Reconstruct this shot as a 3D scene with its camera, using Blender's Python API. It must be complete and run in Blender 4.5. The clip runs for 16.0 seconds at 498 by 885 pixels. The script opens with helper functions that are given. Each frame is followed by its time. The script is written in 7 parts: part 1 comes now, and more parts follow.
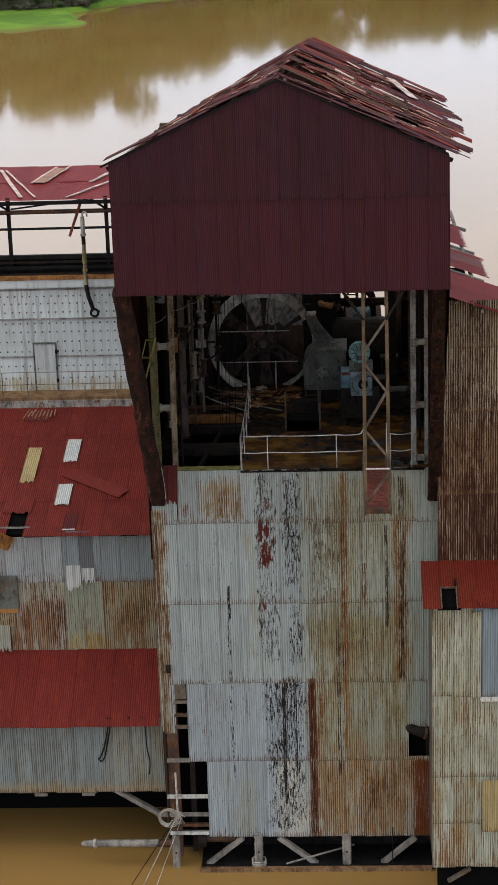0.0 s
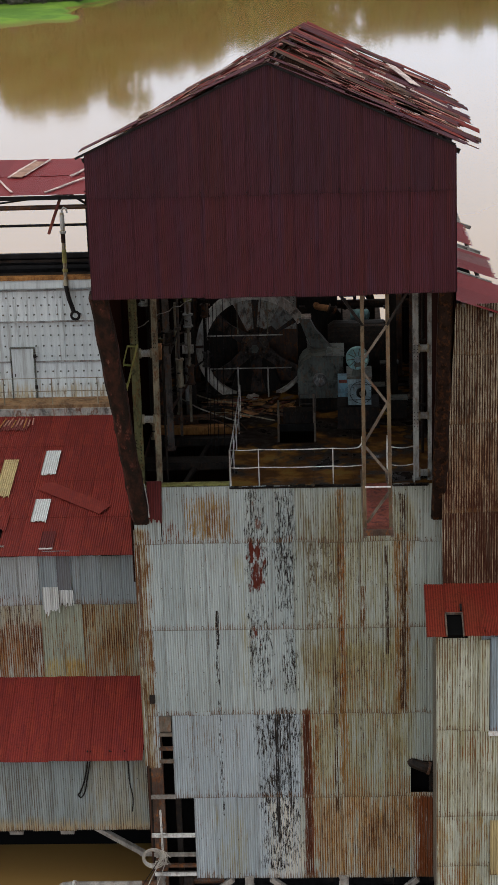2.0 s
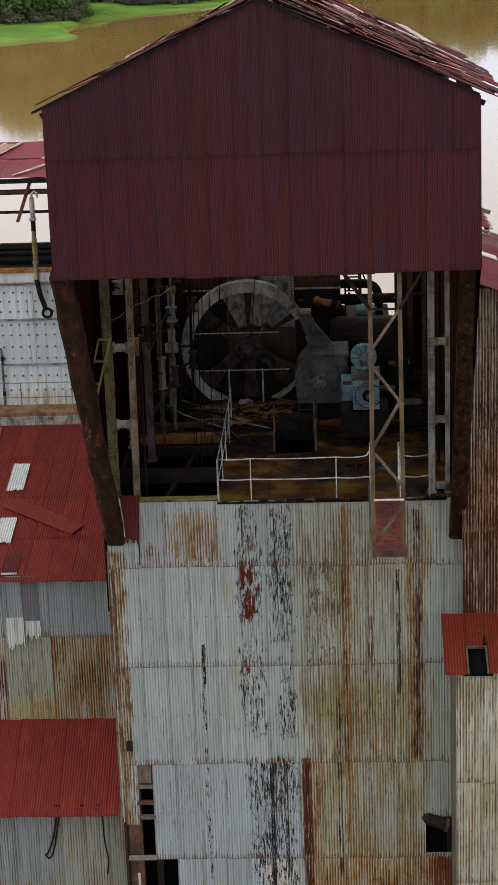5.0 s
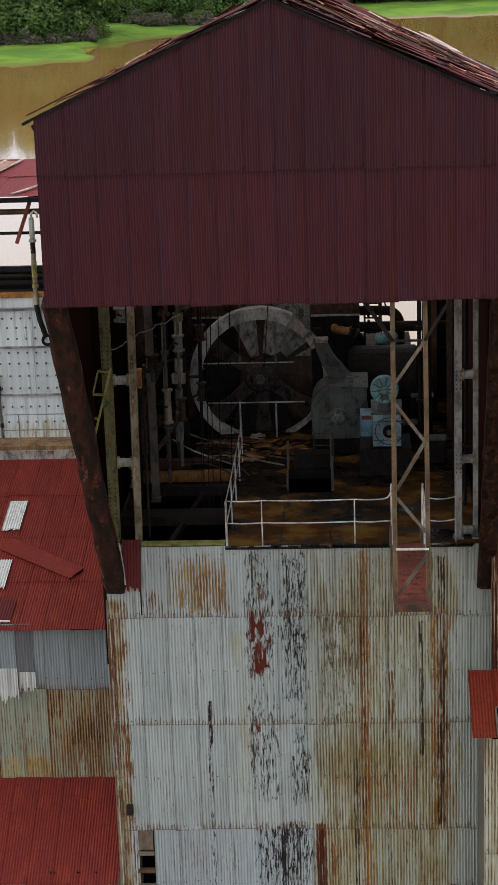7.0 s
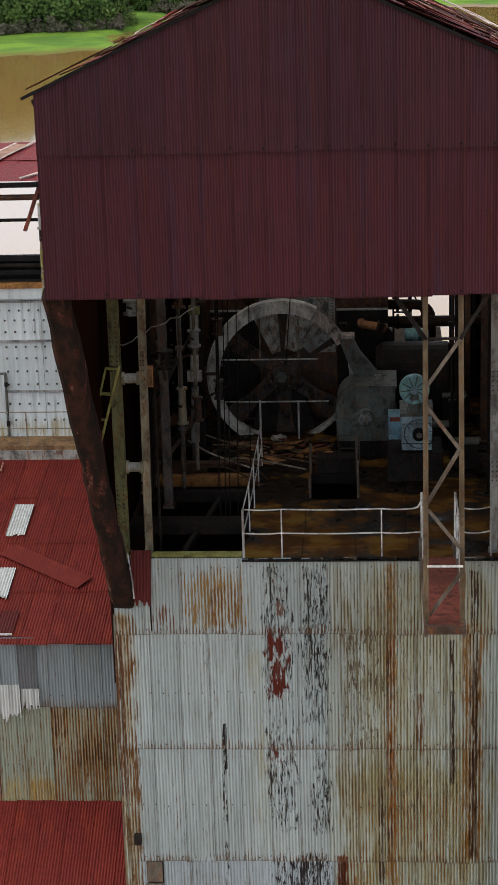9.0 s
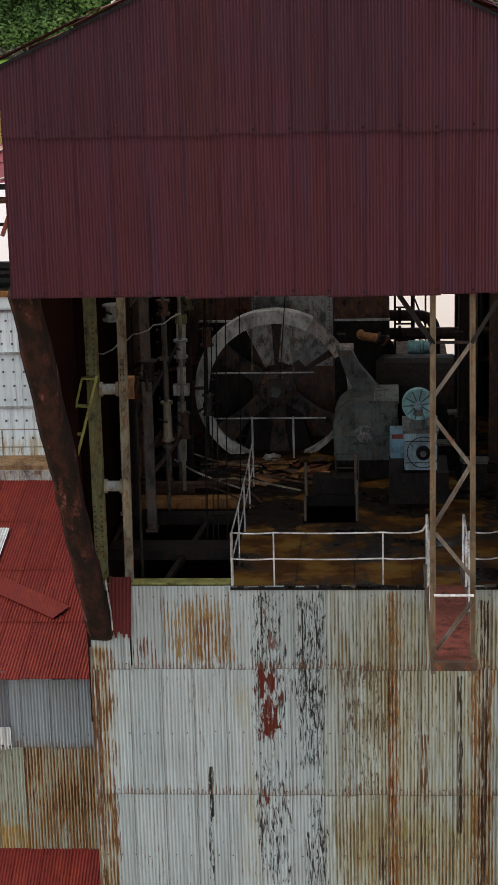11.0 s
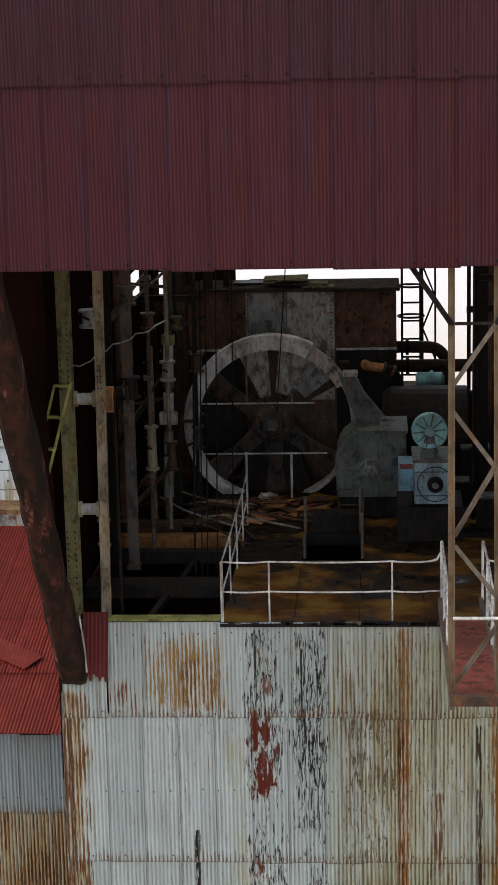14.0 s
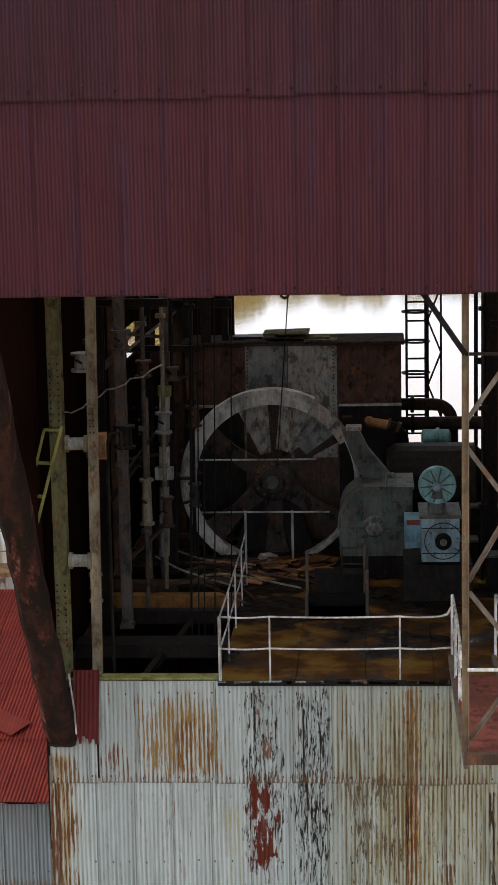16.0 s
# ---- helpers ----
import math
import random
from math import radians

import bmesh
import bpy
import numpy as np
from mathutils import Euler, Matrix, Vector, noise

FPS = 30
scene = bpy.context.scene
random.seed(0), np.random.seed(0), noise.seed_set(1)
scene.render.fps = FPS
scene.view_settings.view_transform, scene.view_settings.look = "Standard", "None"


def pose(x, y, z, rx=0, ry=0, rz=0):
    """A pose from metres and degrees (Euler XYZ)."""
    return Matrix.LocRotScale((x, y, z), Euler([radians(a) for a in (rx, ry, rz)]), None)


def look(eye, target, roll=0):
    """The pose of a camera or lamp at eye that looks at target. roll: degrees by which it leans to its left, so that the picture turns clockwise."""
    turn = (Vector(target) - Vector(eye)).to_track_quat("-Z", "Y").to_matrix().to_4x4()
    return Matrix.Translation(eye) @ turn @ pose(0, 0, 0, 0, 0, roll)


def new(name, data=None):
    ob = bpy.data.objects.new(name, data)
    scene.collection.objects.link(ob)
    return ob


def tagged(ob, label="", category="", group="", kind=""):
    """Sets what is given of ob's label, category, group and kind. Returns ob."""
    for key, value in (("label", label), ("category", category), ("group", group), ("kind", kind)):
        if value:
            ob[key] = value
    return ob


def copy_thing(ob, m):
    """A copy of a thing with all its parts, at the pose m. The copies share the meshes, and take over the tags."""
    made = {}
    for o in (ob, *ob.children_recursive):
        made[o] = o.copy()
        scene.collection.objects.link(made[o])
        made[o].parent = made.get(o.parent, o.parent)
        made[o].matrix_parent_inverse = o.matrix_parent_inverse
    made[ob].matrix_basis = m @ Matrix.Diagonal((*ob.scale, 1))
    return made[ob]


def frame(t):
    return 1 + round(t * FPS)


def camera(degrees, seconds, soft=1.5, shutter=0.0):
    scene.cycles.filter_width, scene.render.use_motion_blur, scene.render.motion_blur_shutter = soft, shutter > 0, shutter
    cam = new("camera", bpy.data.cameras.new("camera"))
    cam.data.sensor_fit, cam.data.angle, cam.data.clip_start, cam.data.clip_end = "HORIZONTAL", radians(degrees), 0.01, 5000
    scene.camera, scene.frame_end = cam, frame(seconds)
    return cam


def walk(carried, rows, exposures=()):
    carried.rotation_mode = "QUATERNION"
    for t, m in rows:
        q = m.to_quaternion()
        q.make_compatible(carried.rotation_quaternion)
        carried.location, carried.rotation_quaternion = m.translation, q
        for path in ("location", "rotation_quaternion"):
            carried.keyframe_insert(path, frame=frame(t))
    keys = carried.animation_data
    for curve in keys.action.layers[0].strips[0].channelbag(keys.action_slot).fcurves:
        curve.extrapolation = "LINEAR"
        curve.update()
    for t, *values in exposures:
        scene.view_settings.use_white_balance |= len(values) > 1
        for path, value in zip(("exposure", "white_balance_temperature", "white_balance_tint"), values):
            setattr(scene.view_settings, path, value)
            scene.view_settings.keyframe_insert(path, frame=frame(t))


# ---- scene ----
cam = camera(15.0, 16.0)
PATH = [
    (0, (5.521, -59.188, 34.248), (5.4226, -57.2823, 33.6491), -1.9),
    (0.5, (5.516, -58.172, 34.002), (5.4187, -56.2665, 33.4022), -1.9),
    (1, (5.51, -57.037, 33.808), (5.4145, -55.1319, 33.207), -1.9),
    (1.5, (5.505, -55.883, 33.641), (5.4111, -53.9778, 33.0399), -1.9),
    (2, (5.5, -54.715, 33.391), (5.4058, -52.8101, 32.7887), -1.9),
    (2.5, (5.494, -53.532, 32.897), (5.4014, -51.627, 32.295), -1.9),
    (3, (5.489, -52.363, 32.328), (5.396, -50.4593, 31.7221), -2),
    (3.5, (5.483, -51.206, 31.523), (5.3906, -49.3016, 30.9192), -2),
    (4, (5.477, -49.993, 30.905), (5.3837, -48.0884, 30.3018), -2),
    (4.5, (5.47, -48.76, 30.671), (5.3777, -46.8523, 30.0778), -2),
    (4.7, (5.468, -48.305, 30.65), (5.3742, -46.3947, 30.0652), -2),
    (7, (5.425, -43.844, 29.921), (5.3108, -41.9247, 29.3702), -1.9),
    (7.5, (5.413, -42.99, 29.927), (5.2901, -41.0739, 29.367), -1.7),
    (8, (5.399, -42.225, 29.776), (5.2665, -40.3105, 29.2129), -1.6),
    (8.5, (5.384, -41.378, 29.523), (5.2459, -39.4636, 28.9609), -1.6),
    (9, (5.368, -40.514, 29.266), (5.2272, -38.5989, 28.707), -1.7),
    (9.5, (5.349, -39.604, 29.096), (5.2089, -37.6865, 28.5451), -1.6),
    (12, (5.228, -35.689, 26.96), (5.0916, -33.7574, 26.4598), -1.4),
    (12.5, (5.197, -35.01, 26.418), (5.0616, -33.0724, 25.9411), -1.3),
    (13, (5.164, -34.411, 25.935), (5.0282, -32.4684, 25.4789), -1.3),
    (13.5, (5.128, -33.861, 25.546), (4.9917, -31.9141, 25.109), -1.3),
    (14, (5.089, -33.412, 25.197), (4.953, -31.4602, 24.782), -1.3),
    (14.5, (5.047, -32.955, 24.84), (4.9133, -30.9984, 24.4479), -1.2),
    (15, (5.002, -32.511, 24.452), (4.869, -30.5495, 24.0849), -1.2),
    (15.5, (4.954, -32.154, 24.26), (4.8222, -30.1879, 23.918), -1.2),
    (16, (4.903, -31.855, 24.073), (4.7715, -29.885, 23.754), -1.1),
]
walk(cam, [(t, look(eye, target, roll)) for t, eye, target, roll in PATH], exposures=((0, -0.22), (2, -0.24), (4.5, -0.15), (7, -0.08), (9.5, 0.0), (12, 0.22), (16, 0.22)))

# world: overcast sky, soft high sun
world = bpy.data.worlds.new("overcast_sky")
scene.world = world
world.use_nodes = True
wn, wl = world.node_tree.nodes, world.node_tree.links
sky = wn.new("ShaderNodeTexSky")
sky.sky_type, sky.sun_disc = "NISHITA", False
sky.sun_elevation, sky.sun_rotation = radians(39), radians(259)
sky.dust_density, sky.air_density = 1.5, 1.0
cloud = wn.new("ShaderNodeMix")
cloud.data_type = "RGBA"
cloud.inputs[0].default_value = 0.96
wl.new(sky.outputs[0], cloud.inputs[6])
grad = wn.new("ShaderNodeValToRGB")
grad.color_ramp.elements[0].position, grad.color_ramp.elements[0].color = 0.0, (0.83, 0.95, 1.165, 1)
grad.color_ramp.elements[1].position, grad.color_ramp.elements[1].color = 0.68, (0.915, 0.90, 0.885, 1)
way, updown = wn.new("ShaderNodeTexCoord"), wn.new("ShaderNodeSeparateXYZ")
wl.new(way.outputs["Generated"], updown.inputs[0])
wl.new(updown.outputs[2], grad.inputs[0])
bright = wn.new("ShaderNodeVectorMath")
bright.operation = "SCALE"
bright.inputs["Scale"].default_value = 15.4
wl.new(grad.outputs[0], bright.inputs[0])
wl.new(bright.outputs[0], cloud.inputs[7])
wl.new(cloud.outputs[2], wn["Background"].inputs[0])
wn["Background"].inputs[1].default_value = 0.10
sun = new("sun", bpy.data.lights.new("sun", "SUN"))
sun.data.energy, sun.data.angle, sun.data.color = 1.0, radians(20), (1, 0.985, 0.95)
sun.matrix_world = look((-60, -12, 50), (0, 0, 0))


# ---- materials ----
class Nodes:
    """A small writer of node materials."""

    def __init__(self, name, rough=0.6, metal=0.0):
        self.mat = bpy.data.materials.new(name)
        self.mat.use_nodes = True
        self.t = self.mat.node_tree
        self.out = self.t.nodes["Principled BSDF"]
        self.out.inputs["Roughness"].default_value = rough
        self.out.inputs["Metallic"].default_value = metal
        self.out.inputs["Specular IOR Level"].default_value = 0.15
        self.geo = self.t.nodes.new("ShaderNodeNewGeometry")
        self.sep = self.t.nodes.new("ShaderNodeSeparateXYZ")
        self.t.links.new(self.geo.outputs["Position"], self.sep.inputs[0])
        self.info = self.t.nodes.new("ShaderNodeObjectInfo")

    def put(self, v, socket):
        if hasattr(v, "is_output"):
            self.t.links.new(v, socket)
        else:
            socket.default_value = v

    def math(self, op, a, b=0.0, clamp=False):
        n = self.t.nodes.new("ShaderNodeMath")
        n.operation, n.use_clamp = op, clamp
        self.put(a, n.inputs[0])
        self.put(b, n.inputs[1])
        return n.outputs[0]

    def ramp(self, v, lo, hi):
        """0 below lo, 1 above hi, smooth between."""
        n = self.t.nodes.new("ShaderNodeMapRange")
        n.interpolation_type = "SMOOTHSTEP"
        self.put(v, n.inputs[0])
        n.inputs[1].default_value, n.inputs[2].default_value = lo, hi
        if lo > hi:
            n.inputs[1].default_value, n.inputs[2].default_value = hi, lo
            n.inputs[3].default_value, n.inputs[4].default_value = 1, 0
        return n.outputs[0]

    def noise(self, sx, sy, sz, detail=4, rough=0.6, local=False):
        m = self.t.nodes.new("ShaderNodeVectorMath")
        m.operation = "MULTIPLY"
        self.t.links.new(self.geo.outputs["Position"], m.inputs[0])
        m.inputs[1].default_value = (sx, sy, sz)
        n = self.t.nodes.new("ShaderNodeTexNoise")
        n.inputs["Scale"].default_value, n.inputs["Detail"].default_value, n.inputs["Roughness"].default_value = 1, detail, rough
        if local:
            add = self.t.nodes.new("ShaderNodeVectorMath")
            add.operation = "ADD"
            self.t.links.new(m.outputs[0], add.inputs[0])
            shift = self.t.nodes.new("ShaderNodeCombineXYZ")
            self.t.links.new(self.math("MULTIPLY", self.info.outputs["Random"], 40.0), shift.inputs[0])
            self.t.links.new(shift.outputs[0], add.inputs[1])
            self.t.links.new(add.outputs[0], n.inputs["Vector"])
        else:
            self.t.links.new(m.outputs[0], n.inputs["Vector"])
        return n.outputs[0]

    def mix(self, f, a, b):
        n = self.t.nodes.new("ShaderNodeMix")
        n.data_type = "RGBA"
        self.put(f, n.inputs[0])
        for v, s in ((a, n.inputs[6]), (b, n.inputs[7])):
            self.put((*v, 1) if isinstance(v, tuple) and len(v) == 3 else v, s)
        return n.outputs[2]

    def window(self, x0, x1, z0, z1, soft=0.12):
        x, z = self.sep.outputs[0], self.sep.outputs[2]
        a = self.math("MULTIPLY", self.ramp(x, x0 - soft, x0 + soft), self.ramp(x, x1 + soft, x1 - soft))
        b = self.math("MULTIPLY", self.ramp(z, z0 - soft, z0 + soft), self.ramp(z, z1 + soft, z1 - soft))
        return self.math("MULTIPLY", a, b)

    def times(self, *vs):
        r = vs[0]
        for v in vs[1:]:
            r = self.math("MULTIPLY", r, v)
        return r

    def done(self, color, rough=None, bump=None, height=0.01, metal=None):
        self.put((*color, 1) if isinstance(color, tuple) else color, self.out.inputs["Base Color"])
        if rough is not None:
            self.put(rough, self.out.inputs["Roughness"])
        if metal is not None:
            self.put(metal, self.out.inputs["Metallic"])
        if bump is not None:
            n = self.t.nodes.new("ShaderNodeBump")
            n.inputs["Distance"].default_value, n.inputs["Strength"].default_value = height, 0.6
            self.put(bump, n.inputs["Height"])
            self.t.links.new(n.outputs[0], self.out.inputs["Normal"])
        return self.mat


RUST, RUST_DARK, OCHRE = (0.24, 0.085, 0.018), (0.05, 0.017, 0.008), (0.29, 0.17, 0.055)
WAVE = 0.076


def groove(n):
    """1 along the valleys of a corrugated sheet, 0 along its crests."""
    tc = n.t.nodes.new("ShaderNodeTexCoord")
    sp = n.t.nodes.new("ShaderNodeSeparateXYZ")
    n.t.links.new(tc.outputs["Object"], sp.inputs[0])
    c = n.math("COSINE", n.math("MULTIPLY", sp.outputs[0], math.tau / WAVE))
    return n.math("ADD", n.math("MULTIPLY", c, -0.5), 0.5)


def lap_line(n, noisy):
    """Grime along the lapped side edge and the foot of each sheet."""
    tc = n.t.nodes.new("ShaderNodeTexCoord")
    sp = n.t.nodes.new("ShaderNodeSeparateXYZ")
    n.t.links.new(tc.outputs["Object"], sp.inputs[0])
    side = n.times(n.ramp(sp.outputs[0], 0.026, 0.012), n.ramp(sp.outputs[0], -0.02, -0.01), n.ramp(noisy, 0.25, 0.5))
    foot = n.times(n.ramp(sp.outputs[2], 0.035, 0.012), n.ramp(sp.outputs[2], -0.03, -0.02), n.ramp(noisy, 0.3, 0.55))
    return n.math("MAXIMUM", side, foot)


def seam_rust(n, noisy):
    """Rust bleeding up from the foot of each sheet."""
    tc = n.t.nodes.new("ShaderNodeTexCoord")
    sp = n.t.nodes.new("ShaderNodeSeparateXYZ")
    n.t.links.new(tc.outputs["Object"], sp.inputs[0])
    near = n.times(n.ramp(sp.outputs[2], 0.38, 0.0), n.ramp(sp.outputs[2], -0.03, -0.02))
    return n.ramp(n.math("ADD", noisy, n.math("MULTIPLY", near, 0.16)), 0.655, 0.70)


def galvanised(name, base, rust, dirt, bands=(), flat=False, cling=0.18, stripe=1.0):
    """Weathered zinc sheet. bands: (kind, x0, x1, z0, z1, colour, lo, hi): films, runs, flakes and peeled patches."""
    n = Nodes(name, 0.55)
    streak = n.noise(9, 9, 0.5, 5, 0.68)
    fine = n.noise(40, 40, 2.8, 5, 0.72)
    blot = n.noise(1.1, 1.1, 0.7, 4, 0.6, local=True)
    cloudy = n.noise(1.6, 1.6, 0.6, 5, 0.65)
    grain = n.noise(60, 60, 22, 3, 0.6)
    flake = n.noise(24, 24, 3.6, 6, 0.75)
    peel = n.noise(7, 7, 2.2, 6, 0.75)
    drip = n.noise(20, 20, 1.3, 5, 0.72)
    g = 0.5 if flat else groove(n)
    run = n.math("ADD", n.math("ADD", n.math("MULTIPLY", fine, 0.55), n.math("MULTIPLY", drip, 0.5)), n.math("MULTIPLY", n.math("SUBTRACT", g, 0.5), 0.10))
    c = n.mix(n.ramp(n.info.outputs["Random"], 0.0, 1.0), tuple(v * 1.05 for v in base), tuple(v * w for v, w in zip(base, (0.87, 0.88, 0.88))))
    c = n.mix(n.math("MULTIPLY", n.ramp(streak, 0.40, 0.66), 0.5), c, tuple(v * w for v, w in zip(base, (0.58, 0.62, 0.64))))
    c = n.mix(n.math("MULTIPLY", n.ramp(blot, 0.42, 0.72), dirt), c, (0.19, 0.165, 0.105))
    if not flat:
        # valley shade painted into the zinc, broken up by drip grime
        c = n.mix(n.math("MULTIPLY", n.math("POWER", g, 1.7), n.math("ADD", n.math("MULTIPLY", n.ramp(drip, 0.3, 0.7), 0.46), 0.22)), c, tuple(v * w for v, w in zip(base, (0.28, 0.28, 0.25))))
    wide = n.math("ADD", n.math("ADD", n.math("MULTIPLY", streak, 0.42), n.math("MULTIPLY", drip, 0.36)), n.math("MULTIPLY", cloudy, 0.32))
    c = n.mix(n.math("MULTIPLY", n.ramp(wide, 0.64 - 0.10 * rust, 0.76 - 0.10 * rust), min(0.8, rust)), c, OCHRE)
    spots = n.math("ADD", run, n.math("MULTIPLY", n.math("SUBTRACT", cloudy, 0.5), 0.7))
    c = n.mix(n.math("MULTIPLY", n.ramp(spots, 0.66 - 0.11 * rust, 0.74 - 0.10 * rust), min(1, rust)), c, RUST)
    c = n.mix(n.math("MULTIPLY", n.ramp(spots, 0.73 - 0.10 * rust, 0.80 - 0.10 * rust), min(1, rust + 0.2)), c, RUST_DARK)
    patchy = n.math("MULTIPLY", n.math("SUBTRACT", n.noise(1.0, 1.0, 0.42, 3, 0.55), 0.5), 0.32)
    broken = n.math("MULTIPLY", n.math("SUBTRACT", n.noise(5, 5, 1.1, 4, 0.6), 0.54), 0.42)
    vein = n.math("ADD", n.math("ADD", n.math("MULTIPLY", streak, 0.55), n.math("MULTIPLY", drip, 0.35)), n.math("ADD", n.math("MULTIPLY", g, 0.22), -0.04))
    c = n.mix(n.math("MULTIPLY", n.ramp(grain, 0.5, 0.75), 0.18), c, (0.12, 0.11, 0.09))
    picket = n.noise(15, 15, 0.42, 3, 0.55)
    patchwork = n.noise(2.3, 2.3, 1.5, 4, 0.65)
    hold = n.math("MAXIMUM", n.ramp(n.math("ADD", n.math("ADD", n.math("MULTIPLY", g, 0.30), n.math("MULTIPLY", picket, 0.75)), n.math("MULTIPLY", n.math("SUBTRACT", patchwork, 0.5), 0.55)), 0.34, 0.62), cling)
    for kind, x0, x1, z0, z1, color, lo, hi in bands:
        v = {"film": wide, "vein": vein, "run": run, "flake": flake, "peel": peel}[kind]
        w = n.window(x0, x1, z0, z1, 0.55 if kind == "film" else min(0.45, (x1 - x0) * 0.3))
        v = n.math("ADD", v, n.math("MULTIPLY", n.math("SUBTRACT", w, 1.0), 0.35))
        v = n.math("ADD", v, patchy if x1 - x0 > 0.7 or kind == "film" else broken)
        f = n.math("MULTIPLY", n.ramp(v, lo, hi), {"film": 0.84, "flake": 1.0, "peel": 1.0}.get(kind, 0.97))
        if kind in ("film", "vein") or x1 - x0 > 2.5:
            f = n.math("MULTIPLY", f, hold)
        c = n.mix(f, c, tuple(q * (0.8 if kind in ("run", "vein") else 1.0) for q in color))
    if not flat:
        c = n.mix(n.math("MULTIPLY", seam_rust(n, run), 0.75), c, (0.12, 0.06, 0.026))
        c = n.mix(n.math("MULTIPLY", lap_line(n, streak), 0.5), c, (0.05, 0.035, 0.025))
        c = n.mix(n.math("MULTIPLY", n.ramp(n.noise(17, 17, 0.5, 4, 0.6), 0.52, 0.66), 0.34 * stripe), c, (0.075, 0.058, 0.036))
        c = n.mix(n.math("MULTIPLY", n.ramp(n.noise(15, 11, 0.6, 4, 0.6), 0.55, 0.70), 0.20 * stripe), c, tuple(min(0.8, v * 1.3) for v in base))
    n.out.inputs["Specular IOR Level"].default_value = 0.07
    return n.done(c, rough=n.ramp(fine, -0.4, 1.6), bump=grain, height=0.004)


def painted_sheet(name, base, fade, rust, gloss=0.1, lap=0.85, deep=1.0, tints=()):
    n = Nodes(name, 0.6)
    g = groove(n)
    streak = n.noise(11, 11, 0.5, 5, 0.6)
    blot = n.noise(0.8, 0.8, 0.6, 4, 0.6, local=True)
    fine = n.noise(40, 40, 8, 4, 0.7)
    run = n.noise(30, 30, 1.2, 4, 0.65)
    c = n.mix(n.ramp(n.info.outputs["Random"], 0.0, 1.0), tuple(v * 1.06 for v in base), tuple(v * 0.84 for v in base))
    c = n.mix(n.math("MULTIPLY", n.ramp(blot, 0.4, 0.7), 0.6), c, fade)
    for k, tint in enumerate(tints):
        c = n.mix(n.math("MULTIPLY", n.ramp(n.noise(3.2 + 1.7 * k, 1, 0.16 + 0.1 * k, 4, 0.6), 0.50, 0.66), 0.8), c, tint)
    c = n.mix(n.math("MULTIPLY", n.ramp(streak, 0.48, 0.72), 0.6), c, tuple(v * 0.5 for v in base))
    c = n.mix(n.math("MULTIPLY", n.ramp(n.noise(26, 26, 0.25, 3, 0.5), 0.54, 0.68), 0.32), c, tuple(v * 0.45 for v in base))
    # shade of the valleys painted into the colour, with some grime runs
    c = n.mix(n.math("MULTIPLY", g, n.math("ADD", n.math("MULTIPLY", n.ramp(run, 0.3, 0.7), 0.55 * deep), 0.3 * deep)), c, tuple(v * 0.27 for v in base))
    c = n.mix(n.math("MULTIPLY", n.ramp(n.math("MULTIPLY", fine, streak), 0.33 - 0.05 * rust, 0.45), rust), c, RUST_DARK)
    c = n.mix(n.math("MULTIPLY", n.ramp(n.math("ADD", n.math("MULTIPLY", run, 0.6), n.math("MULTIPLY", blot, 0.4)), 0.62, 0.74), 0.5 * rust), c, tuple(min(1, v * 1.7 + 0.015) for v in fade))
    c = n.mix(n.math("MULTIPLY", lap_line(n, streak), lap), c, tuple(v * 0.2 for v in base))
    n.out.inputs["Specular IOR Level"].default_value = gloss
    return n.done(c, rough=n.math("ADD", n.math("MULTIPLY", fine, 0.3), 0.36), bump=fine, height=0.003)


def iron(name, base, rust, wet=0.6, metal=0.0, grimy=0.45, gloss=0.27):
    """Old structural iron: paint, grime and rust blooms."""
    n = Nodes(name, wet)
    big = n.noise(1.7, 1.7, 1.1, 5, 0.65)
    mid = n.noise(8, 8, 3.5, 5, 0.7)
    fine = n.noise(45, 45, 30, 3, 0.7)
    c = n.mix(n.ramp(big, 0.35, 0.7), base, tuple(v * 0.5 for v in base))
    c = n.mix(n.math("MULTIPLY", n.ramp(mid, 0.5, 0.62), rust), c, RUST)
    c = n.mix(n.math("MULTIPLY", n.ramp(n.math("ADD", n.math("MULTIPLY", mid, 0.6), n.math("MULTIPLY", big, 0.5)), 0.55, 0.68), rust), c, RUST_DARK)
    drip = n.noise(16, 16, 1.3, 4, 0.65)
    n.out.inputs["Specular IOR Level"].default_value = gloss
    c = n.mix(n.math("MULTIPLY", n.ramp(drip, 0.46, 0.64), 0.4), c, tuple(v * 0.33 for v in base))
    c = n.mix(n.math("MULTIPLY", n.ramp(fine, 0.5, 0.72), 0.35), c, tuple(v * 0.4 for v in base))
    grime = n.noise(3.4, 3.4, 2.6, 5, 0.7)
    c = n.mix(n.math("MULTIPLY", n.ramp(grime, 0.50, 0.64), grimy), c, tuple(v * 0.16 for v in base))
    # paler flecks painted in place of wet glints
    c = n.mix(n.math("MULTIPLY", n.ramp(n.noise(19, 19, 9, 4, 0.65), 0.58, 0.70), 0.5 * grimy), c, tuple(min(0.85, v * 1.5 + 0.01) for v in base))
    return n.done(c, rough=n.math("ADD", n.math("MULTIPLY", mid, 0.4), wet - 0.2), bump=fine, height=0.006, metal=metal)


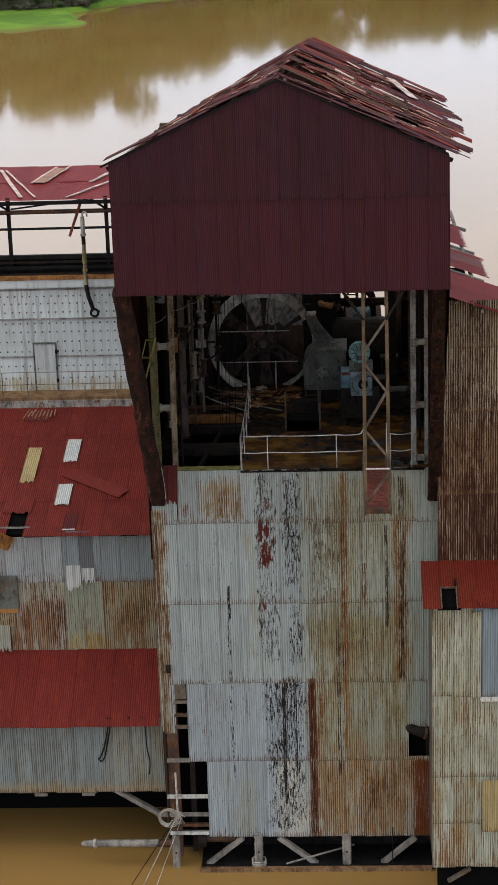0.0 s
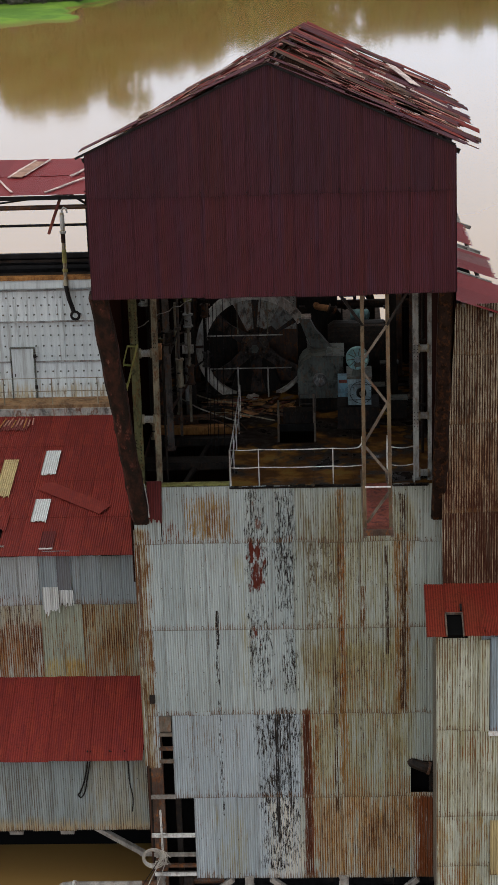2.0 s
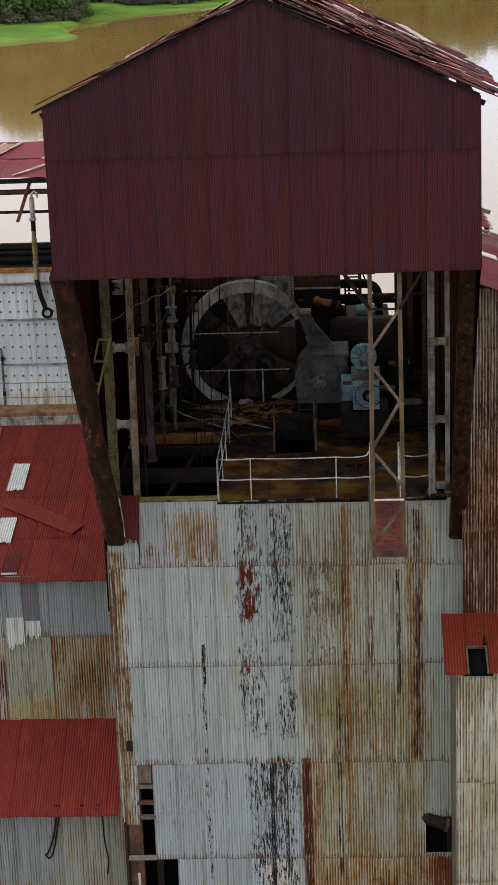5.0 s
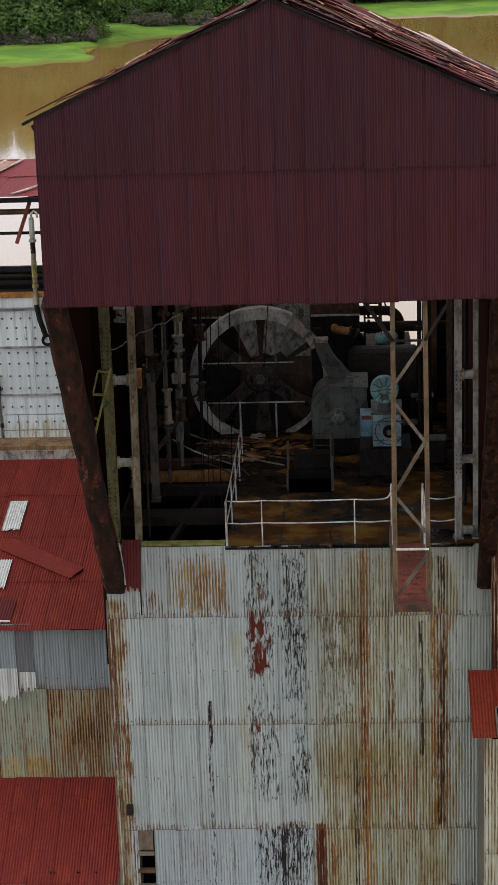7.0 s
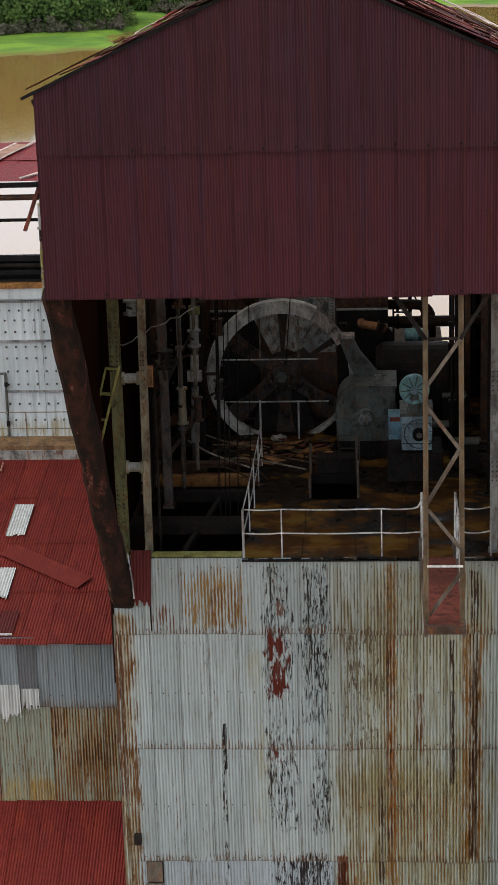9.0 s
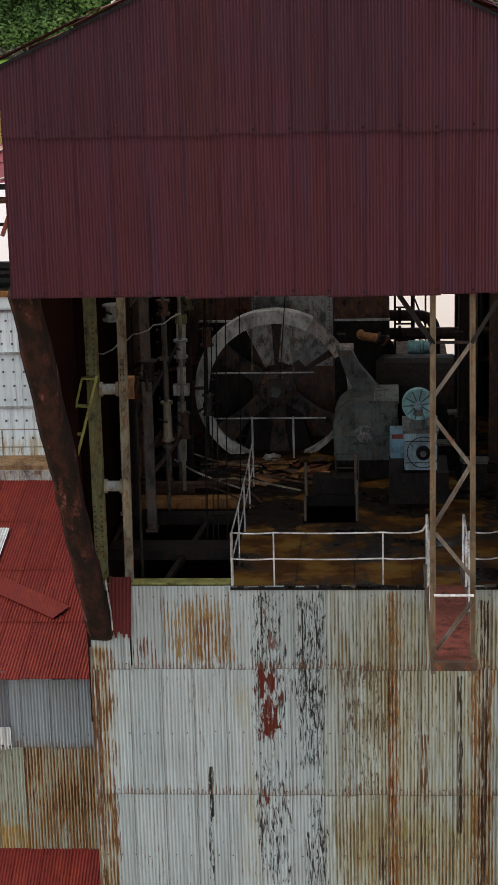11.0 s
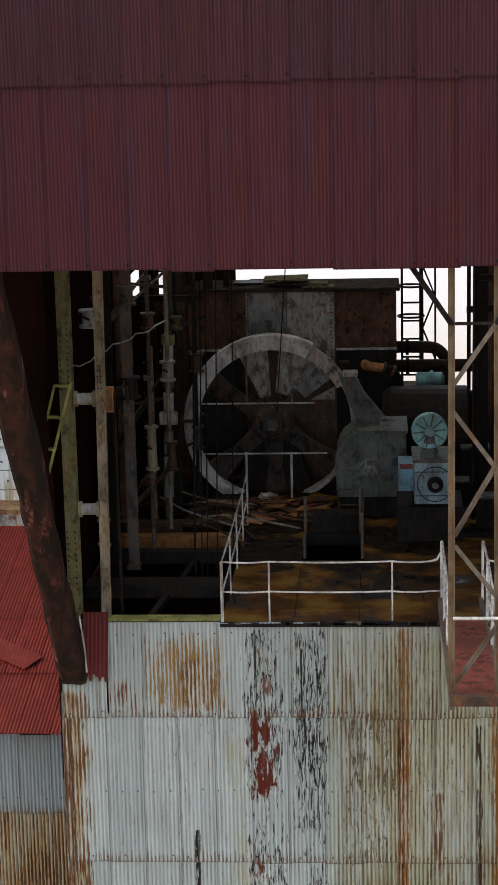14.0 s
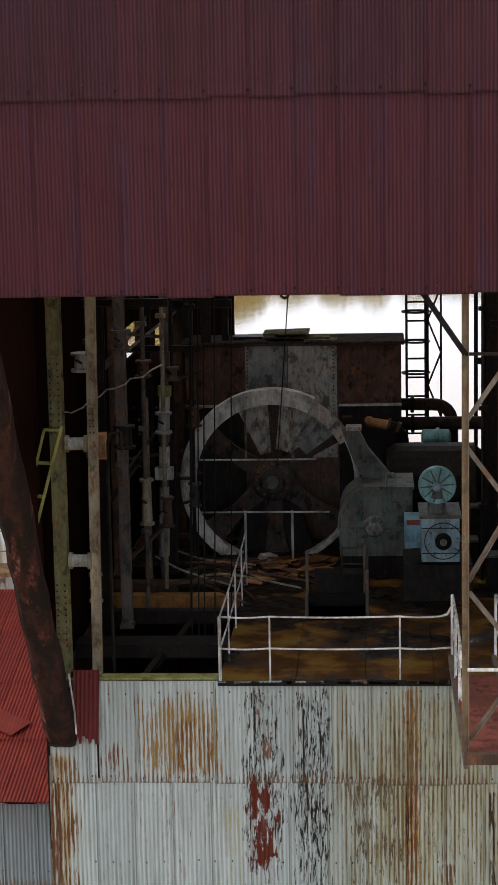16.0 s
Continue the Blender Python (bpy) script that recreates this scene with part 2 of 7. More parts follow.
BLACK = (0.016, 0.014, 0.014)
KHAKI, BROWN, TAN = (0.275, 0.26, 0.155), (0.085, 0.042, 0.02), (0.29, 0.17, 0.065)
FRONT_BANDS = (
    ("film", 4.2, 8.0, 1.0, 9.6, (0.28, 0.26, 0.125), 0.38, 0.56), ("film", 4.5, 8.0, 8.6, 14.6, (0.27, 0.25, 0.13), 0.42, 0.58), ("film", 4.0, 5.7, 6.6, 14.0, (0.155, 0.13, 0.07), 0.485, 0.60), ("film", 4.4, 7.8, 3.6, 9.6, (0.235, 0.185, 0.075), 0.49, 0.61),
    ("film", 4.4, 8.4, 0.8, 4.4, (0.34, 0.17, 0.045), 0.42, 0.56), ("film", 0.9, 2.3, 12.8, 14.6, (0.24, 0.185, 0.095), 0.44, 0.58),
    ("film", -0.95, -0.4, 4.6, 13.4, (0.26, 0.20, 0.105), 0.34, 0.52), ("film", 6.9, 7.8, 6.6, 13.2, TAN, 0.45, 0.58),
    ("film", 2.1, 2.7, 6.6, 12.6, KHAKI, 0.40, 0.54), ("film", 0.9, 2.6, 1.0, 4.2, KHAKI, 0.47, 0.62), ("film", 2.9, 4.3, 0.8, 4.2, (0.54, 0.50, 0.41), 0.38, 0.55),
    ("vein", 4.0, 8.1, 1.0, 14.7, (0.17, 0.135, 0.058), 0.555, 0.66), ("vein", 4.2, 8.2, 0.8, 5.0, (0.23, 0.10, 0.026), 0.50, 0.61), ("vein", 0.9, 2.3, 12.8, 14.7, (0.17, 0.095, 0.038), 0.56, 0.63),
    ("run", 4.0, 8.2, 1.0, 14.7, (0.12, 0.075, 0.04), 0.59, 0.65), ("run", 4.4, 8.3, 1.0, 4.2, (0.20, 0.075, 0.018), 0.54, 0.58), ("run", 4.4, 7.8, 3.8, 9.0, (0.22, 0.10, 0.025), 0.575, 0.62), ("run", 0.4, 2.5, 12.8, 14.7, (0.15, 0.08, 0.032), 0.565, 0.605),
    ("run", -1.05, -0.42, 4.0, 13.4, (0.31, 0.25, 0.14), 0.34, 0.54), ("run", -1.0, -0.3, 4.6, 13.4, (0.14, 0.06, 0.022), 0.50, 0.56), ("run", -1.05, -0.6, 8.6, 13.0, (0.13, 0.05, 0.018), 0.44, 0.52), ("run", 0.0, 2.5, 1.0, 12.8, (0.20, 0.14, 0.09), 0.61, 0.68),
    ("run", 0.6, 2.45, 12.7, 14.5, (0.28, 0.17, 0.05), 0.50, 0.57), ("run", 1.2, 2.3, 12.7, 14.2, (0.15, 0.055, 0.018), 0.56, 0.60), ("run", -0.2, 0.7, 12.7, 13.7, (0.15, 0.05, 0.02), 0.54, 0.58), ("peel", 4.4, 8.2, 0.8, 4.4, (0.17, 0.07, 0.020), 0.56, 0.61), ("run", 4.10, 4.78, 0.8, 7.2, (0.26, 0.095, 0.02), 0.48, 0.56), ("run", 4.16, 4.52, 0.8, 7.2, (0.13, 0.032, 0.010), 0.36, 0.46), ("run", 4.20, 4.46, 0.6, 7.0, (0.06, 0.016, 0.008), 0.42, 0.50), ("run", 4.4, 8.3, 1.0, 4.2, (0.05, 0.022, 0.011), 0.585, 0.625), ("flake", 4.6, 8.2, 0.9, 4.1, (0.07, 0.03, 0.014), 0.56, 0.59), ("run", 4.5, 4.8, 3.0, 7.0, TAN, 0.45, 0.54), ("run", 4.4, 4.75, 4.6, 7.0, (0.16, 0.055, 0.017), 0.51, 0.56),
    ("run", 5.16, 5.38, 3.4, 9.0, (0.055, 0.024, 0.012), 0.45, 0.53), ("flake", 4.2, 5.5, 9.6, 13.2, (0.085, 0.066, 0.045), 0.53, 0.56), ("run", 6.0, 6.3, 9.6, 11.4, (0.15, 0.07, 0.022), 0.46, 0.53), ("run", 5.34, 5.70, 4.5, 14.6, (0.25, 0.125, 0.032), 0.42, 0.52), ("run", 5.38, 5.66, 7.6, 12.9, (0.20, 0.065, 0.014), 0.46, 0.53), ("run", 5.38, 5.56, 7.0, 14.0, (0.04, 0.02, 0.012), 0.54, 0.58), ("run", 7.1, 7.70, 7.0, 13.2, (0.22, 0.10, 0.024), 0.43, 0.51), ("run", 7.28, 7.58, 7.0, 14.4, (0.045, 0.02, 0.012), 0.485, 0.53),
    ("run", 6.86, 7.02, 9.0, 12.7, (0.04, 0.02, 0.014), 0.44, 0.51), ("run", 7.7, 8.45, 0.8, 4.1, (0.16, 0.042, 0.012), 0.36, 0.47), ("run", 5.9, 6.3, 1.0, 14.7, BROWN, 0.55, 0.61),
    ("flake", 2.4, 3.5, 7.6, 14.7, BLACK, 0.53, 0.55), ("flake", 3.3, 4.2, 10.4, 14.7, BLACK, 0.49, 0.515), ("flake", 3.5, 4.2, 7.6, 11.0, BLACK, 0.535, 0.555), ("flake", 2.5, 4.3, 1.2, 7.5, BLACK, 0.525, 0.545),
    ("flake", 2.7, 4.0, 4.2, 7.4, BLACK, 0.51, 0.53), ("flake", 4.0, 7.8, 3.0, 14.7, (0.085, 0.062, 0.038), 0.575, 0.605), ("flake", -0.4, 2.6, 1.0, 14.7, (0.16, 0.15, 0.13), 0.60, 0.63),
    ("run", 3.30, 3.44, 2.4, 7.2, BLACK, 0.42, 0.47), ("run", 3.70, 3.84, 3.4, 7.1, BLACK, 0.45, 0.5), ("run", 3.60, 3.72, 12.4, 14.2, BLACK, 0.48, 0.53), ("flake", 1.54, 1.67, 9.4, 10.6, BLACK, 0.42, 0.44), ("flake", 1.50, 1.64, 3.4, 9.9, BLACK, 0.50, 0.52),
    ("peel", 2.56, 3.24, 11.1, 13.1, (0.085, 0.018, 0.012), 0.455, 0.475), ("peel", 2.75, 3.2, 13.2, 14.3, (0.13, 0.07, 0.055), 0.52, 0.55), ("peel", 2.4, 3.3, 9.2, 11.4, (0.10, 0.022, 0.016), 0.59, 0.61))
FRONT = {}
for side, fx0, fx1 in (("west", -2.0, 4.1), ("east", 3.7, 9.5)):
    for part_, fz0, fz1 in (("lower", 0.0, 7.2), ("upper", 6.8, 15.0)):
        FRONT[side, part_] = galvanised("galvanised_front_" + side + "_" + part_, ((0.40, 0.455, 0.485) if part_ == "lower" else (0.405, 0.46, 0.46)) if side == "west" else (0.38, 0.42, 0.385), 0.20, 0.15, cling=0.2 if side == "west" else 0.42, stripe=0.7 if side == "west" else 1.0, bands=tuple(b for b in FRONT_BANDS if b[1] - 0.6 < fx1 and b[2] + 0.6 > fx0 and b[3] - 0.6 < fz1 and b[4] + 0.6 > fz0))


def front_pick(x, z):
    return FRONT["west" if x < 3.9 else "east", "lower" if z < 7.0 else "upper"]


M_BLUE = galvanised("galvanised_blue_grey", (0.30, 0.345, 0.365), 0.15, 0.25, stripe=0.4)
M_RUSTY = galvanised("galvanised_rusty", (0.40, 0.41, 0.36), 0.3, 0.3, cling=0.7, bands=(
    ("film", -14, 0, 6, 12, (0.26, 0.20, 0.11), 0.46, 0.62), ("film", -14, 0, 6, 8.6, (0.22, 0.12, 0.05), 0.44, 0.58), ("vein", -14, 0, 6, 9.0, (0.24, 0.085, 0.02), 0.51, 0.56), ("run", -14, 0, 6, 9.2, (0.20, 0.06, 0.016), 0.52, 0.555), ("run", -5.4, -4.2, 6, 9.0, (0.10, 0.028, 0.013), 0.50, 0.55), ("run", -14, 0, 6, 12, (0.06, 0.022, 0.014), 0.565, 0.60)))
M_OLIVE = galvanised("galvanised_olive", (0.35, 0.355, 0.27), 0.25, 0.3, cling=0.6, bands=(
    ("film", -14, 0, 6, 12, (0.27, 0.19, 0.075), 0.46, 0.6), ("vein", -14, 0, 6, 12, (0.22, 0.09, 0.02), 0.52, 0.58), ("run", -14, 0, 6, 12, (0.20, 0.075, 0.018), 0.52, 0.56), ("run", -14, 0, 6, 12, (0.07, 0.026, 0.013), 0.55, 0.59), ("run", -1.5, 0, 6, 12, (0.14, 0.05, 0.017), 0.45, 0.53), ("run", -14, 0, 6, 8.2, (0.20, 0.08, 0.022), 0.56, 0.6)))
M_GREENISH = galvanised("galvanised_greenish", (0.35, 0.38, 0.30), 0.2, 0.3, bands=(("film", -6, -2, 6, 7.8, (0.36, 0.27, 0.08), 0.46, 0.6), ("run", -3.9, -2.9, 6.4, 7.7, (0.40, 0.25, 0.07), 0.48, 0.60), ("run", -6, -2, 6, 9.6, (0.20, 0.11, 0.04), 0.60, 0.64)))
M_PALE = galvanised("galvanised_pale", (0.47, 0.485, 0.40), 0.35, 0.4, cling=0.36, bands=(
    ("film", 7, 17, 1, 11, (0.27, 0.255, 0.13), 0.45, 0.60), ("film", 7, 17, 1, 4.9, (0.30, 0.18, 0.055), 0.49, 0.60), ("run", 7, 17, 1, 11, (0.10, 0.055, 0.03), 0.555, 0.595), ("vein", 7, 17, 1, 11, (0.17, 0.10, 0.05), 0.585, 0.65),
    ("run", 7, 17, 6.2, 7.7, (0.19, 0.075, 0.022), 0.55, 0.60), ("run", 7, 17, 3.0, 4.8, (0.17, 0.06, 0.018), 0.54, 0.59), ("run", 8.2, 9.4, 1, 3.1, (0.22, 0.09, 0.025), 0.50, 0.56), ("flake", 7, 17, 1, 11, (0.04, 0.03, 0.022), 0.62, 0.65)))
M_LEANTO = galvanised("galvanised_leanto", (0.27, 0.31, 0.31), 0.10, 0.35, cling=0.6, stripe=0.25, bands=(("film", -14, -0.5, 2.3, 3.1, (0.33, 0.23, 0.09), 0.36, 0.54),
    ("film", -3.2, -0.5, 2.5, 5.5, (0.25, 0.22, 0.14), 0.42, 0.6), ("vein", -14, -0.5, 2.5, 5.5, (0.12, 0.115, 0.10), 0.55, 0.65), ("run", -14, -0.5, 2.5, 5.5, (0.12, 0.10, 0.07), 0.59, 0.65)))
M_BROWN = galvanised("galvanised_brown_streaked", (0.42, 0.36, 0.26), 0.3, 0.3, cling=0.75, bands=(
    ("film", 8, 16, 9, 16.6, (0.20, 0.10, 0.04), 0.42, 0.56), ("run", 8, 16, 9, 22, (0.18, 0.07, 0.025), 0.54, 0.58), ("vein", 8, 16, 9, 22, (0.085, 0.030, 0.014), 0.48, 0.55), ("flake", 8, 16, 9, 22, (0.05, 0.018, 0.010), 0.55, 0.58), ("vein", 8, 16, 13.5, 17.6, (0.085, 0.03, 0.015), 0.51, 0.57),
    ("peel", 8, 16, 18.6, 22, (0.08, 0.03, 0.016), 0.57, 0.62), ("run", 8, 16, 9, 22, (0.035, 0.016, 0.011), 0.55, 0.59), ("vein", 8, 16, 9.0, 14.6, (0.060, 0.018, 0.010), 0.39, 0.46), ("run", 8, 16, 9.0, 15.0, (0.05, 0.016, 0.010), 0.48, 0.53)))
M_WINGTOP = galvanised("galvanised_wing_top", (0.40, 0.43, 0.44), 0.2, 0.2, bands=(
    ("vein", -14, -6.3, 6, 12, (0.16, 0.05, 0.02), 0.54, 0.6), ("run", -14, 0, 9.3, 10.2, (0.15, 0.05, 0.02), 0.55, 0.6), ("film", -14, 0, 9.3, 10.0, (0.28, 0.18, 0.08), 0.5, 0.62), ("run", -14, 0, 6, 12, (0.12, 0.08, 0.06), 0.60, 0.64)))
M_HUTSIDE = galvanised("grey_side_plate", (0.10, 0.088, 0.072), 0.3, 0.4, flat=True)
M_WINBLUE = galvanised("blue_grey_sheet", (0.25, 0.305, 0.345), 0.06, 0.1)
M_DARKZINC = galvanised("dark_zinc", (0.17, 0.175, 0.19), 0.08, 0.2)
M_WHITE_SHEET = galvanised("bare_zinc", (0.62, 0.64, 0.63), 0.1, 0.1)
M_YELLOW_SHEET = galvanised("yellowed_sheet", (0.52, 0.41, 0.20), 0.35, 0.4)
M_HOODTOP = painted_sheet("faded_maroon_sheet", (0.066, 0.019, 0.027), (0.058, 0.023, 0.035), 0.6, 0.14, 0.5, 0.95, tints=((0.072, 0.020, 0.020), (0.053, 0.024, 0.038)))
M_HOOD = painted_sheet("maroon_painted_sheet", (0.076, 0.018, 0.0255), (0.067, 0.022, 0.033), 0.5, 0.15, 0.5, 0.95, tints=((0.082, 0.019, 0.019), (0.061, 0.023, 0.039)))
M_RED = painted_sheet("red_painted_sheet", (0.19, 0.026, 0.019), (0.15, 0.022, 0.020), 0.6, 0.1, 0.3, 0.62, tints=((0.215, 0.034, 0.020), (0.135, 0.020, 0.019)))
M_DULLRED = painted_sheet("dark_red_sheet", (0.12, 0.019, 0.018), (0.10, 0.018, 0.018), 0.6, 0.15, 0.3)
M_REDSMOOTH = painted_sheet("smooth_red_sheet", (0.19, 0.024, 0.026), (0.165, 0.024, 0.027), 0.4, 0.04, 0.25, 0.10)
M_BRIGHTRED = painted_sheet("orange_red_sheet", (0.21, 0.028, 0.017), (0.19, 0.042, 0.02), 0.8, 0.1, 0.3)
M_TORN = painted_sheet("faded_red_sheet", (0.18, 0.042, 0.038), (0.20, 0.075, 0.06), 0.9)
M_PALETORN = painted_sheet("bleached_red_sheet", (0.42, 0.20, 0.15), (0.50, 0.34, 0.28), 0.5)
M_PALEBARE = iron("bare_pinkish_sheet", (0.74, 0.61, 0.56), 0.2, 0.8, gloss=0.1)
M_TANBARE = iron("bare_tan_sheet", (0.40, 0.24, 0.17), 0.3, 0.8)
M_RUSTWALL = painted_sheet("dark_rusted_sheet", (0.075, 0.040, 0.028), (0.10, 0.043, 0.028), 1.0)
# darker version of the rusted sheet, for walls inside the hood
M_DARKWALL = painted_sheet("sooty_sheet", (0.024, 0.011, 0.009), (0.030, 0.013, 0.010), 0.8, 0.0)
M_IRON = iron("rusted_iron", (0.09, 0.055, 0.04), 0.9)
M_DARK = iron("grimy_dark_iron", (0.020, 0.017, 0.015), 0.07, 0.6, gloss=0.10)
M_GREENCOL = iron("mossy_green_iron", (0.17, 0.172, 0.08), 0.5, grimy=0.85)
M_TANCOL = iron("tan_painted_iron", (0.30, 0.27, 0.19), 0.6, grimy=0.7)
M_GREYCOL = iron("grey_painted_iron", (0.38, 0.39, 0.37), 0.35, grimy=0.6)
M_TRUSS = iron("brown_angle_iron", (0.17, 0.14, 0.11), 0.35)
M_WHITE = iron("white_rail_paint", (0.74, 0.74, 0.71), 0.4)
M_WALLWHITE = galvanised("white_plate", (0.66, 0.72, 0.72), 0.12, 0.15, flat=True, bands=(
    ("film", -14, 0, 13.4, 14.5, (0.40, 0.30, 0.13), 0.42, 0.56), ("vein", -14, 0, 13.4, 18.4, (0.44, 0.46, 0.44), 0.52, 0.62), ("run", -14, 0, 13.4, 14.3, (0.22, 0.12, 0.05), 0.54, 0.60)))
M_WHEEL = iron("pale_cast_iron", (0.60, 0.59, 0.54), 0.35)
M_SPOKE = iron("dark_cast_iron", (0.10, 0.09, 0.08), 0.4, grimy=0.85)
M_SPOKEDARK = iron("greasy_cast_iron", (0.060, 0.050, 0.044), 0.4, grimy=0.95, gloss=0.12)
M_RUSTPANEL = iron("rust_red_panel", (0.095, 0.05, 0.036), 0.55, 0.7, grimy=0.95, gloss=0.15)
M_GEARBOX = iron("grey_green_machine_paint", (0.125, 0.142, 0.125), 0.3, grimy=0.85)
M_TEAL = iron("teal_machine_paint", (0.27, 0.50, 0.50), 0.15)
M_PALEBLUE = iron("pale_blue_machine_paint", (0.35, 0.48, 0.52), 0.2)
n = Nodes("oily_rust_deck", 0.5)
pool, smear, speck = n.noise(0.75, 0.75, 0.5, 4, 0.6), n.noise(1.2, 1.2, 0.6, 4, 0.55), n.noise(22, 22, 8, 4, 0.7)
dk = n.mix(n.ramp(smear, 0.42, 0.62), (0.078, 0.035, 0.012), (0.19, 0.090, 0.020))
dk = n.mix(n.math("MULTIPLY", n.ramp(smear, 0.56, 0.68), 0.45), dk, (0.22, 0.165, 0.04))
# near-black patches cover more of the plates towards the back
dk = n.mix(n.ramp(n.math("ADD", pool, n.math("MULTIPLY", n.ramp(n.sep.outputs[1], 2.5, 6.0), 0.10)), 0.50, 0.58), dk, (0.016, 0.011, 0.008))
dk = n.mix(n.math("MULTIPLY", n.ramp(speck, 0.55, 0.7), 0.5), dk, (0.03, 0.018, 0.01))
n.out.inputs["Specular IOR Level"].default_value = 0.06
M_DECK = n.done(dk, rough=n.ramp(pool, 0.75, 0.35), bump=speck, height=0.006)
M_OCHRE = iron("ochre_rust_plate", (0.36, 0.17, 0.05), 0.7, 0.6)
M_TIMBER = iron("weathered_timber", (0.30, 0.28, 0.25), 0.15, 0.85)
M_ROPE = iron("pale_rope", (0.52, 0.48, 0.42), 0.0, 0.9)
M_CABLE = iron("black_cable", (0.015, 0.014, 0.014), 0.0, 0.7, gloss=0.12)
M_FLATPALE = iron("corroded_pale_plate", (0.40, 0.39, 0.35), 0.7, 0.7, grimy=0.85)
M_ORANGE = iron("rust_orange_paint", (0.55, 0.25, 0.10), 0.25)
# flat black for panels that stand in for unlit interiors
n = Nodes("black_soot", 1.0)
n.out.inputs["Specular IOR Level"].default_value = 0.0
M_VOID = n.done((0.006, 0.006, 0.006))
n = Nodes("dull_board", 0.9)
n.out.inputs["Specular IOR Level"].default_value = 0.0
M_BOARD = n.done(n.mix(n.ramp(n.noise(6, 6, 2, 4, 0.7), 0.4, 0.65), (0.13, 0.118, 0.07), (0.05, 0.042, 0.026)))
n = Nodes("sooty_lid_plate", 0.95)
n.out.inputs["Specular IOR Level"].default_value = 0.0
M_LID = n.done(n.mix(n.ramp(n.noise(5, 5, 2, 4, 0.7), 0.4, 0.65), (0.050, 0.040, 0.034), (0.022, 0.018, 0.016)))
M_PIPE = iron("sooty_brown_pipe", (0.040, 0.028, 0.022), 0.25, 0.75, gloss=0.12)
M_CASEPLATE = iron("stained_grey_plate", (0.27, 0.275, 0.26), 0.4, 0.7, grimy=0.85)
M_MOSSY = iron("yellow_green_paint", (0.36, 0.36, 0.11), 0.3)
M_REDPLATE = iron("dull_red_plate", (0.20, 0.05, 0.036), 0.35, 0.7, grimy=0.8)
M_WALKPLATE = iron("rust_stained_plank", (0.28, 0.17, 0.085), 0.6, 0.8)
M_RIM = iron("pale_worn_rim", (0.70, 0.68, 0.62), 0.35)
M_STAINRIM = iron("rust_stained_rim", (0.50, 0.43, 0.37), 1.0, grimy=0.95)
M_BLUEBOX = iron("faded_blue_paint", (0.17, 0.34, 0.42), 0.25)
M_CHORD = iron("ochre_brown_iron", (0.19, 0.14, 0.085), 0.35)


def make_water():
    n = Nodes("muddy_water", 0.06)
    ripple = n.noise(1.6, 0.22, 1, 3, 0.5)
    mud = n.noise(0.05, 0.02, 1, 3, 0.5)
    n.out.inputs["IOR"].default_value, n.out.inputs["Specular IOR Level"].default_value = 1.34, 0.85
    c = n.mix(n.ramp(mud, 0.35, 0.65), (0.30, 0.175, 0.052), (0.34, 0.20, 0.066))
    return n.done(c, bump=ripple, height=0.010)


def make_land():
    n = Nodes("grassy_bank", 0.9)
    a, b = n.noise(0.06, 0.06, 0.06, 4, 0.6), n.noise(0.9, 0.9, 0.9, 4, 0.7)
    c = n.mix(n.ramp(a, 0.4, 0.6), (0.095, 0.19, 0.03), (0.17, 0.30, 0.036))
    c = n.mix(n.math("MULTIPLY", n.ramp(b, 0.5, 0.7), 0.5), c, (0.06, 0.14, 0.02))
    z = n.sep.outputs[2]
    edge = n.mix(n.ramp(n.sep.outputs[0], -30, -20), (0.15, 0.15, 0.035), (0.30, 0.22, 0.16))
    c = n.mix(n.ramp(n.math("ADD", z, n.math("MULTIPLY", n.math("SUBTRACT", b, 0.5), 0.5)), 0.42, 0.05), c, edge)
    return n.done(c, bump=b, height=0.3)


def make_leaf():
    n = Nodes("leaves", 0.7)
    a = n.noise(0.16, 0.16, 0.2, 4, 0.65)
    per = n.geo.outputs["Random Per Island"]
    # wide leaf-to-leaf range stands in for lit clumps and deep shade
    c = n.mix(per, (0.032, 0.070, 0.02), (0.125, 0.20, 0.055))
    c = n.mix(n.math("MULTIPLY", n.ramp(a, 0.48, 0.64), 0.6), c, (0.16, 0.235, 0.062))
    return n.done(c)


def make_scrub():
    n = Nodes("grey_scrub_leaves", 0.8)
    return n.done(n.mix(n.geo.outputs["Random Per Island"], (0.085, 0.085, 0.055), (0.20, 0.175, 0.135)))


M_SCRUB = make_scrub()
M_WATER, M_LAND, M_LEAF = make_water(), make_land(), make_leaf()
M_BARK = iron("grey_bark", (0.16, 0.13, 0.10), 0.0, 0.9)


# ---- builders ----
def part(name, bm, material, parent=None, label="", smooth=False):
    """Links a bmesh (or a mesh) as one mesh object under a thing or a part."""
    if isinstance(bm, bmesh.types.BMesh):
        me = bpy.data.meshes.new(name)
        bm.normal_update()
        bm.to_mesh(me)
        bm.free()
        me.materials.append(material)
        if smooth:
            me.shade_smooth()
    else:
        me = bm
    ob = new(name, me)
    if parent is not None:
        ob.parent = parent
        if me is not bm:
            if parent.parent is None:
                ob.matrix_parent_inverse = Matrix.Translation(-parent.location)
    if label:
        ob["label"] = label
    return ob


def thing(name, at, label, category, group="", kind=""):
    ob = new(name)
    ob.location = at
    ob.empty_display_size = 0.2
    return tagged(ob, label, category, group, kind)


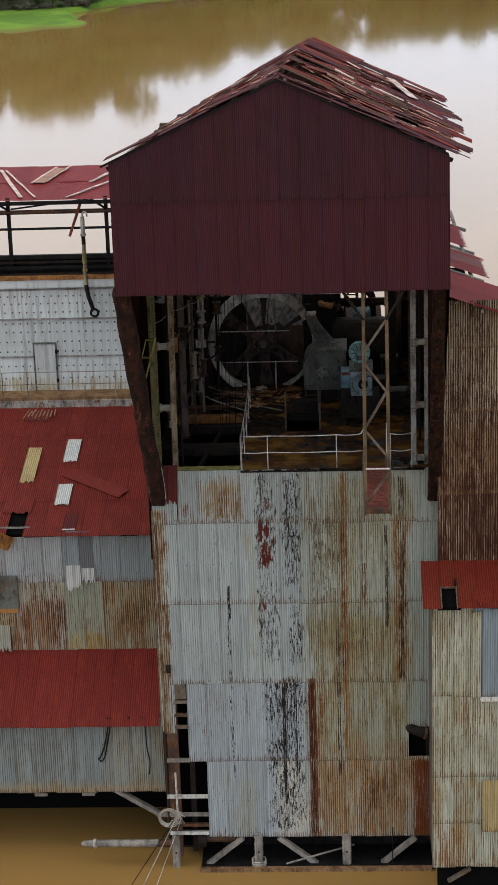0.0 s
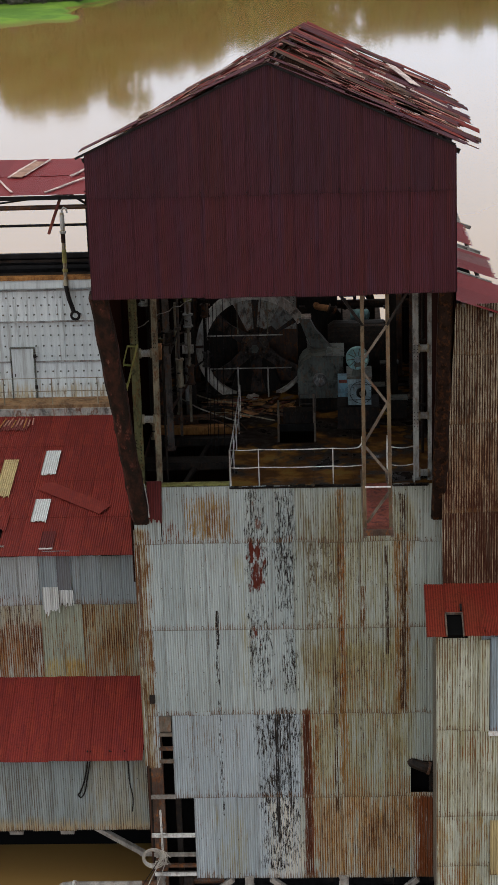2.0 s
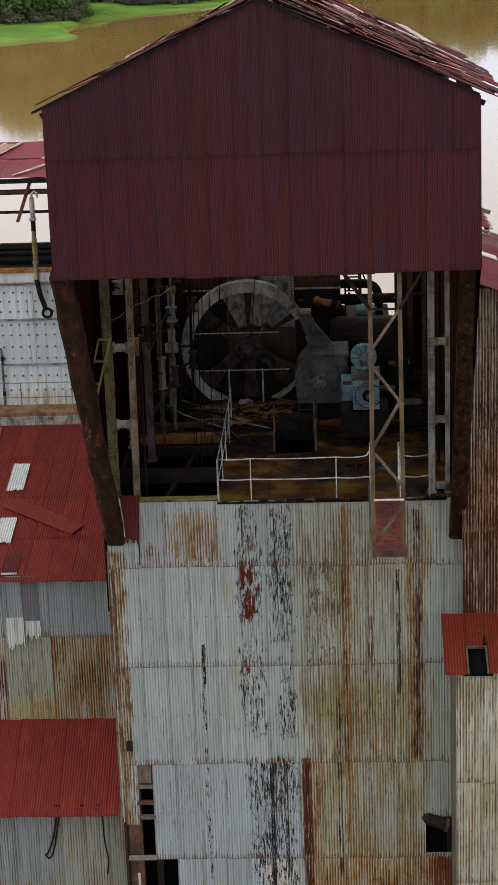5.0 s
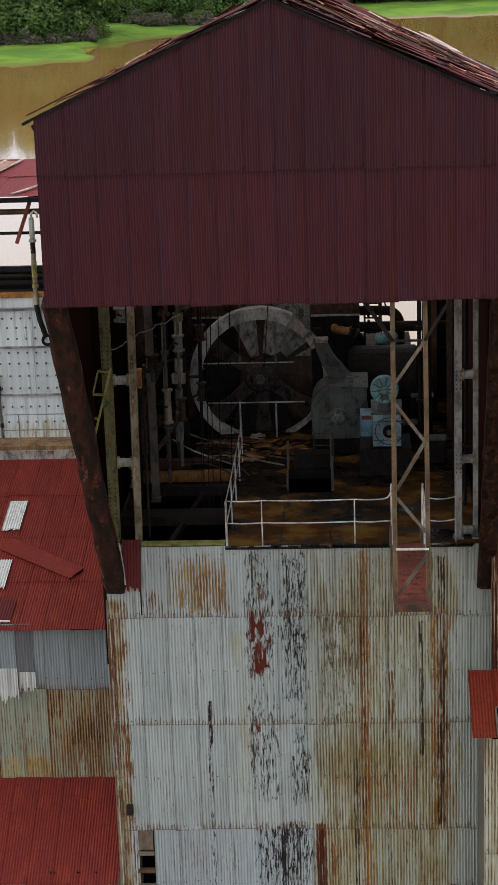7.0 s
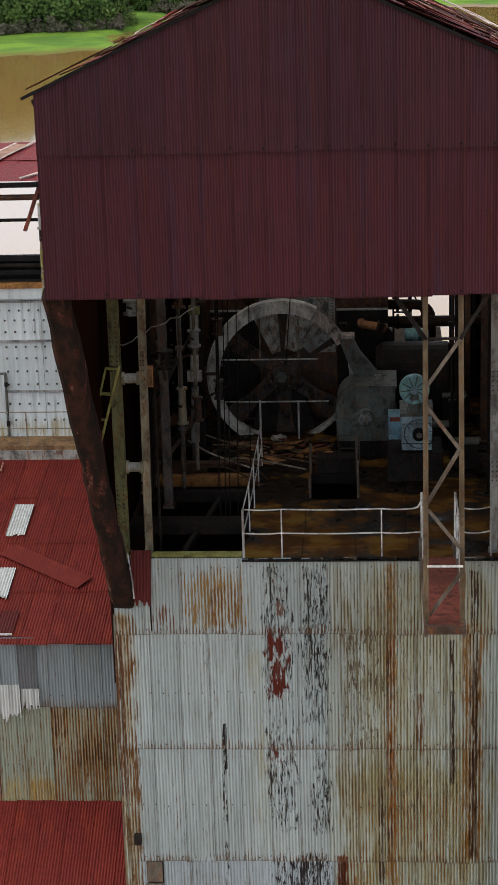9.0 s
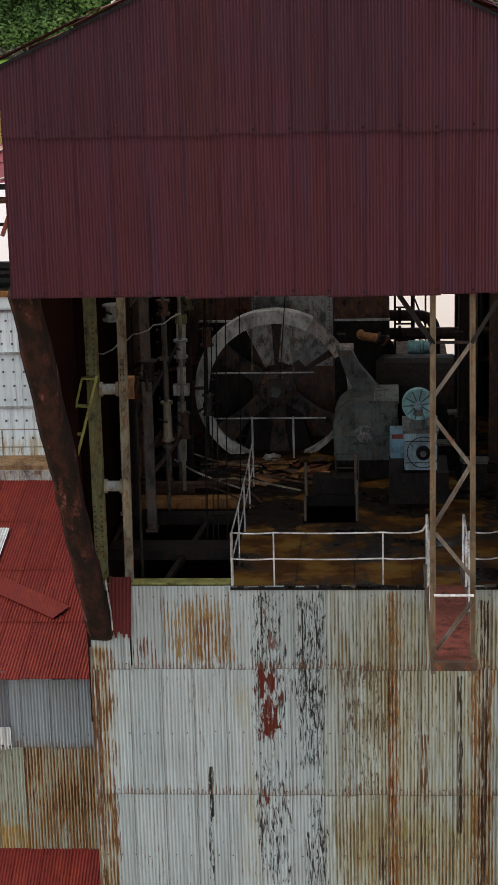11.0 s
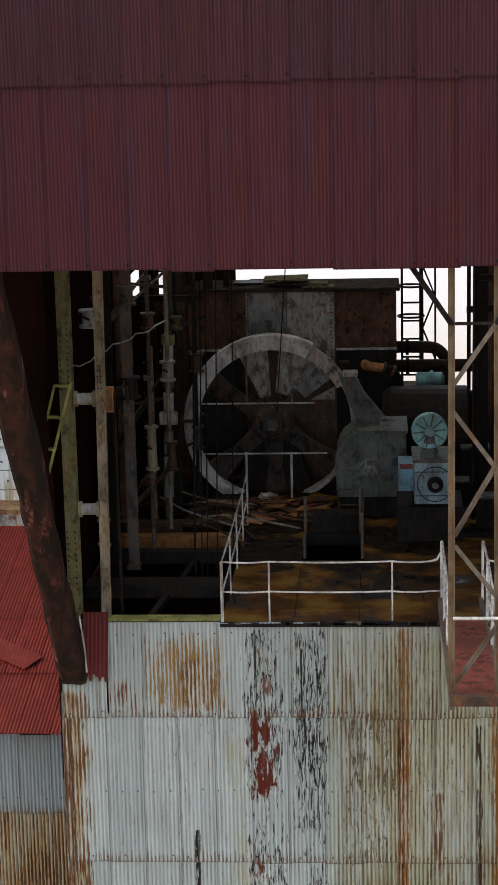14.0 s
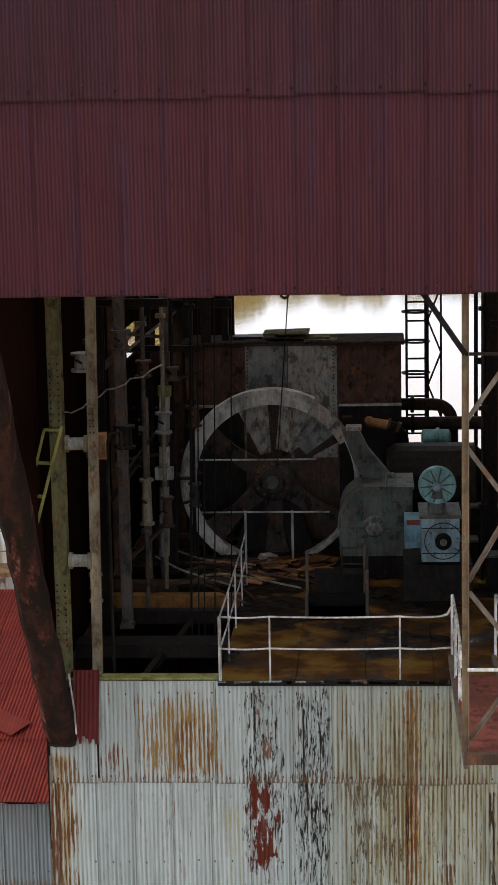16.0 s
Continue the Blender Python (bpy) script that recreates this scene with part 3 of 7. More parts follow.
def box(bm, lo, hi, m=None):
    xs, ys, zs = zip(lo, hi)
    v = [bm.verts.new((x, y, z)) for x in xs for y in ys for z in zs]
    if m is not None:
        for p in v:
            p.co = m @ p.co
    for f in ((0, 1, 3, 2), (4, 6, 7, 5), (0, 4, 5, 1), (2, 3, 7, 6), (0, 2, 6, 4), (1, 5, 7, 3)):
        bm.faces.new([v[i] for i in f])
    return bm


def axis(a, b):
    """The pose that lays local z from a to b, and the length."""
    a, b = Vector(a), Vector(b)
    d = b - a
    return Matrix.Translation(a) @ d.to_track_quat("Z", "Y").to_matrix().to_4x4(), d.length


def bar(bm, a, b, w, h=None):
    m, n = axis(a, b)
    h = h or w
    return box(bm, (-w / 2, -h / 2, 0), (w / 2, h / 2, n), m)


def angle(bm, a, b, w, t=0.012):
    """An angle iron from a to b."""
    m, n = axis(a, b)
    box(bm, (-w / 2, -w / 2, 0), (w / 2, -w / 2 + t, n), m)
    return box(bm, (-w / 2, -w / 2 + t, 0), (-w / 2 + t, w / 2, n), m)


def ibeam(bm, a, b, w, d, t=0.02, spin=0):
    """A rolled I section from a to b: flanges w wide, d apart."""
    m, n = axis(a, b)
    m = m @ pose(0, 0, 0, 0, 0, spin)
    box(bm, (-w / 2, -d / 2, 0), (w / 2, -d / 2 + t, n), m)
    box(bm, (-w / 2, d / 2 - t, 0), (w / 2, d / 2, n), m)
    return box(bm, (-t / 2, -d / 2 + t, 0), (t / 2, d / 2 - t, n), m)


def tube(bm, a, b, r, r2=None, seg=12, caps=True):
    m, n = axis(a, b)
    r2 = r if r2 is None else r2
    rings = []
    for z, q in ((0, r), (n, r2)):
        rings.append([bm.verts.new(m @ Vector((q * math.cos(math.tau * i / seg), q * math.sin(math.tau * i / seg), z))) for i in range(seg)])
    for i in range(seg):
        j = (i + 1) % seg
        bm.faces.new((rings[0][i], rings[0][j], rings[1][j], rings[1][i]))
    if caps:
        bm.faces.new(rings[0][::-1])
        bm.faces.new(rings[1])
    return bm


def pipe(bm, pts, r, seg=8):
    """A bent pipe or cable through points."""
    pts = [Vector(p) for p in pts]
    rings, up = [], None
    for i, p in enumerate(pts):
        d = (pts[min(i + 1, len(pts) - 1)] - pts[max(i - 1, 0)]).normalized()
        if up is None:
            up = d.orthogonal().normalized()
        up = (up - d * up.dot(d)).normalized()
        side = d.cross(up)
        rings.append([bm.verts.new(p + r * (math.cos(math.tau * k / seg) * up + math.sin(math.tau * k / seg) * side)) for k in range(seg)])
    for a, b in zip(rings, rings[1:]):
        for k in range(seg):
            bm.faces.new((a[k], a[(k + 1) % seg], b[(k + 1) % seg], b[k]))
    bm.faces.new(rings[0][::-1])
    bm.faces.new(rings[-1])
    return bm


def bend(pts, n=6):
    """A smooth line through points."""
    p = [Vector(q) for q in pts]
    p = [p[0] * 2 - p[1]] + p + [p[-1] * 2 - p[-2]]
    out = []
    for i in range(1, len(p) - 2):
        for j in range(n):
            t = j / n
            out.append(0.5 * (2 * p[i] + (p[i + 1] - p[i - 1]) * t + (2 * p[i - 1] - 5 * p[i] + 4 * p[i + 1] - p[i + 2]) * t * t + (3 * p[i] - p[i - 1] - 3 * p[i + 1] + p[i + 2]) * t ** 3))
    return out + [p[-2]]


def turned(bm, profile, m, seg=40, closed=False):
    """A profile of (radius, height) turned about local z."""
    rings = [[bm.verts.new(m @ Vector((r * math.cos(math.tau * i / seg), r * math.sin(math.tau * i / seg), z))) for i in range(seg)] for r, z in profile]
    pairs = list(zip(rings, rings[1:])) + ([(rings[-1], rings[0])] if closed else [])
    for a, b in pairs:
        for i in range(seg):
            j = (i + 1) % seg
            bm.faces.new((a[i], a[j], b[j], b[i]))
    if not closed:
        if profile[0][0] > 0.001:
            bm.faces.new(rings[0][::-1])
        if profile[-1][0] > 0.001:
            bm.faces.new(rings[-1])
    return bm


PITCH, AMP = 0.076, 0.012
SHEETS = {}


def sheet_mesh(n, length, mat, ragged=0, deform=0.0):
    """A corrugated sheet, n waves wide, its foot at the origin, facing local -y."""
    key = (n, round(length, 2), mat.name, ragged, deform)
    if key in SHEETS:
        return SHEETS[key]
    rng = random.Random(str(key))
    cols, rows = n * 4 + 1, (3 if not deform else 6)
    verts, faces = [], []
    low = 0.0
    for j in range(rows + 1):
        for i in range(cols):
            x = i * PITCH / 4
            z = length * j / rows
            if ragged and j == 0:
                if i % 3 == 0:
                    low = rng.uniform(0, 0.09 * ragged)
                z += low
            y = -AMP * math.cos(math.tau * i / 4 + 0.0) if i % 2 == 0 else 0.0
            if deform:
                y -= deform * math.sin(2.2 * z / length + x * 2 + 1) * (0.5 + x)
            verts.append((x, y, z))
    for j in range(rows):
        for i in range(cols - 1):
            a = j * cols + i
            faces.append((a, a + 1, a + cols + 1, a + cols))
    me = bpy.data.meshes.new("corrugated_sheet")
    me.from_pydata(verts, [], faces)
    me.materials.append(mat)
    me.shade_smooth()
    SHEETS[key] = me
    return me


def frame_of(origin, right, up):
    """A pose with local x along right and local z along up; local -y faces out."""
    r, u = Vector(right).normalized(), Vector(up).normalized()
    y = u.cross(r).normalized()
    m = Matrix((r, y, u)).transposed().to_4x4()
    m.translation = Vector(origin)
    return m


def lay_sheets(parent, m, spans, waves, pick, rng, name="corrugated_sheet", ragged=0, holes=(), deform=0.0, tilt=0.25, over=0.10, squeeze=1.0, flat=1.0):
    """Sheets on a plane: spans are (x0, x1, z0, z1) rows in the plane's own metres; pick gives a material."""
    pitch = PITCH * squeeze
    step = waves * pitch
    for row, (x0, x1, z0, z1) in enumerate(spans):
        x, k = x0, 0
        while x < x1 - 0.03:
            n = min(waves + 1, max(1, round((x1 - x) / pitch)))
            cx, cz = x + n * pitch / 2, (z0 + z1) / 2
            if not any(a <= cx <= b and c <= cz <= d for a, b, c, d in holes):
                mat = pick(cx, cz)
                lap = over if row < len(spans) - 1 else 0.0
                dz = rng.choice((0.0, 0.0, 0.015, -0.02))
                me = sheet_mesh(n, round(z1 - z0 + lap, 2), mat, ragged, deform)
                ob = new(name, me)
                ob.parent = parent
                out = -0.004 * (k % 2) * flat
                local = Matrix.Translation((x, out, z0 + dz)) @ pose(0, 0, 0, rng.uniform(-0.15, 0.15) - 0.4, rng.uniform(-tilt, tilt), 0.9 if flat == 1.0 else 0.12)
                ob.matrix_basis = Matrix.Translation(-parent.location) @ m @ local @ Matrix.Diagonal((squeeze, flat, 1, 1))
            x += step
            k += 1

# ---- water, land ----
bm = bmesh.new()
for lo, hi in (((-2500, -1500), (2500, 3500)),):
    v = [bm.verts.new((x, y, 0)) for x, y in ((lo[0], lo[1]), (hi[0], lo[1]), (hi[0], hi[1]), (lo[0], hi[1]))]
    bm.faces.new(v)
tagged(part("water", bm, M_WATER), "still muddy brown water of a flooded mine lake", "water", kind="structure")


def shore(x):
    """How far off the far bank begins."""
    wob = 3 * noise.noise(Vector((x * 0.11, 2.3, 0))) + 1.5 * noise.noise(Vector((x * 0.4, 7.3, 0)))
    if x < -47.5:
        return 330 + 0.6 * (x + 60) + wob
    if x < -45:
        return 337.5 + (x + 47.5) / 2.5 * 56.5 + wob
    if x < -30:
        return 394 + (x + 45) * 1.1 + wob
    return min(411 + (x + 30) * 1.5, 446) + wob


def land_height(x, y):
    d = y - shore(x)
    inlet = 1 - ((x + 43.5) / 9.5) ** 2 - ((y - 370) / 23) ** 2
    if inlet > 0:
        d = min(d, -12 * inlet)
    if d < 0:
        weed = 0.22 * noise.noise(Vector((x * 0.35, y * 0.16, 3.1))) + 0.12 * noise.noise(Vector((x * 1.1, y * 0.5, 8.0)))
        return max(-3, d * 0.03 + weed - 0.02)
    return min(0.5, d * (0.03 if x > -20 else 0.022 if y < 375 else 0.09)) + min(3, d * 0.012) + 0.25 * noise.noise(Vector((x * 0.1, y * 0.1, 0)))


bm = bmesh.new()
xs = [-2400, -900, -400, -200] + [-140 + 2.5 * i for i in range(105)] + [200, 400, 900, 2400]
ys = [290 + 2.5 * i for i in range(80)] + [520, 600, 800, 1300, 3400]
grid = [[bm.verts.new((x, y, land_height(x, y))) for x in xs] for y in ys]
for a, b in zip(grid, grid[1:]):
    for i in range(len(xs) - 1):
        bm.faces.new((a[i], a[i + 1], b[i + 1], b[i]))
tagged(part("ground", bm, M_LAND, smooth=True), "grassy green far bank with a bare muddy edge", "ground", kind="structure")


# ---- the dredge's front tower ----
rng = random.Random(5)
TOP = 14.68
tower = thing("wall_tower_front", (4, 0.05, 1.1), "tall weathered corrugated iron wall streaked with rust and black", "wall", kind="structure")
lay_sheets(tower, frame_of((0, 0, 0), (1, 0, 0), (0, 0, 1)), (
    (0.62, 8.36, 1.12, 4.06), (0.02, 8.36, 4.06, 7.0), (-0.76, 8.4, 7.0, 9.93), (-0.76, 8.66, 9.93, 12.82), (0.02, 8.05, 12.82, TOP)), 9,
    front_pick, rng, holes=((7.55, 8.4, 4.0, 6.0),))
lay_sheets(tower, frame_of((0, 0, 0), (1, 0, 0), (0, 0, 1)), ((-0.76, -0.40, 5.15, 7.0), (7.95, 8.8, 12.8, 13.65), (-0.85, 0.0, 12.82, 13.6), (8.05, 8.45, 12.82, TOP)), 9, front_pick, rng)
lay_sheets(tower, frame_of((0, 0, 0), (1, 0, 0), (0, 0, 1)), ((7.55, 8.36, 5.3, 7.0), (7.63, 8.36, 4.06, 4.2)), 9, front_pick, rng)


lay_sheets(tower, frame_of((0, 0.02, 0), (1, 0, 0), (0, 0, 1)), ((-0.90, -0.68, 5.2, 9.0), (-0.90, -0.68, 9.0, 13.3)), 3, front_pick, rng)


def frame_posts():
    bm = bmesh.new()
    for x in (-0.7, 1.2, 3.1, 5.0, 6.9, 8.3):
        ibeam(bm, (x, 0.22, 0.9), (x, 0.22, TOP - 0.1), 0.16, 0.2)
    for z in (1.3, 4.1, 7.0, 9.9, 12.8, 14.5):
        bar(bm, (-0.7, 0.1, z), (8.3, 0.1, z), 0.1)
    return bm


part("wall_frame", frame_posts(), M_DARK, tower)
# side and back of the tower below the deck
for nm, lo, hi in (("wall_tower_west", (-0.86, 0.3, 0.6), (-0.78, 14.0, 14.4)), ("wall_tower_east", (8.42, 0.3, 0.6), (8.5, 14.0, 14.4)), ("wall_tower_back", (-0.78, 13.9, 0.6), (8.42, 14.0, 14.4))):
    tagged(part(nm, box(bmesh.new(), lo, hi), M_RUSTWALL), "dark rusted sheet wall of the tower hold", "wall", kind="structure")


# hood over the machinery deck
hood = thing("wall_hood_front", (3.85, -5.46, 21.88), "maroon painted corrugated gable front of the hood", "gable wall", kind="structure")
HOOD_Y, EAVE, APEX = -5.46, 25.78, 28.03


FINE = 0.727  # the hood's sheets have a closer wave


def gable(n_waves, x0, z0):
    """An upper sheet cut to the roof's slope."""
    verts, faces, cols = [], [], n_waves * 4 + 1
    for i in range(cols):
        x = x0 + i * PITCH * FINE / 4
        t = 1 - abs(x - 3.85) / 4.87
        top = EAVE + max(0, t) * (APEX - EAVE)
        y = -AMP * math.cos(math.tau * i / 4) if i % 2 == 0 else 0.0
        u = i * PITCH / 4
        verts += [(u, y, 0), (u, y, (top - z0) / 2), (u, y, top - z0)]
    for i in range(cols - 1):
        for k in (0, 1):
            a = i * 3 + k
            faces.append((a, a + 3, a + 4, a + 1))
    me = bpy.data.meshes.new("corrugated_sheet")
    me.from_pydata(verts, [], faces)
    me.materials.append(M_HOODTOP)
    me.shade_smooth()
    return me


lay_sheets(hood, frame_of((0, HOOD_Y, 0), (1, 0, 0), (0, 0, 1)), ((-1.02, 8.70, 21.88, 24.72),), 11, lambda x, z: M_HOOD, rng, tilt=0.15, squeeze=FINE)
x, k = -1.02, 0
while x < 8.65:
    n = min(12, max(1, round((8.70 - x) / (PITCH * FINE))))
    ob = new("corrugated_sheet", gable(n, x, 24.62))
    ob.parent = hood
    ob.matrix_basis = Matrix.Translation(-hood.location) @ Matrix.Translation((x, HOOD_Y - 0.02 - 0.006 * (k % 2), 24.62 + rng.uniform(-0.02, 0.02))) @ pose(0, 0, 0, -0.2, rng.uniform(-0.1, 0.1), 0.9) @ Matrix.Diagonal((FINE, 1, 1, 1))
    x += 11 * PITCH * FINE
    k += 1

# sides of the hood
for nm, x, s in (("wall_hood_west", -1.02, 1), ("wall_hood_east", 8.72, -1)):
    side = thing(nm, (x, 0, 21.9), "dark rusted corrugated side wall of the hood", "wall", kind="structure")
    m = frame_of((x, -5.44 if s < 0 else 16, 0), (0, 1, 0) if s < 0 else (0, -1, 0), (0, 0, 1))
    front, back = ((0, 8.4), (8.4, 21.4)) if s < 0 else ((13.0, 21.4), (0, 13.0))
    lay_sheets(side, m, ((*front, 21.9, EAVE - (0.1 if s < 0 else 1.1)),), 9, lambda x, z: M_HOOD, rng)
    lay_sheets(side, m, ((*back, 21.9, EAVE - (1.0 if s < 0 else 2.7)),), 9, lambda x, z: M_HOOD, rng)
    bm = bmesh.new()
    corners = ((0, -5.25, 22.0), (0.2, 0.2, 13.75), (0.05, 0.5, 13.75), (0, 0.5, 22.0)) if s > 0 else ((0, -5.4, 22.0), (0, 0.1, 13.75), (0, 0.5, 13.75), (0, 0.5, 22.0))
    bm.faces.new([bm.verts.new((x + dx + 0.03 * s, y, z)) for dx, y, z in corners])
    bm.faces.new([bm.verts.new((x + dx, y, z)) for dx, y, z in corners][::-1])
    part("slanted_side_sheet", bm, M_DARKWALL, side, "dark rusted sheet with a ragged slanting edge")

# hood roof: torn sheets from ridge to eave, over purlins
roof = thing("roof_hood", (3.85, 5, 27), "torn and rusted red corrugated roof with loose sheets", "roof", kind="structure")
BACK = 16.5


def ridge(y):
    k = (y - HOOD_Y) / (BACK - HOOD_Y)
    k = max(0.0, k)
    return Vector((3.85 + 0.8 * k, y, APEX + 0.03 - 1.05 * k ** 1.3))


def eave(y, s):
    k = (y - HOOD_Y) / (BACK - HOOD_Y)
    k = max(0.0, k)
    return Vector(((-1.1 if s < 0 else 8.8) + 0.5 * k, y, EAVE + 0.02 - 1.0 * k ** 1.3 - (0.6 * k if s < 0 else 0.0)))


for s in (-1, 1):
    y = HOOD_Y - 0.12
    while y < BACK - 0.5:
        a, b = ridge(y), eave(y, s)
        d = b - a
        n = rng.choice((7, 8, 9))
        first = rng.uniform(0, 0.05)
        cut = rng.uniform(0.28, 0.4)
        depth = max(0.0, (y - HOOD_Y) / (BACK - HOOD_Y))
        foot = 1.0 + rng.uniform(0.0, 0.16 if y > HOOD_Y + 1 else 0.05) if s > 0 else 1.0 - 0.8 * depth ** 0.55 + rng.uniform(-0.05, 0.03) * (depth > 0)
        pieces = ((0.0, min(foot, cut + 0.04)), (cut, min(foot, cut + 0.36)), (cut + 0.31, foot))
        for p, q in pieces:
            gone = q - p < 0.08 or rng.random() < (0.12 if s > 0 and y > -3 else 0.0) or (s > 0 and p == 0.0 and -4.6 < y < -3.4)
            if not gone:
                mat = rng.choice((M_RED, M_TORN, M_HOOD, M_RUSTWALL, M_TORN, M_HOOD)) if y > HOOD_Y + 0.5 else M_HOOD
                lo, hi = a + d * q, a + d * p
                up = hi - lo
                right = Vector((0, 1, 0)) if s > 0 else Vector((0, -1, 0))
                m = frame_of(lo if s > 0 else lo + Vector((0, n * PITCH, 0)), right, up)
                ob = new("corrugated_sheet", sheet_mesh(n, round(up.length, 1), mat, 2 if rng.random() < 0.6 else 0, rng.choice((0, 0.02, 0.04))))
                ob.parent = roof
                lift = rng.uniform(0, 0.07)
                ob.matrix_basis = Matrix.Translation(-roof.location) @ m @ Matrix.Translation((0, -0.02 - lift, 0)) @ pose(0, 0, 0, rng.uniform(-1.2, 1.2), rng.uniform(-1.8, 1.8) if s > 0 else rng.uniform(-0.4, 0.4), rng.uniform(-4, 4) if s > 0 else rng.uniform(-1, 1))
        y += n * PITCH * 0.93
# loose pale strips, slipped sheets and splinters on the right slope
for i in range(190):
    y = rng.uniform(HOOD_Y + 0.3, BACK - 1)
    s = 1 if i % 5 > 1 else -1
    q = rng.uniform(0.08, 1.0) if s > 0 else rng.uniform(0.08, 0.97 - 0.8 * ((y - HOOD_Y) / (BACK - HOOD_Y)) ** 0.55)
    base = ridge(y) + (eave(y, s) - ridge(y)) * q
    up = (ridge(y) - eave(y, s)).normalized()
    m = frame_of(base + Vector((0, 0, 0.06 if s > 0 else 0.03)), (0, s, 0), up)
    n, length = rng.choice(((1, 1.2), (1, 1.8), (2, 1.3), (3, 0.8), (1, 0.6), (4, 1.1), (2, 0.5)))
    length = round(min(length, q * 4.6 + 0.1), 1)
    ob = new("loose_strip", sheet_mesh(n, length, rng.choice((M_PALETORN, M_TORN, M_RUSTWALL, M_PALETORN, M_IRON, M_TORN, M_TORN)), 2))
    ob.parent = roof
    ob.matrix_basis = Matrix.Translation(-roof.location) @ m @ pose(0, -0.02, 0, rng.uniform(-4, 2), rng.choice((-1, 1)) * rng.uniform(0, 42), rng.uniform(-8, 8))
for i in range(110):
    s = 1 if i % 2 else -1
    y = HOOD_Y + 0.3 + (rng.random() ** 1.5) * 16
    q = rng.uniform(0.15, 0.98) if s > 0 else rng.uniform(0.12, 0.95 - 0.8 * ((y - HOOD_Y) / (BACK - HOOD_Y)) ** 0.55)
    base = ridge(y) + (eave(y, s) - ridge(y)) * q
    m = frame_of(base + Vector((0, 0, 0.10 if s > 0 else 0.04)), (0, s, 0), (ridge(y) - eave(y, s)).normalized())
    n, length = rng.choice(((1, 0.8), (2, 0.6), (1, 1.3), (3, 0.5), (1, 0.4)))
    ob = new("loose_strip", sheet_mesh(n, round(min(length, q * 4.6), 1), M_PALETORN if i % 5 else M_PALEBARE, 2))
    ob.parent = roof
    ob.matrix_basis = Matrix.Translation(-roof.location) @ m @ pose(0, -0.03, 0, rng.uniform(-6, 1), rng.uniform(-35, 35), rng.uniform(-8, 8))
# short flaked splinters lying flat on the left slope
rf = random.Random(77)
for i in range(120):
    y = HOOD_Y + 0.5 + rf.random() ** 1.2 * 11
    q = rf.uniform(0.04, 0.9 - 0.8 * ((y - HOOD_Y) / (BACK - HOOD_Y)) ** 0.55)
    base = ridge(y) + (eave(y, -1) - ridge(y)) * q
    m = frame_of(base + Vector((0, 0, 0.12)), (0, -1, 0), (ridge(y) - eave(y, -1)).normalized())
    ob = new("loose_strip", sheet_mesh(rf.choice((1, 1, 2, 3)), round(min(rf.choice((0.3, 0.5, 0.7, 0.9)), q * 4.6 + 0.1), 1), rf.choice((M_PALETORN, M_TORN, M_PALETORN, M_RUSTWALL, M_PALEBARE, M_RED)), 2))
    ob.parent = roof
    ob.matrix_basis = Matrix.Translation(-roof.location) @ m @ pose(0, -0.02, 0, rf.uniform(-6, 3), rf.uniform(-40, 40), rf.uniform(-10, 10))
# long narrow strips that hang out past the right eave
for i in range(17):
    y = HOOD_Y + 0.1 + 0.72 * i + rng.uniform(-0.2, 0.2)
    out = (ridge(y) - eave(y, 1)).normalized()
    reach = rng.uniform(0.15, 0.75)
    m = frame_of(eave(y, 1) - out * reach + Vector((0, 0, 0.05)), (0, 1, 0), out)
    ob = new("loose_strip", sheet_mesh(rng.choice((1, 1, 2)), round(rng.uniform(1.2, 2.6), 1), rng.choice((M_TORN, M_HOOD, M_PALETORN, M_TORN)), 2))
    ob.parent = roof
    ob.matrix_basis = Matrix.Translation(-roof.location) @ m @ pose(0, -0.02, 0, rng.uniform(-1, 3), rng.uniform(-5, 5), rng.uniform(-8, 8))
# slipped flat strips showing their bare undersides
for a, b, right, w, mat in (((7.95, 5.3, 26.12), (7.30, 9.2, 26.32), (0.9, 0.2, -0.35), 0.36, M_PALEBARE), ((6.43, -1.3, 27.05), (5.26, -1.0, 27.62), (0, 1, 0), 0.34, M_TANBARE), ((7.64, 1.0, 26.5), (6.62, 1.0, 26.98), (0, 1, 0), 0.30, M_PALEBARE), ((6.1, 3.4, 26.95), (5.5, 3.6, 27.25), (0, 1, 0), 0.3, M_PALEBARE), ((8.9, 1.6, 25.82), (7.8, 1.7, 26.36), (0, 1, 0), 0.12, M_PALEBARE)):
    a, b = Vector(a), Vector(b)
    part("slipped_strip", box(bmesh.new(), (0, -0.02, 0), (w, 0, (b - a).length), frame_of(a, right, b - a)), mat, roof, "bare pale slipped strip")
bm = bmesh.new()
for s in (-1, 1):
    for k in (0.03, 0.3, 0.6, 0.92):
        p = [ridge(y) + (eave(y, s) - ridge(y)) * k - Vector((0, 0, 0.1)) for y in (HOOD_Y + 0.1, 5, BACK)]
        bar(bm, p[0], p[1], 0.08)
        bar(bm, p[1], p[2], 0.08)
part("purlin", bm, M_IRON, roof)
for s in (-1, 1):
    part("barge_board", bar(bmesh.new(), ridge(HOOD_Y - 0.06) - Vector((0, 0, 0.03)), ridge(HOOD_Y - 0.06).lerp(eave(HOOD_Y - 0.06, s), 1.03 if s < 0 else 0.975) - Vector((0, 0, 0.03)), 0.03, 0.06), M_CABLE, roof, "thin dark edge board")
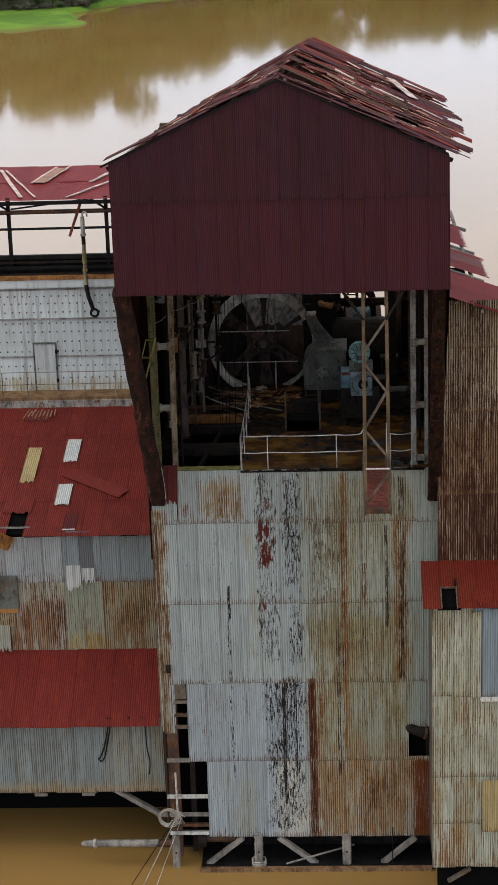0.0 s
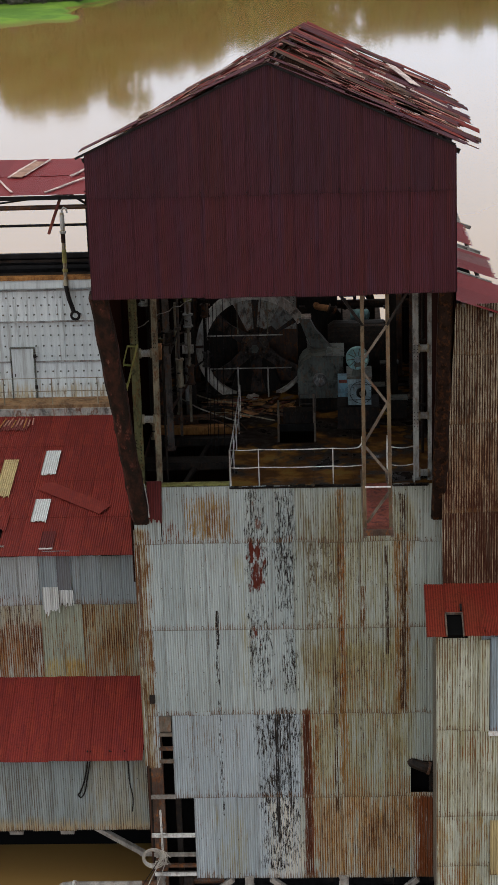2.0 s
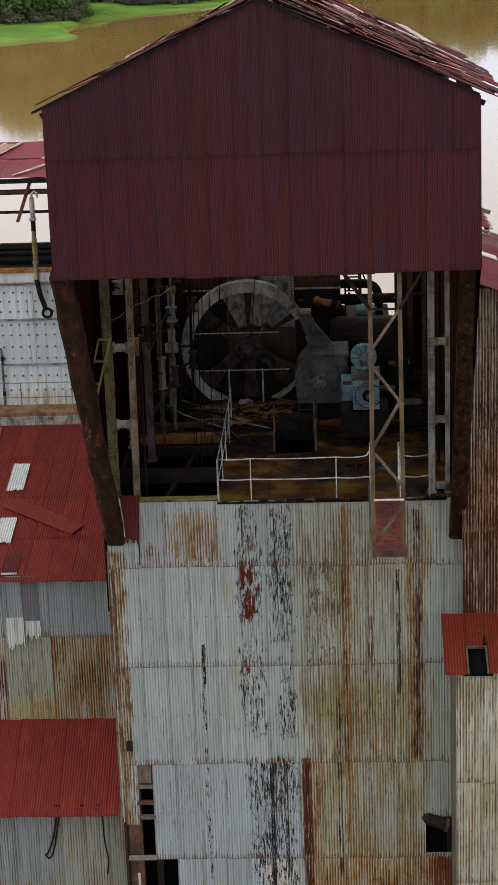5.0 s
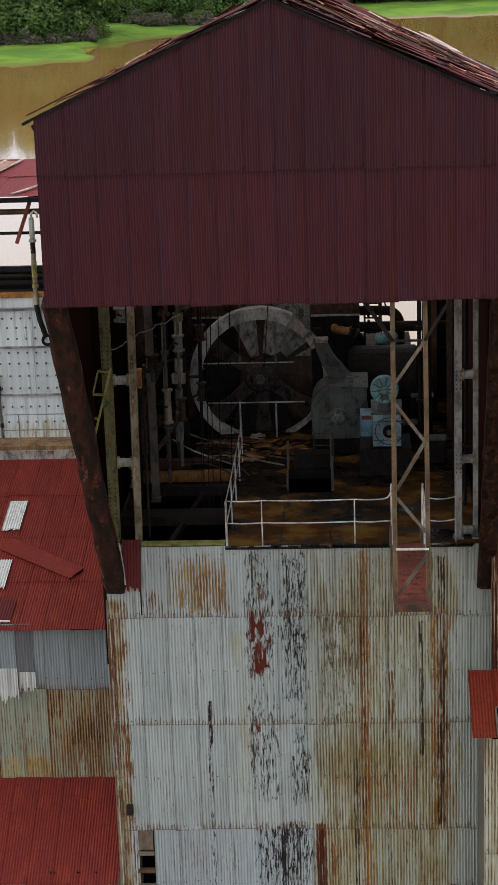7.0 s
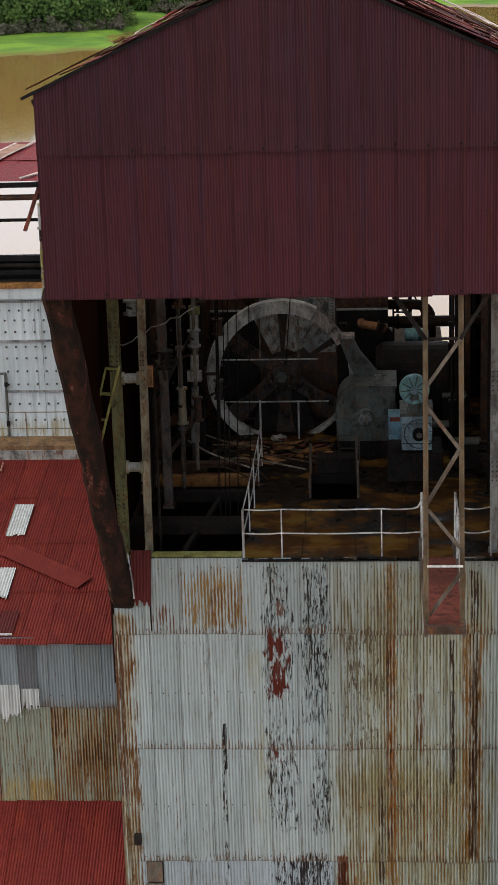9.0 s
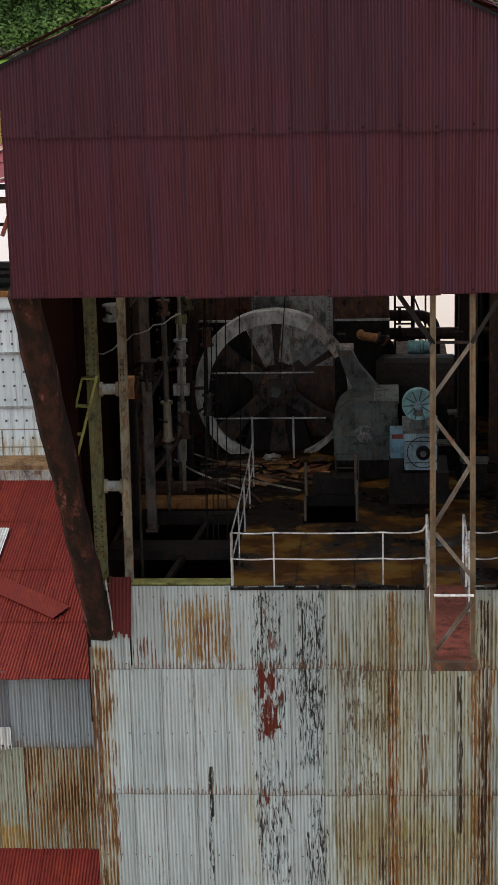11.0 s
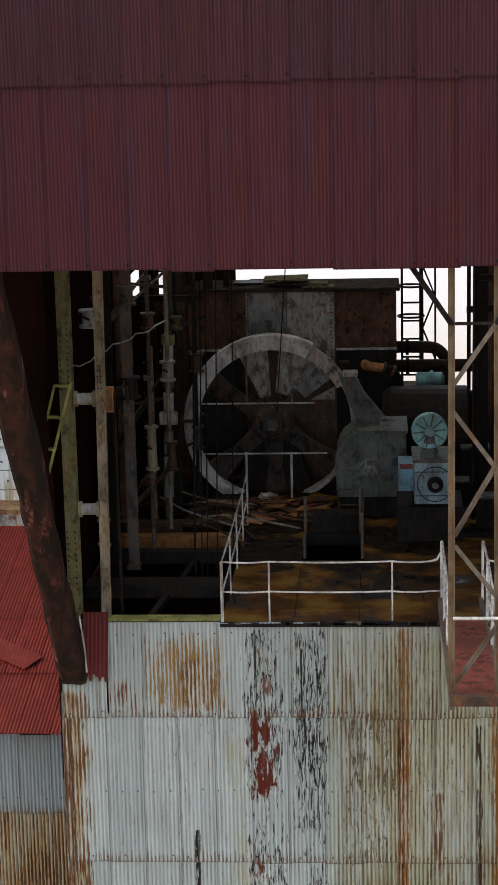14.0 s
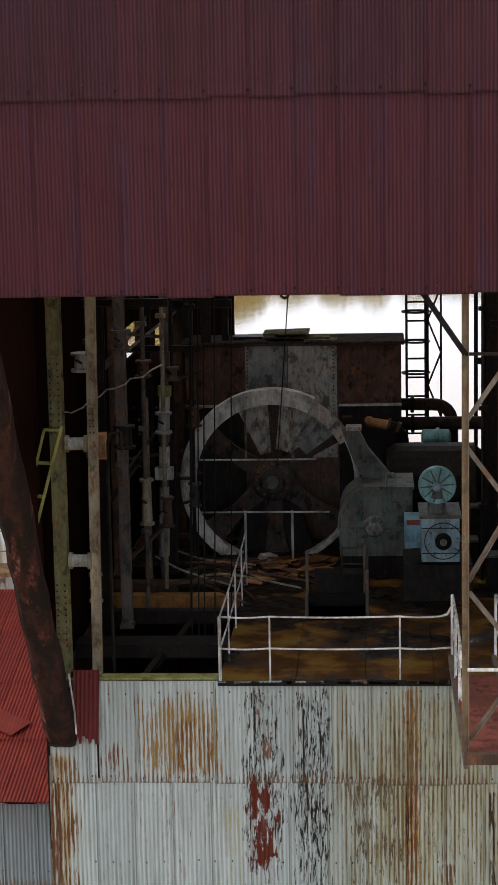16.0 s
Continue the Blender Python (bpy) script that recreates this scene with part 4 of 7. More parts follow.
for y in (-5.2, 0.4, 6, 11, 16):
    bm = bmesh.new()
    for s in (-1, 1):
        bar(bm, ridge(y) - Vector((0, 0, 0.2)), eave(y, s) - Vector((0, 0, 0.2)), 0.12)
    bar(bm, eave(y, -1) + Vector((0.25, 0, -0.25)), eave(y, 1) + Vector((-0.25, 0, -0.25)), 0.12)
    part("rafter_truss", bm, M_DARK, roof)

# added back gable blocks bright water showing through the torn roof
bm = bmesh.new()
bm.faces.new([bm.verts.new((x, 16.3, z)) for x, z in ((-0.5, 22.2), (9.1, 22.2), (9.2, 24.6), (4.6, 26.8), (-0.6, 23.95))])
tagged(part("wall_hood_back", bm, M_RUSTWALL), "added dark rusted back gable closing the hood", "gable wall", kind="structure")

# deck: steel plates with open joints
deck = thing("floor_deck", (4, 6, 14.64), "oily rust-brown steel plate machinery deck", "deck", kind="structure")
for x0, y0, x1, y1 in ((2.15, 0.05, 3.5, 13.8), (3.5, 0.05, 8.4, 4.5), (4.75, 4.5, 8.4, 13.8), (3.5, 6.5, 4.75, 13.8), (-0.7, 9.2, 2.15, 13.8), (0.72, 7.3, 2.14, 9.19)):
    nx, ny = max(1, round((x1 - x0) / 1.35)), max(1, round((y1 - y0) / 1.9))
    for i in range(nx):
        for j in range(ny):
            a, b = x0 + (x1 - x0) * i / nx, y0 + (y1 - y0) * j / ny
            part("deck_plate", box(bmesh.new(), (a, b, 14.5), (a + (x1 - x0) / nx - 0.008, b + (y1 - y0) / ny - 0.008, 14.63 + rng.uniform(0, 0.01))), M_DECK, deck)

# left wing
wing = thing("wall_wing_upper", (-3.5, 3.2, 7), "patched corrugated wall, blue-grey above and rusty below", "wall", kind="structure")


def wing_pick(x, z):
    if z > 9.3:
        return M_WINGTOP if x < -4.7 else (M_PALE if x < -4.3 else M_BLUE)
    return M_RUSTY if x < -4.3 else (M_GREENISH if x < -3.1 else M_OLIVE)


lay_sheets(wing, frame_of((0, 3.2, 0), (1, 0, 0), (0, 0, 1)), ((-12, -0.8, 6.4, 9.55), (-12, -0.8, 9.55, 11.28)), 9, wing_pick, rng)
wroof = thing("roof_wing_upper", (-3.5, 8, 12.5), "red painted corrugated roof with missing and bare sheets", "roof", kind="structure")
up = Vector((0, 9.6, 1.95))
L = up.length
m = frame_of((0, 2.85, 11.42), (1, 0, 0), up)
lay_sheets(wroof, m, ((-14, -1.2, 0, 2.45), (-14, -1.2, 2.45, 4.9), (-14, -1.2, 4.9, 7.4), (-14, -1.2, 7.4, L)), 9, lambda x, z: M_RED, rng, holes=((-6.6, -5.75, 0, 2.4),), over=0.3)

lroof = thing("roof_wing_lower", (-4, 1.6, 6.2), "red corrugated lean-to roof over the water", "roof", kind="structure")
up = Vector((0, 3.1, 1.6))
lay_sheets(lroof, frame_of((0, 0.1, 5.38), (1, 0, 0), up), ((-13, -0.98, 0, up.length),), 9, lambda x, z: M_RED, rng)
lwall = thing("wall_wing_lower", (-4, 0.6, 2.6), "blue-grey corrugated wall stained yellow along its foot", "wall", kind="structure")
lay_sheets(lwall, frame_of((0, 0.6, 0), (1, 0, 0), (0, 0, 1)), ((-13, -0.95, 2.6, 5.5),), 9, lambda x, z: M_LEANTO, rng)
# added black panels: darkness inside the wing, shade under the lean-to
tagged(part("floor_wing", box(bmesh.new(), (-13, 3.3, 6.3), (-1, 13.5, 6.5)), M_VOID), "black panel added to keep the wing dark inside", "floor", kind="structure")
tagged(part("floor_lean_to", box(bmesh.new(), (-13, 0.7, 2.52), (-0.95, 4.4, 2.6)), M_VOID), "black panel added to shade the water under the lean-to", "floor", kind="structure")
tagged(part("wall_wing_back", box(bmesh.new(), (-13, 0.9, 2.6), (-0.9, 1.0, 5.4)), M_RUSTWALL), "dark inner wall behind the lean-to", "wall", kind="structure")

# white plated deckhouse behind the wing
house = thing("wall_deckhouse", (-5, 13.6, 13.7), "white riveted steel plate wall of the deckhouse", "wall", kind="structure")
for z0, z1 in ((13.7, 15.12), (15.16, 16.66), (16.7, 17.84), (17.9, 18.4)):
    for i in range(7):
        part("plate", box(bmesh.new(), (-13.4 + i * 1.75, 13.58, z0), (-13.4 + i * 1.75 + 1.74, 13.7, z1)), M_WALLWHITE, house)

# right wing
rwall = thing("wall_east_wing", (10, -0.8, 11.5), "tall corrugated wall streaked brown with rust", "wall", kind="structure")
lay_sheets(rwall, frame_of((0, -0.8, 0), (1, 0, 0), (0, 0, 1)), ((8.6, 13.9, 11.2, 14.0), (8.6, 13.9, 14.0, 16.8), (8.6, 13.5, 16.8, 18.9), (8.6, 11.6, 18.9, 20.45)), 9, lambda x, z: M_BROWN, rng)
eroof = thing("roof_east_wing", (11, 8, 19), "long red corrugated roof with gaps between loose sheets", "roof", kind="structure")
for k, (y0, y1, run) in enumerate(((-1.1, 3.1, 5.2), (4.1, 7.4, 1.9), (8.7, 12.4, 1.45), (13.4, 16.5, 1.2))):
    for a_, b_ in ((0, min(run, 2.6)), (2.5, 5.2)):
        if b_ > run + 0.01:
            continue
        lo = Vector((8.75 + b_, y0, 20.75 - 0.36 * b_ - 0.03 * k))
        upv = Vector((-(b_ - a_), 0, 0.36 * (b_ - a_)))
        lay_sheets(eroof, frame_of(lo, (0, 1, 0), upv), ((0, y1 - y0, 0, upv.length + 0.1),), 9, lambda x, z: M_REDSMOOTH if k == 0 else rng.choice((M_REDSMOOTH, M_TORN, M_REDSMOOTH)), rng, ragged=0 if k == 0 else 2, tilt=0.15 if k == 0 else 0.8, deform=0.0 if k == 0 else 0.02, flat=0.3)
bm = bmesh.new()
for y in (3.4, 3.8, 7.8, 8.4, 12.8):
    bar(bm, (8.75, y, 20.6), (10.4, y, 20.0), 0.12)
for x, z in ((9.2, 20.45), (10.0, 20.15)):
    bar(bm, (x, -1, z), (x, 16, z), 0.1)
part("rafter", bm, M_TIMBER, eroof, "bare weathered rafters")
part("inner_wall", box(bmesh.new(), (8.75, -0.6, 12.0), (8.82, 16, 20.3)), M_RUSTWALL, eroof, "dark inner side")
# black panel stands in for the darkness below the roof gaps
part("inner_floor", box(bmesh.new(), (8.82, -0.6, 18.2), (10.4, 14, 18.3)), M_VOID, eroof)

# hut on the right
hut = thing("wall_hut_front", (9.5, -2.5, 1.3), "pale corrugated hut wall with rust along the laps", "wall", kind="structure")
lay_sheets(hut, frame_of((0, -2.5, 0), (1, 0, 0), (0, 0, 1)), ((8.31, 16, 1.32, 2.95), (8.31, 16, 2.95, 4.69), (8.31, 16, 4.69, 7.6), (8.31, 16, 7.6, 10.75)), 9,
           lambda x, z: M_BLUE if x > 9.9 and z > 7.6 else M_PALE, rng)
tagged(part("wall_hut_side", box(bmesh.new(), (8.33, -2.4, 1.3), (8.4, -0.1, 10.7)), M_HUTSIDE), "grey galvanised side wall of the hut", "wall", kind="structure")
hroof = thing("roof_hut", (9.3, -1.8, 11.3), "small red corrugated roof with a square hole", "roof", kind="structure")
up = Vector((0, 1.98, 0.9))
for x0, x1, z0 in ((8.02, 8.62, 0), (8.62, 9.12, 0.9), (9.12, 16, 0)):
    lay_sheets(hroof, frame_of((0, -2.78, 10.83), (1, 0, 0), up), ((x0, x1, z0, up.length),), 9, lambda x, z: M_BRIGHTRED, rng)


# plain walls that close the far sides
for nm, lo, hi, lab in (("wall_wing_west", (-13.1, 3.2, 2.6), (-13.0, 13.6, 11.4), "dark rusted end wall of the wing"), ("wall_wing_rear", (-13.0, 14.3, 2.6), (-1.0, 14.4, 18.0), "dark rusted rear wall of the wing"),
                        ("wall_east_end", (13.9, -0.7, 1.3), (14.0, 14.0, 11.0), "dark rusted end wall of the east wing"), ("wall_east_rear", (8.6, 14.0, 1.3), (14.0, 14.1, 11.0), "dark rusted rear wall of the east wing"),
                        ("wall_hut_east", (15.9, -2.4, 1.3), (16.0, -0.8, 10.8), "rusted east side of the hut")):
    tagged(part(nm, box(bmesh.new(), lo, hi), M_RUSTWALL), lab, "wall", kind="structure")
tagged(part("floor_east_hull", box(bmesh.new(), (8.6, -1.85, -0.6), (16.0, 14.0, 1.25)), M_CABLE), "black hull under the east wing", "hull", kind="structure")

# ---- under the hood: posts and columns ----
DECK = 14.64


def wrinkled(bm, a, b, w, h, seed, bend=0.03):
    """A battered box member with an uneven outline."""
    r = random.Random(seed)
    m, n = axis(a, b)
    rows = 22
    rings = []
    for i in range(rows + 1):
        z = n * i / rows
        ox, oy = r.uniform(-bend, bend), r.uniform(-bend, bend)
        k = 1 + r.uniform(-0.08, 0.08)
        rings.append([bm.verts.new(m @ Vector((x * w / 2 * k + ox, y * h / 2 * k + oy, z))) for x, y in ((-1, -0.7), (-0.7, -1), (0.7, -1), (1, -0.7), (1, 0.7), (0.7, 1), (-0.7, 1), (-1, 0.7))])
    for p, q in zip(rings, rings[1:]):
        for i in range(8):
            bm.faces.new((p[i], p[(i + 1) % 8], q[(i + 1) % 8], q[i]))
    bm.faces.new(rings[0][::-1])
    bm.faces.new(rings[-1])
    return bm


M_POST = iron("flaking_red_brown_iron", (0.022, 0.013, 0.011), 0.22, 0.75, grimy=0.9, gloss=0.08)
n = Nodes("scabbed_rust", 0.8)
scab, pit, fleck = n.noise(3.2, 3.2, 0.55, 5, 0.65), n.noise(26, 26, 10, 4, 0.7), n.noise(4.2, 3, 0.8, 5, 0.7)
col = n.mix(n.ramp(scab, 0.42, 0.62), (0.011, 0.008, 0.007), (0.038, 0.016, 0.012))
col = n.mix(n.math("MULTIPLY", n.ramp(fleck, 0.56, 0.65), 0.7), col, (0.095, 0.028, 0.022))
col = n.mix(n.math("MULTIPLY", n.ramp(fleck, 0.63, 0.69), n.ramp(pit, 0.3, 0.5)), col, (0.16, 0.085, 0.07))
col = n.mix(n.math("MULTIPLY", n.ramp(pit, 0.52, 0.68), 0.45), col, (0.012, 0.008, 0.008))
M_SCAB = n.done(col, bump=pit, height=0.02)

for s, top, foot, label in ((-1, (-0.895, -5.04, 21.95), (-0.61, -0.02, 13.62), "thick slanting iron post with scabs of red rust"),
                            (1, (8.46, -5.25, 22.3), (8.52, -0.02, 13.66), "slanting dark rusted iron post")):
    post = thing("slanted_post", foot, label, "post", "slanted corner posts")
    part("shaft", wrinkled(bmesh.new(), foot, top, 0.50 if s < 0 else 0.42, 0.36, 3 + s, 0.014), M_SCAB if s < 0 else M_POST, post)
    part("foot_plate", box(bmesh.new(), (foot[0] - 0.23, foot[1] - 0.18, foot[2] - 0.05), (foot[0] + 0.23, foot[1] + 0.2, foot[2] + 0.0)), M_DARK, post)

# torn scrap of red sheet beside the left post
scrap = thing("loose_sheet", (-0.2, -0.1, 13.55), "bent scrap of dark red corrugated sheet", "metal sheet")
ob = part("sheet", sheet_mesh(6, 1.35, M_DULLRED, 2, 0.05), None, scrap)
ob.matrix_basis = Matrix.Translation((-0.22, -0.06, 0.02)) @ pose(0, 0, 0, -4, 2, 6)
part("torn_edge", pipe(bmesh.new(), [(-0.44, -0.22, 14.9), (-0.40, -0.24, 14.6), (-0.36, -0.2, 14.2), (-0.34, -0.22, 13.8)], 0.018, 5), M_WHITE, scrap, "bare bright torn edge")


def column(name, x, y, w, d, z0, z1, mat, label, plates=(), splay=0.0):
    c = thing(name, (x, y, z0), label, "column", "deck columns")
    bm = bmesh.new()
    ibeam(bm, (x, y, z0), (x + splay, y, z1), w, d, 0.025)
    part("shaft", bm, mat, c)
    part("base_plate", box(bmesh.new(), (x - w * 0.7, y - d * 0.7, z0 - 0.02), (x + w * 0.7, y + d * 0.7, z0 + 0.05)), mat, c)
    for a, b in plates:
        k = (a - z0) / (z1 - z0) * splay
        part("splice_plate", box(bmesh.new(), (x + k - w * 0.42, y - d / 2 - 0.02, a), (x + k + w * 0.42, y - d / 2, b)), mat, c)
        bm = bmesh.new()
        for i in range(int((b - a) / 0.11)):
            for s in (-1, 1):
                tube(bm, (x + k + s * w * 0.3, y - d / 2 - 0.035, a + 0.06 + i * 0.11), (x + k + s * w * 0.3, y - d / 2 - 0.018, a + 0.06 + i * 0.11), 0.016, seg=6)
        part("rivet_row", bm, M_DARK, c)
    return c


column("riveted_column", -0.60, 0.45, 0.23, 0.30, DECK, 25.6, M_GREENCOL, "mossy green riveted iron column", ((15.2, 16.5), (19.0, 20.4)))
column("tan_column", -0.02, 0.42, 0.10, 0.18, DECK, 25.6, M_TANCOL, "tan painted rust-stained iron column", ((19.0, 19.5),), 0.12)
column("grey_column", 7.88, 0.6, 0.17, 0.24, DECK, 25.6, M_GREYCOL, "grey painted iron column", ((16.3, 16.9), (18.4, 19.0)))
column("grey_column", 8.30, 0.6, 0.12, 0.2, DECK, 25.6, M_GREYCOL, "slim grey painted iron column")
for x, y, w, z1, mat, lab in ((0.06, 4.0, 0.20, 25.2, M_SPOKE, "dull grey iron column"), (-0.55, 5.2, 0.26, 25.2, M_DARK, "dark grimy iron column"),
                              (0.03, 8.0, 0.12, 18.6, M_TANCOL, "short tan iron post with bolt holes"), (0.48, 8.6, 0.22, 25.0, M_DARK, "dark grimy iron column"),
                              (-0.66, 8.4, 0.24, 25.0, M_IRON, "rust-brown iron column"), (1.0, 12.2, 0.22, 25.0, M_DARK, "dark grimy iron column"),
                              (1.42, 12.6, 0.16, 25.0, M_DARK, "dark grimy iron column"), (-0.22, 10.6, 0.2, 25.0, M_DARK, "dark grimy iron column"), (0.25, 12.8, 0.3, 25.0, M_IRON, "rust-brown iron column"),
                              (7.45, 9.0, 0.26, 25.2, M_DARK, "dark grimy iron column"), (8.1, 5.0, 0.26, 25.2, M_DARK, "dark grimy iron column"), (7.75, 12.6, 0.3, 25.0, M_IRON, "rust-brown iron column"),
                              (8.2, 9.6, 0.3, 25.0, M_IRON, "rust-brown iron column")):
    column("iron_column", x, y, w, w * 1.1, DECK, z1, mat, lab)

# pipe stubs tying the paired columns
for x0, x1, y, zs in ((-0.45, -0.06, 0.36, (16.78, 18.86)), (7.95, 8.28, 0.55, (16.68, 18.8, 14.85))):
    for z in zs:
        tie = thing("pipe_tie", ((x0 + x1) / 2, y, z), "grey flanged pipe tie between two columns", "pipe tie", "pipe ties")
        part("pipe", tube(bmesh.new(), (x0, y, z), (x1, y, z), 0.11, seg=14), M_GREYCOL, tie, smooth=False)
        for x in (x0 + 0.03, x1 - 0.03):
            part("flange", tube(bmesh.new(), (x - 0.03, y, z), (x + 0.03, y, z), 0.15, seg=14), M_TANCOL, tie)

# leaning ladder on the left
lad = thing("short_ladder", (-0.95, 0.15, 17.2), "short leaning ladder with yellow-green paint", "ladder")
a0, a1, b0, b1 = Vector((-1.0, 0.05, 17.30)), Vector((-0.47, 0.14, 19.2)), Vector((-1.10, 0.2, 17.95)), Vector((-0.78, 0.2, 19.15))
part("stringer", bar(bmesh.new(), a0, a1, 0.085, 0.05), M_MOSSY, lad)
part("stringer", bar(bmesh.new(), b0, b1, 0.07, 0.04), M_MOSSY, lad)
for z in (17.98, 18.56, 19.14):
    ka, kb = (z - a0.z) / (a1.z - a0.z), (z - b0.z) / (b1.z - b0.z)
    part("rung", bar(bmesh.new(), a0.lerp(a1, ka), b0.lerp(b1, kb), 0.13, 0.04), M_MOSSY, lad)

# collared pipe and bent conduits
std = thing("collared_pipe", (0.36, 8.0, DECK), "grey vertical pipe with collars and a yellow top", "pipe")
leanx = lambda z: 0.35 + 0.025 * (z - DECK)
part("pipe", tube(bmesh.new(), (leanx(DECK), 8, DECK), (leanx(24.5), 8, 24.5), 0.085), M_SPOKE, std)
for z, r, h, mat in ((15.15, 0.115, 0.9, M_GREYCOL), (16.16, 0.105, 0.5, M_GREYCOL), (17.12, 0.115, 0.42, M_RIM), (17.66, 0.125, 0.16, M_SPOKE), (17.9, 0.115, 0.72, M_RIM), (18.64, 0.15, 0.22, M_MOSSY), (19.3, 0.12, 0.3, M_SPOKE)):
    part("collar", tube(bmesh.new(), (leanx(z), 8, z), (leanx(z + h), 8, z + h), r, seg=14), mat, std)
part("clamp", box(bmesh.new(), (0.22, 7.86, 16.84), (0.60, 8.1, 17.1)), M_RIM, std, "pale clamp plate")
wig = thing("bent_conduit", (-0.3, 2.8, 19.0), "thin pale conduit running up between the columns", "conduit")
part("conduit", pipe(bmesh.new(), [(-0.95, 2.8, 19.0), (-0.83, 2.8, 19.07), (-0.72, 2.8, 19.05), (-0.5, 2.8, 19.15), (-0.4, 2.8, 19.25), (-0.17, 2.8, 19.36), (-0.05, 2.8, 19.48), (0.1, 2.8, 19.5), (0.31, 2.8, 19.58), (0.4, 2.8, 19.68), (0.64, 2.8, 19.71), (0.8, 2.8, 19.84), (1.01, 2.8, 19.94)], 0.016, 6), M_GREYCOL, wig)
wig = thing("bent_conduit", (0.1, 1.2, 17.6), "dark hooked conduit beside a column", "conduit")
part("conduit", pipe(bmesh.new(), [(0.16, 1.2, 14.4), (0.16, 1.2, 18.7), (0.22, 1.2, 18.9), (0.4, 1.2, 18.92), (0.42, 1.2, 18.6)], 0.035, 6), M_DARK, wig)
for x, y, z0, z1, mat in ((-0.28, 2.2, DECK, 24.8, M_DARK), (0.30, 5.4, DECK, 24.8, M_SPOKE), (-0.34, 6.6, DECK, 24.8, M_DARK), (0.5, 7.1, DECK, 24.8, M_TANCOL), (0.9, 9.3, DECK, 24.8, M_DARK), (7.2, 7.8, DECK, 24.8, M_DARK), (8.2, 3.2, DECK, 24.8, M_DARK)):
    p = thing("service_pipe", (x, y, z0), "grimy vertical service pipe", "pipe", "service pipes")
    part("pipe", tube(bmesh.new(), (x, y, z0), (x + 0.05, y, z1), 0.045), mat, p)
    for z in (16.2, 18.3, 20.4):
        part("clip", box(bmesh.new(), (x - 0.09, y - 0.07, z), (x + 0.11, y + 0.07, z + 0.09)), mat, p)

# valves, flanges and brackets crowded between the left columns
rv = random.Random(17)
for x, y, z, r, h, mat in ((-0.42, 2.4, 19.9, 0.16, 0.3, M_GREYCOL), (0.08, 4.0, 20.1, 0.15, 0.35, M_SPOKE), (0.10, 4.0, 18.2, 0.16, 0.4, M_DARK), (-0.28, 2.2, 15.6, 0.10, 0.5, M_TANCOL), (0.33, 5.4, 19.4, 0.12, 0.3, M_IRON), (0.33, 5.4, 16.4, 0.11, 0.9, M_TANCOL),
                           (0.52, 7.1, 18.0, 0.13, 0.4, M_GREYCOL), (0.55, 7.1, 16.0, 0.11, 0.6, M_IRON), (-0.32, 6.6, 17.4, 0.11, 0.3, M_GREENCOL), (0.95, 9.3, 17.8, 0.13, 0.4, M_IRON), (0.93, 9.3, 16.0, 0.11, 0.5, M_SPOKE), (0.62, 8.0, 19.0, 0.12, 0.24, M_GREENCOL)):
    f = thing("pipe_valve", (x, y, z), "grimy flanged valve body on a service pipe", "valve", "pipe valves")
    part("body", tube(bmesh.new(), (x, y, z), (x, y, z + h), r, r * 0.85, seg=14), mat, f)
    for e in (0, h):
        part("flange", tube(bmesh.new(), (x, y, z + e - 0.025), (x, y, z + e + 0.025), r * 1.35, seg=14), mat, f)
    part("spindle", tube(bmesh.new(), (x, y - r, z + h / 2), (x - 0.05, y - r - 0.25, z + h / 2 + 0.08), 0.025, seg=8), M_DARK, f)
COLS = ((-0.55, 5.2), (0.06, 4.0), (0.48, 8.6), (-0.66, 8.4), (-0.22, 10.6), (1.0, 12.2), (0.25, 12.8))
for i in range(16):
    p, q = COLS[i % 6], COLS[(i * 2 + 1) % 7]
    if p == q:
        continue
    z = rv.uniform(15.6, 20.4)
    f = thing("brace_iron", (*p, z), "thin rusted brace iron between two columns", "brace", "brace irons")
    part("iron", angle(bmesh.new(), (*p, z), (*q, z + rv.uniform(-0.5, 0.7)), 0.07, 0.014), rv.choice((M_IRON, M_SPOKE, M_DARK, M_DARK)), f)

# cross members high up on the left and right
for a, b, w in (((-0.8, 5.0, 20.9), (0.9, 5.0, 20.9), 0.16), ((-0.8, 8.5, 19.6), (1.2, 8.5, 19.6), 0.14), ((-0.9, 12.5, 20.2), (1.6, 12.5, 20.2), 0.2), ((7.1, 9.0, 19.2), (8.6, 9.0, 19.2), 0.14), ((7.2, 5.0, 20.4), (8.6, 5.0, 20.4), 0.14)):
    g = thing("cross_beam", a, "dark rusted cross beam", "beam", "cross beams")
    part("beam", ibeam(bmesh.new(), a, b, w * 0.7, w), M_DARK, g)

# back of the hood: dark panels added either side of the casing against daylight
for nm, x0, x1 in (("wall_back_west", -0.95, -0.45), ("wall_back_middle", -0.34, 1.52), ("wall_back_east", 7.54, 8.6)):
    tagged(part(nm, box(bmesh.new(), (x0, 14.3, DECK), (x1, 14.36, 21.5)), M_DARKWALL), "dark rusted panel added to close the back of the hood", "wall", kind="structure")
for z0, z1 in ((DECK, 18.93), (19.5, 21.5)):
    tagged(part("wall_back_strip", box(bmesh.new(), (-0.45, 14.3, z0), (-0.34, 14.36, z1)), M_DARKWALL), "dark rusted panel added to close the back of the hood", "wall", kind="structure")
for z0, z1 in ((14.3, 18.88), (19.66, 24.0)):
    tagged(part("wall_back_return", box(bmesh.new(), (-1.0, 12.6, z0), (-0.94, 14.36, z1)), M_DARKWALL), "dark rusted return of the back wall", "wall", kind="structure")
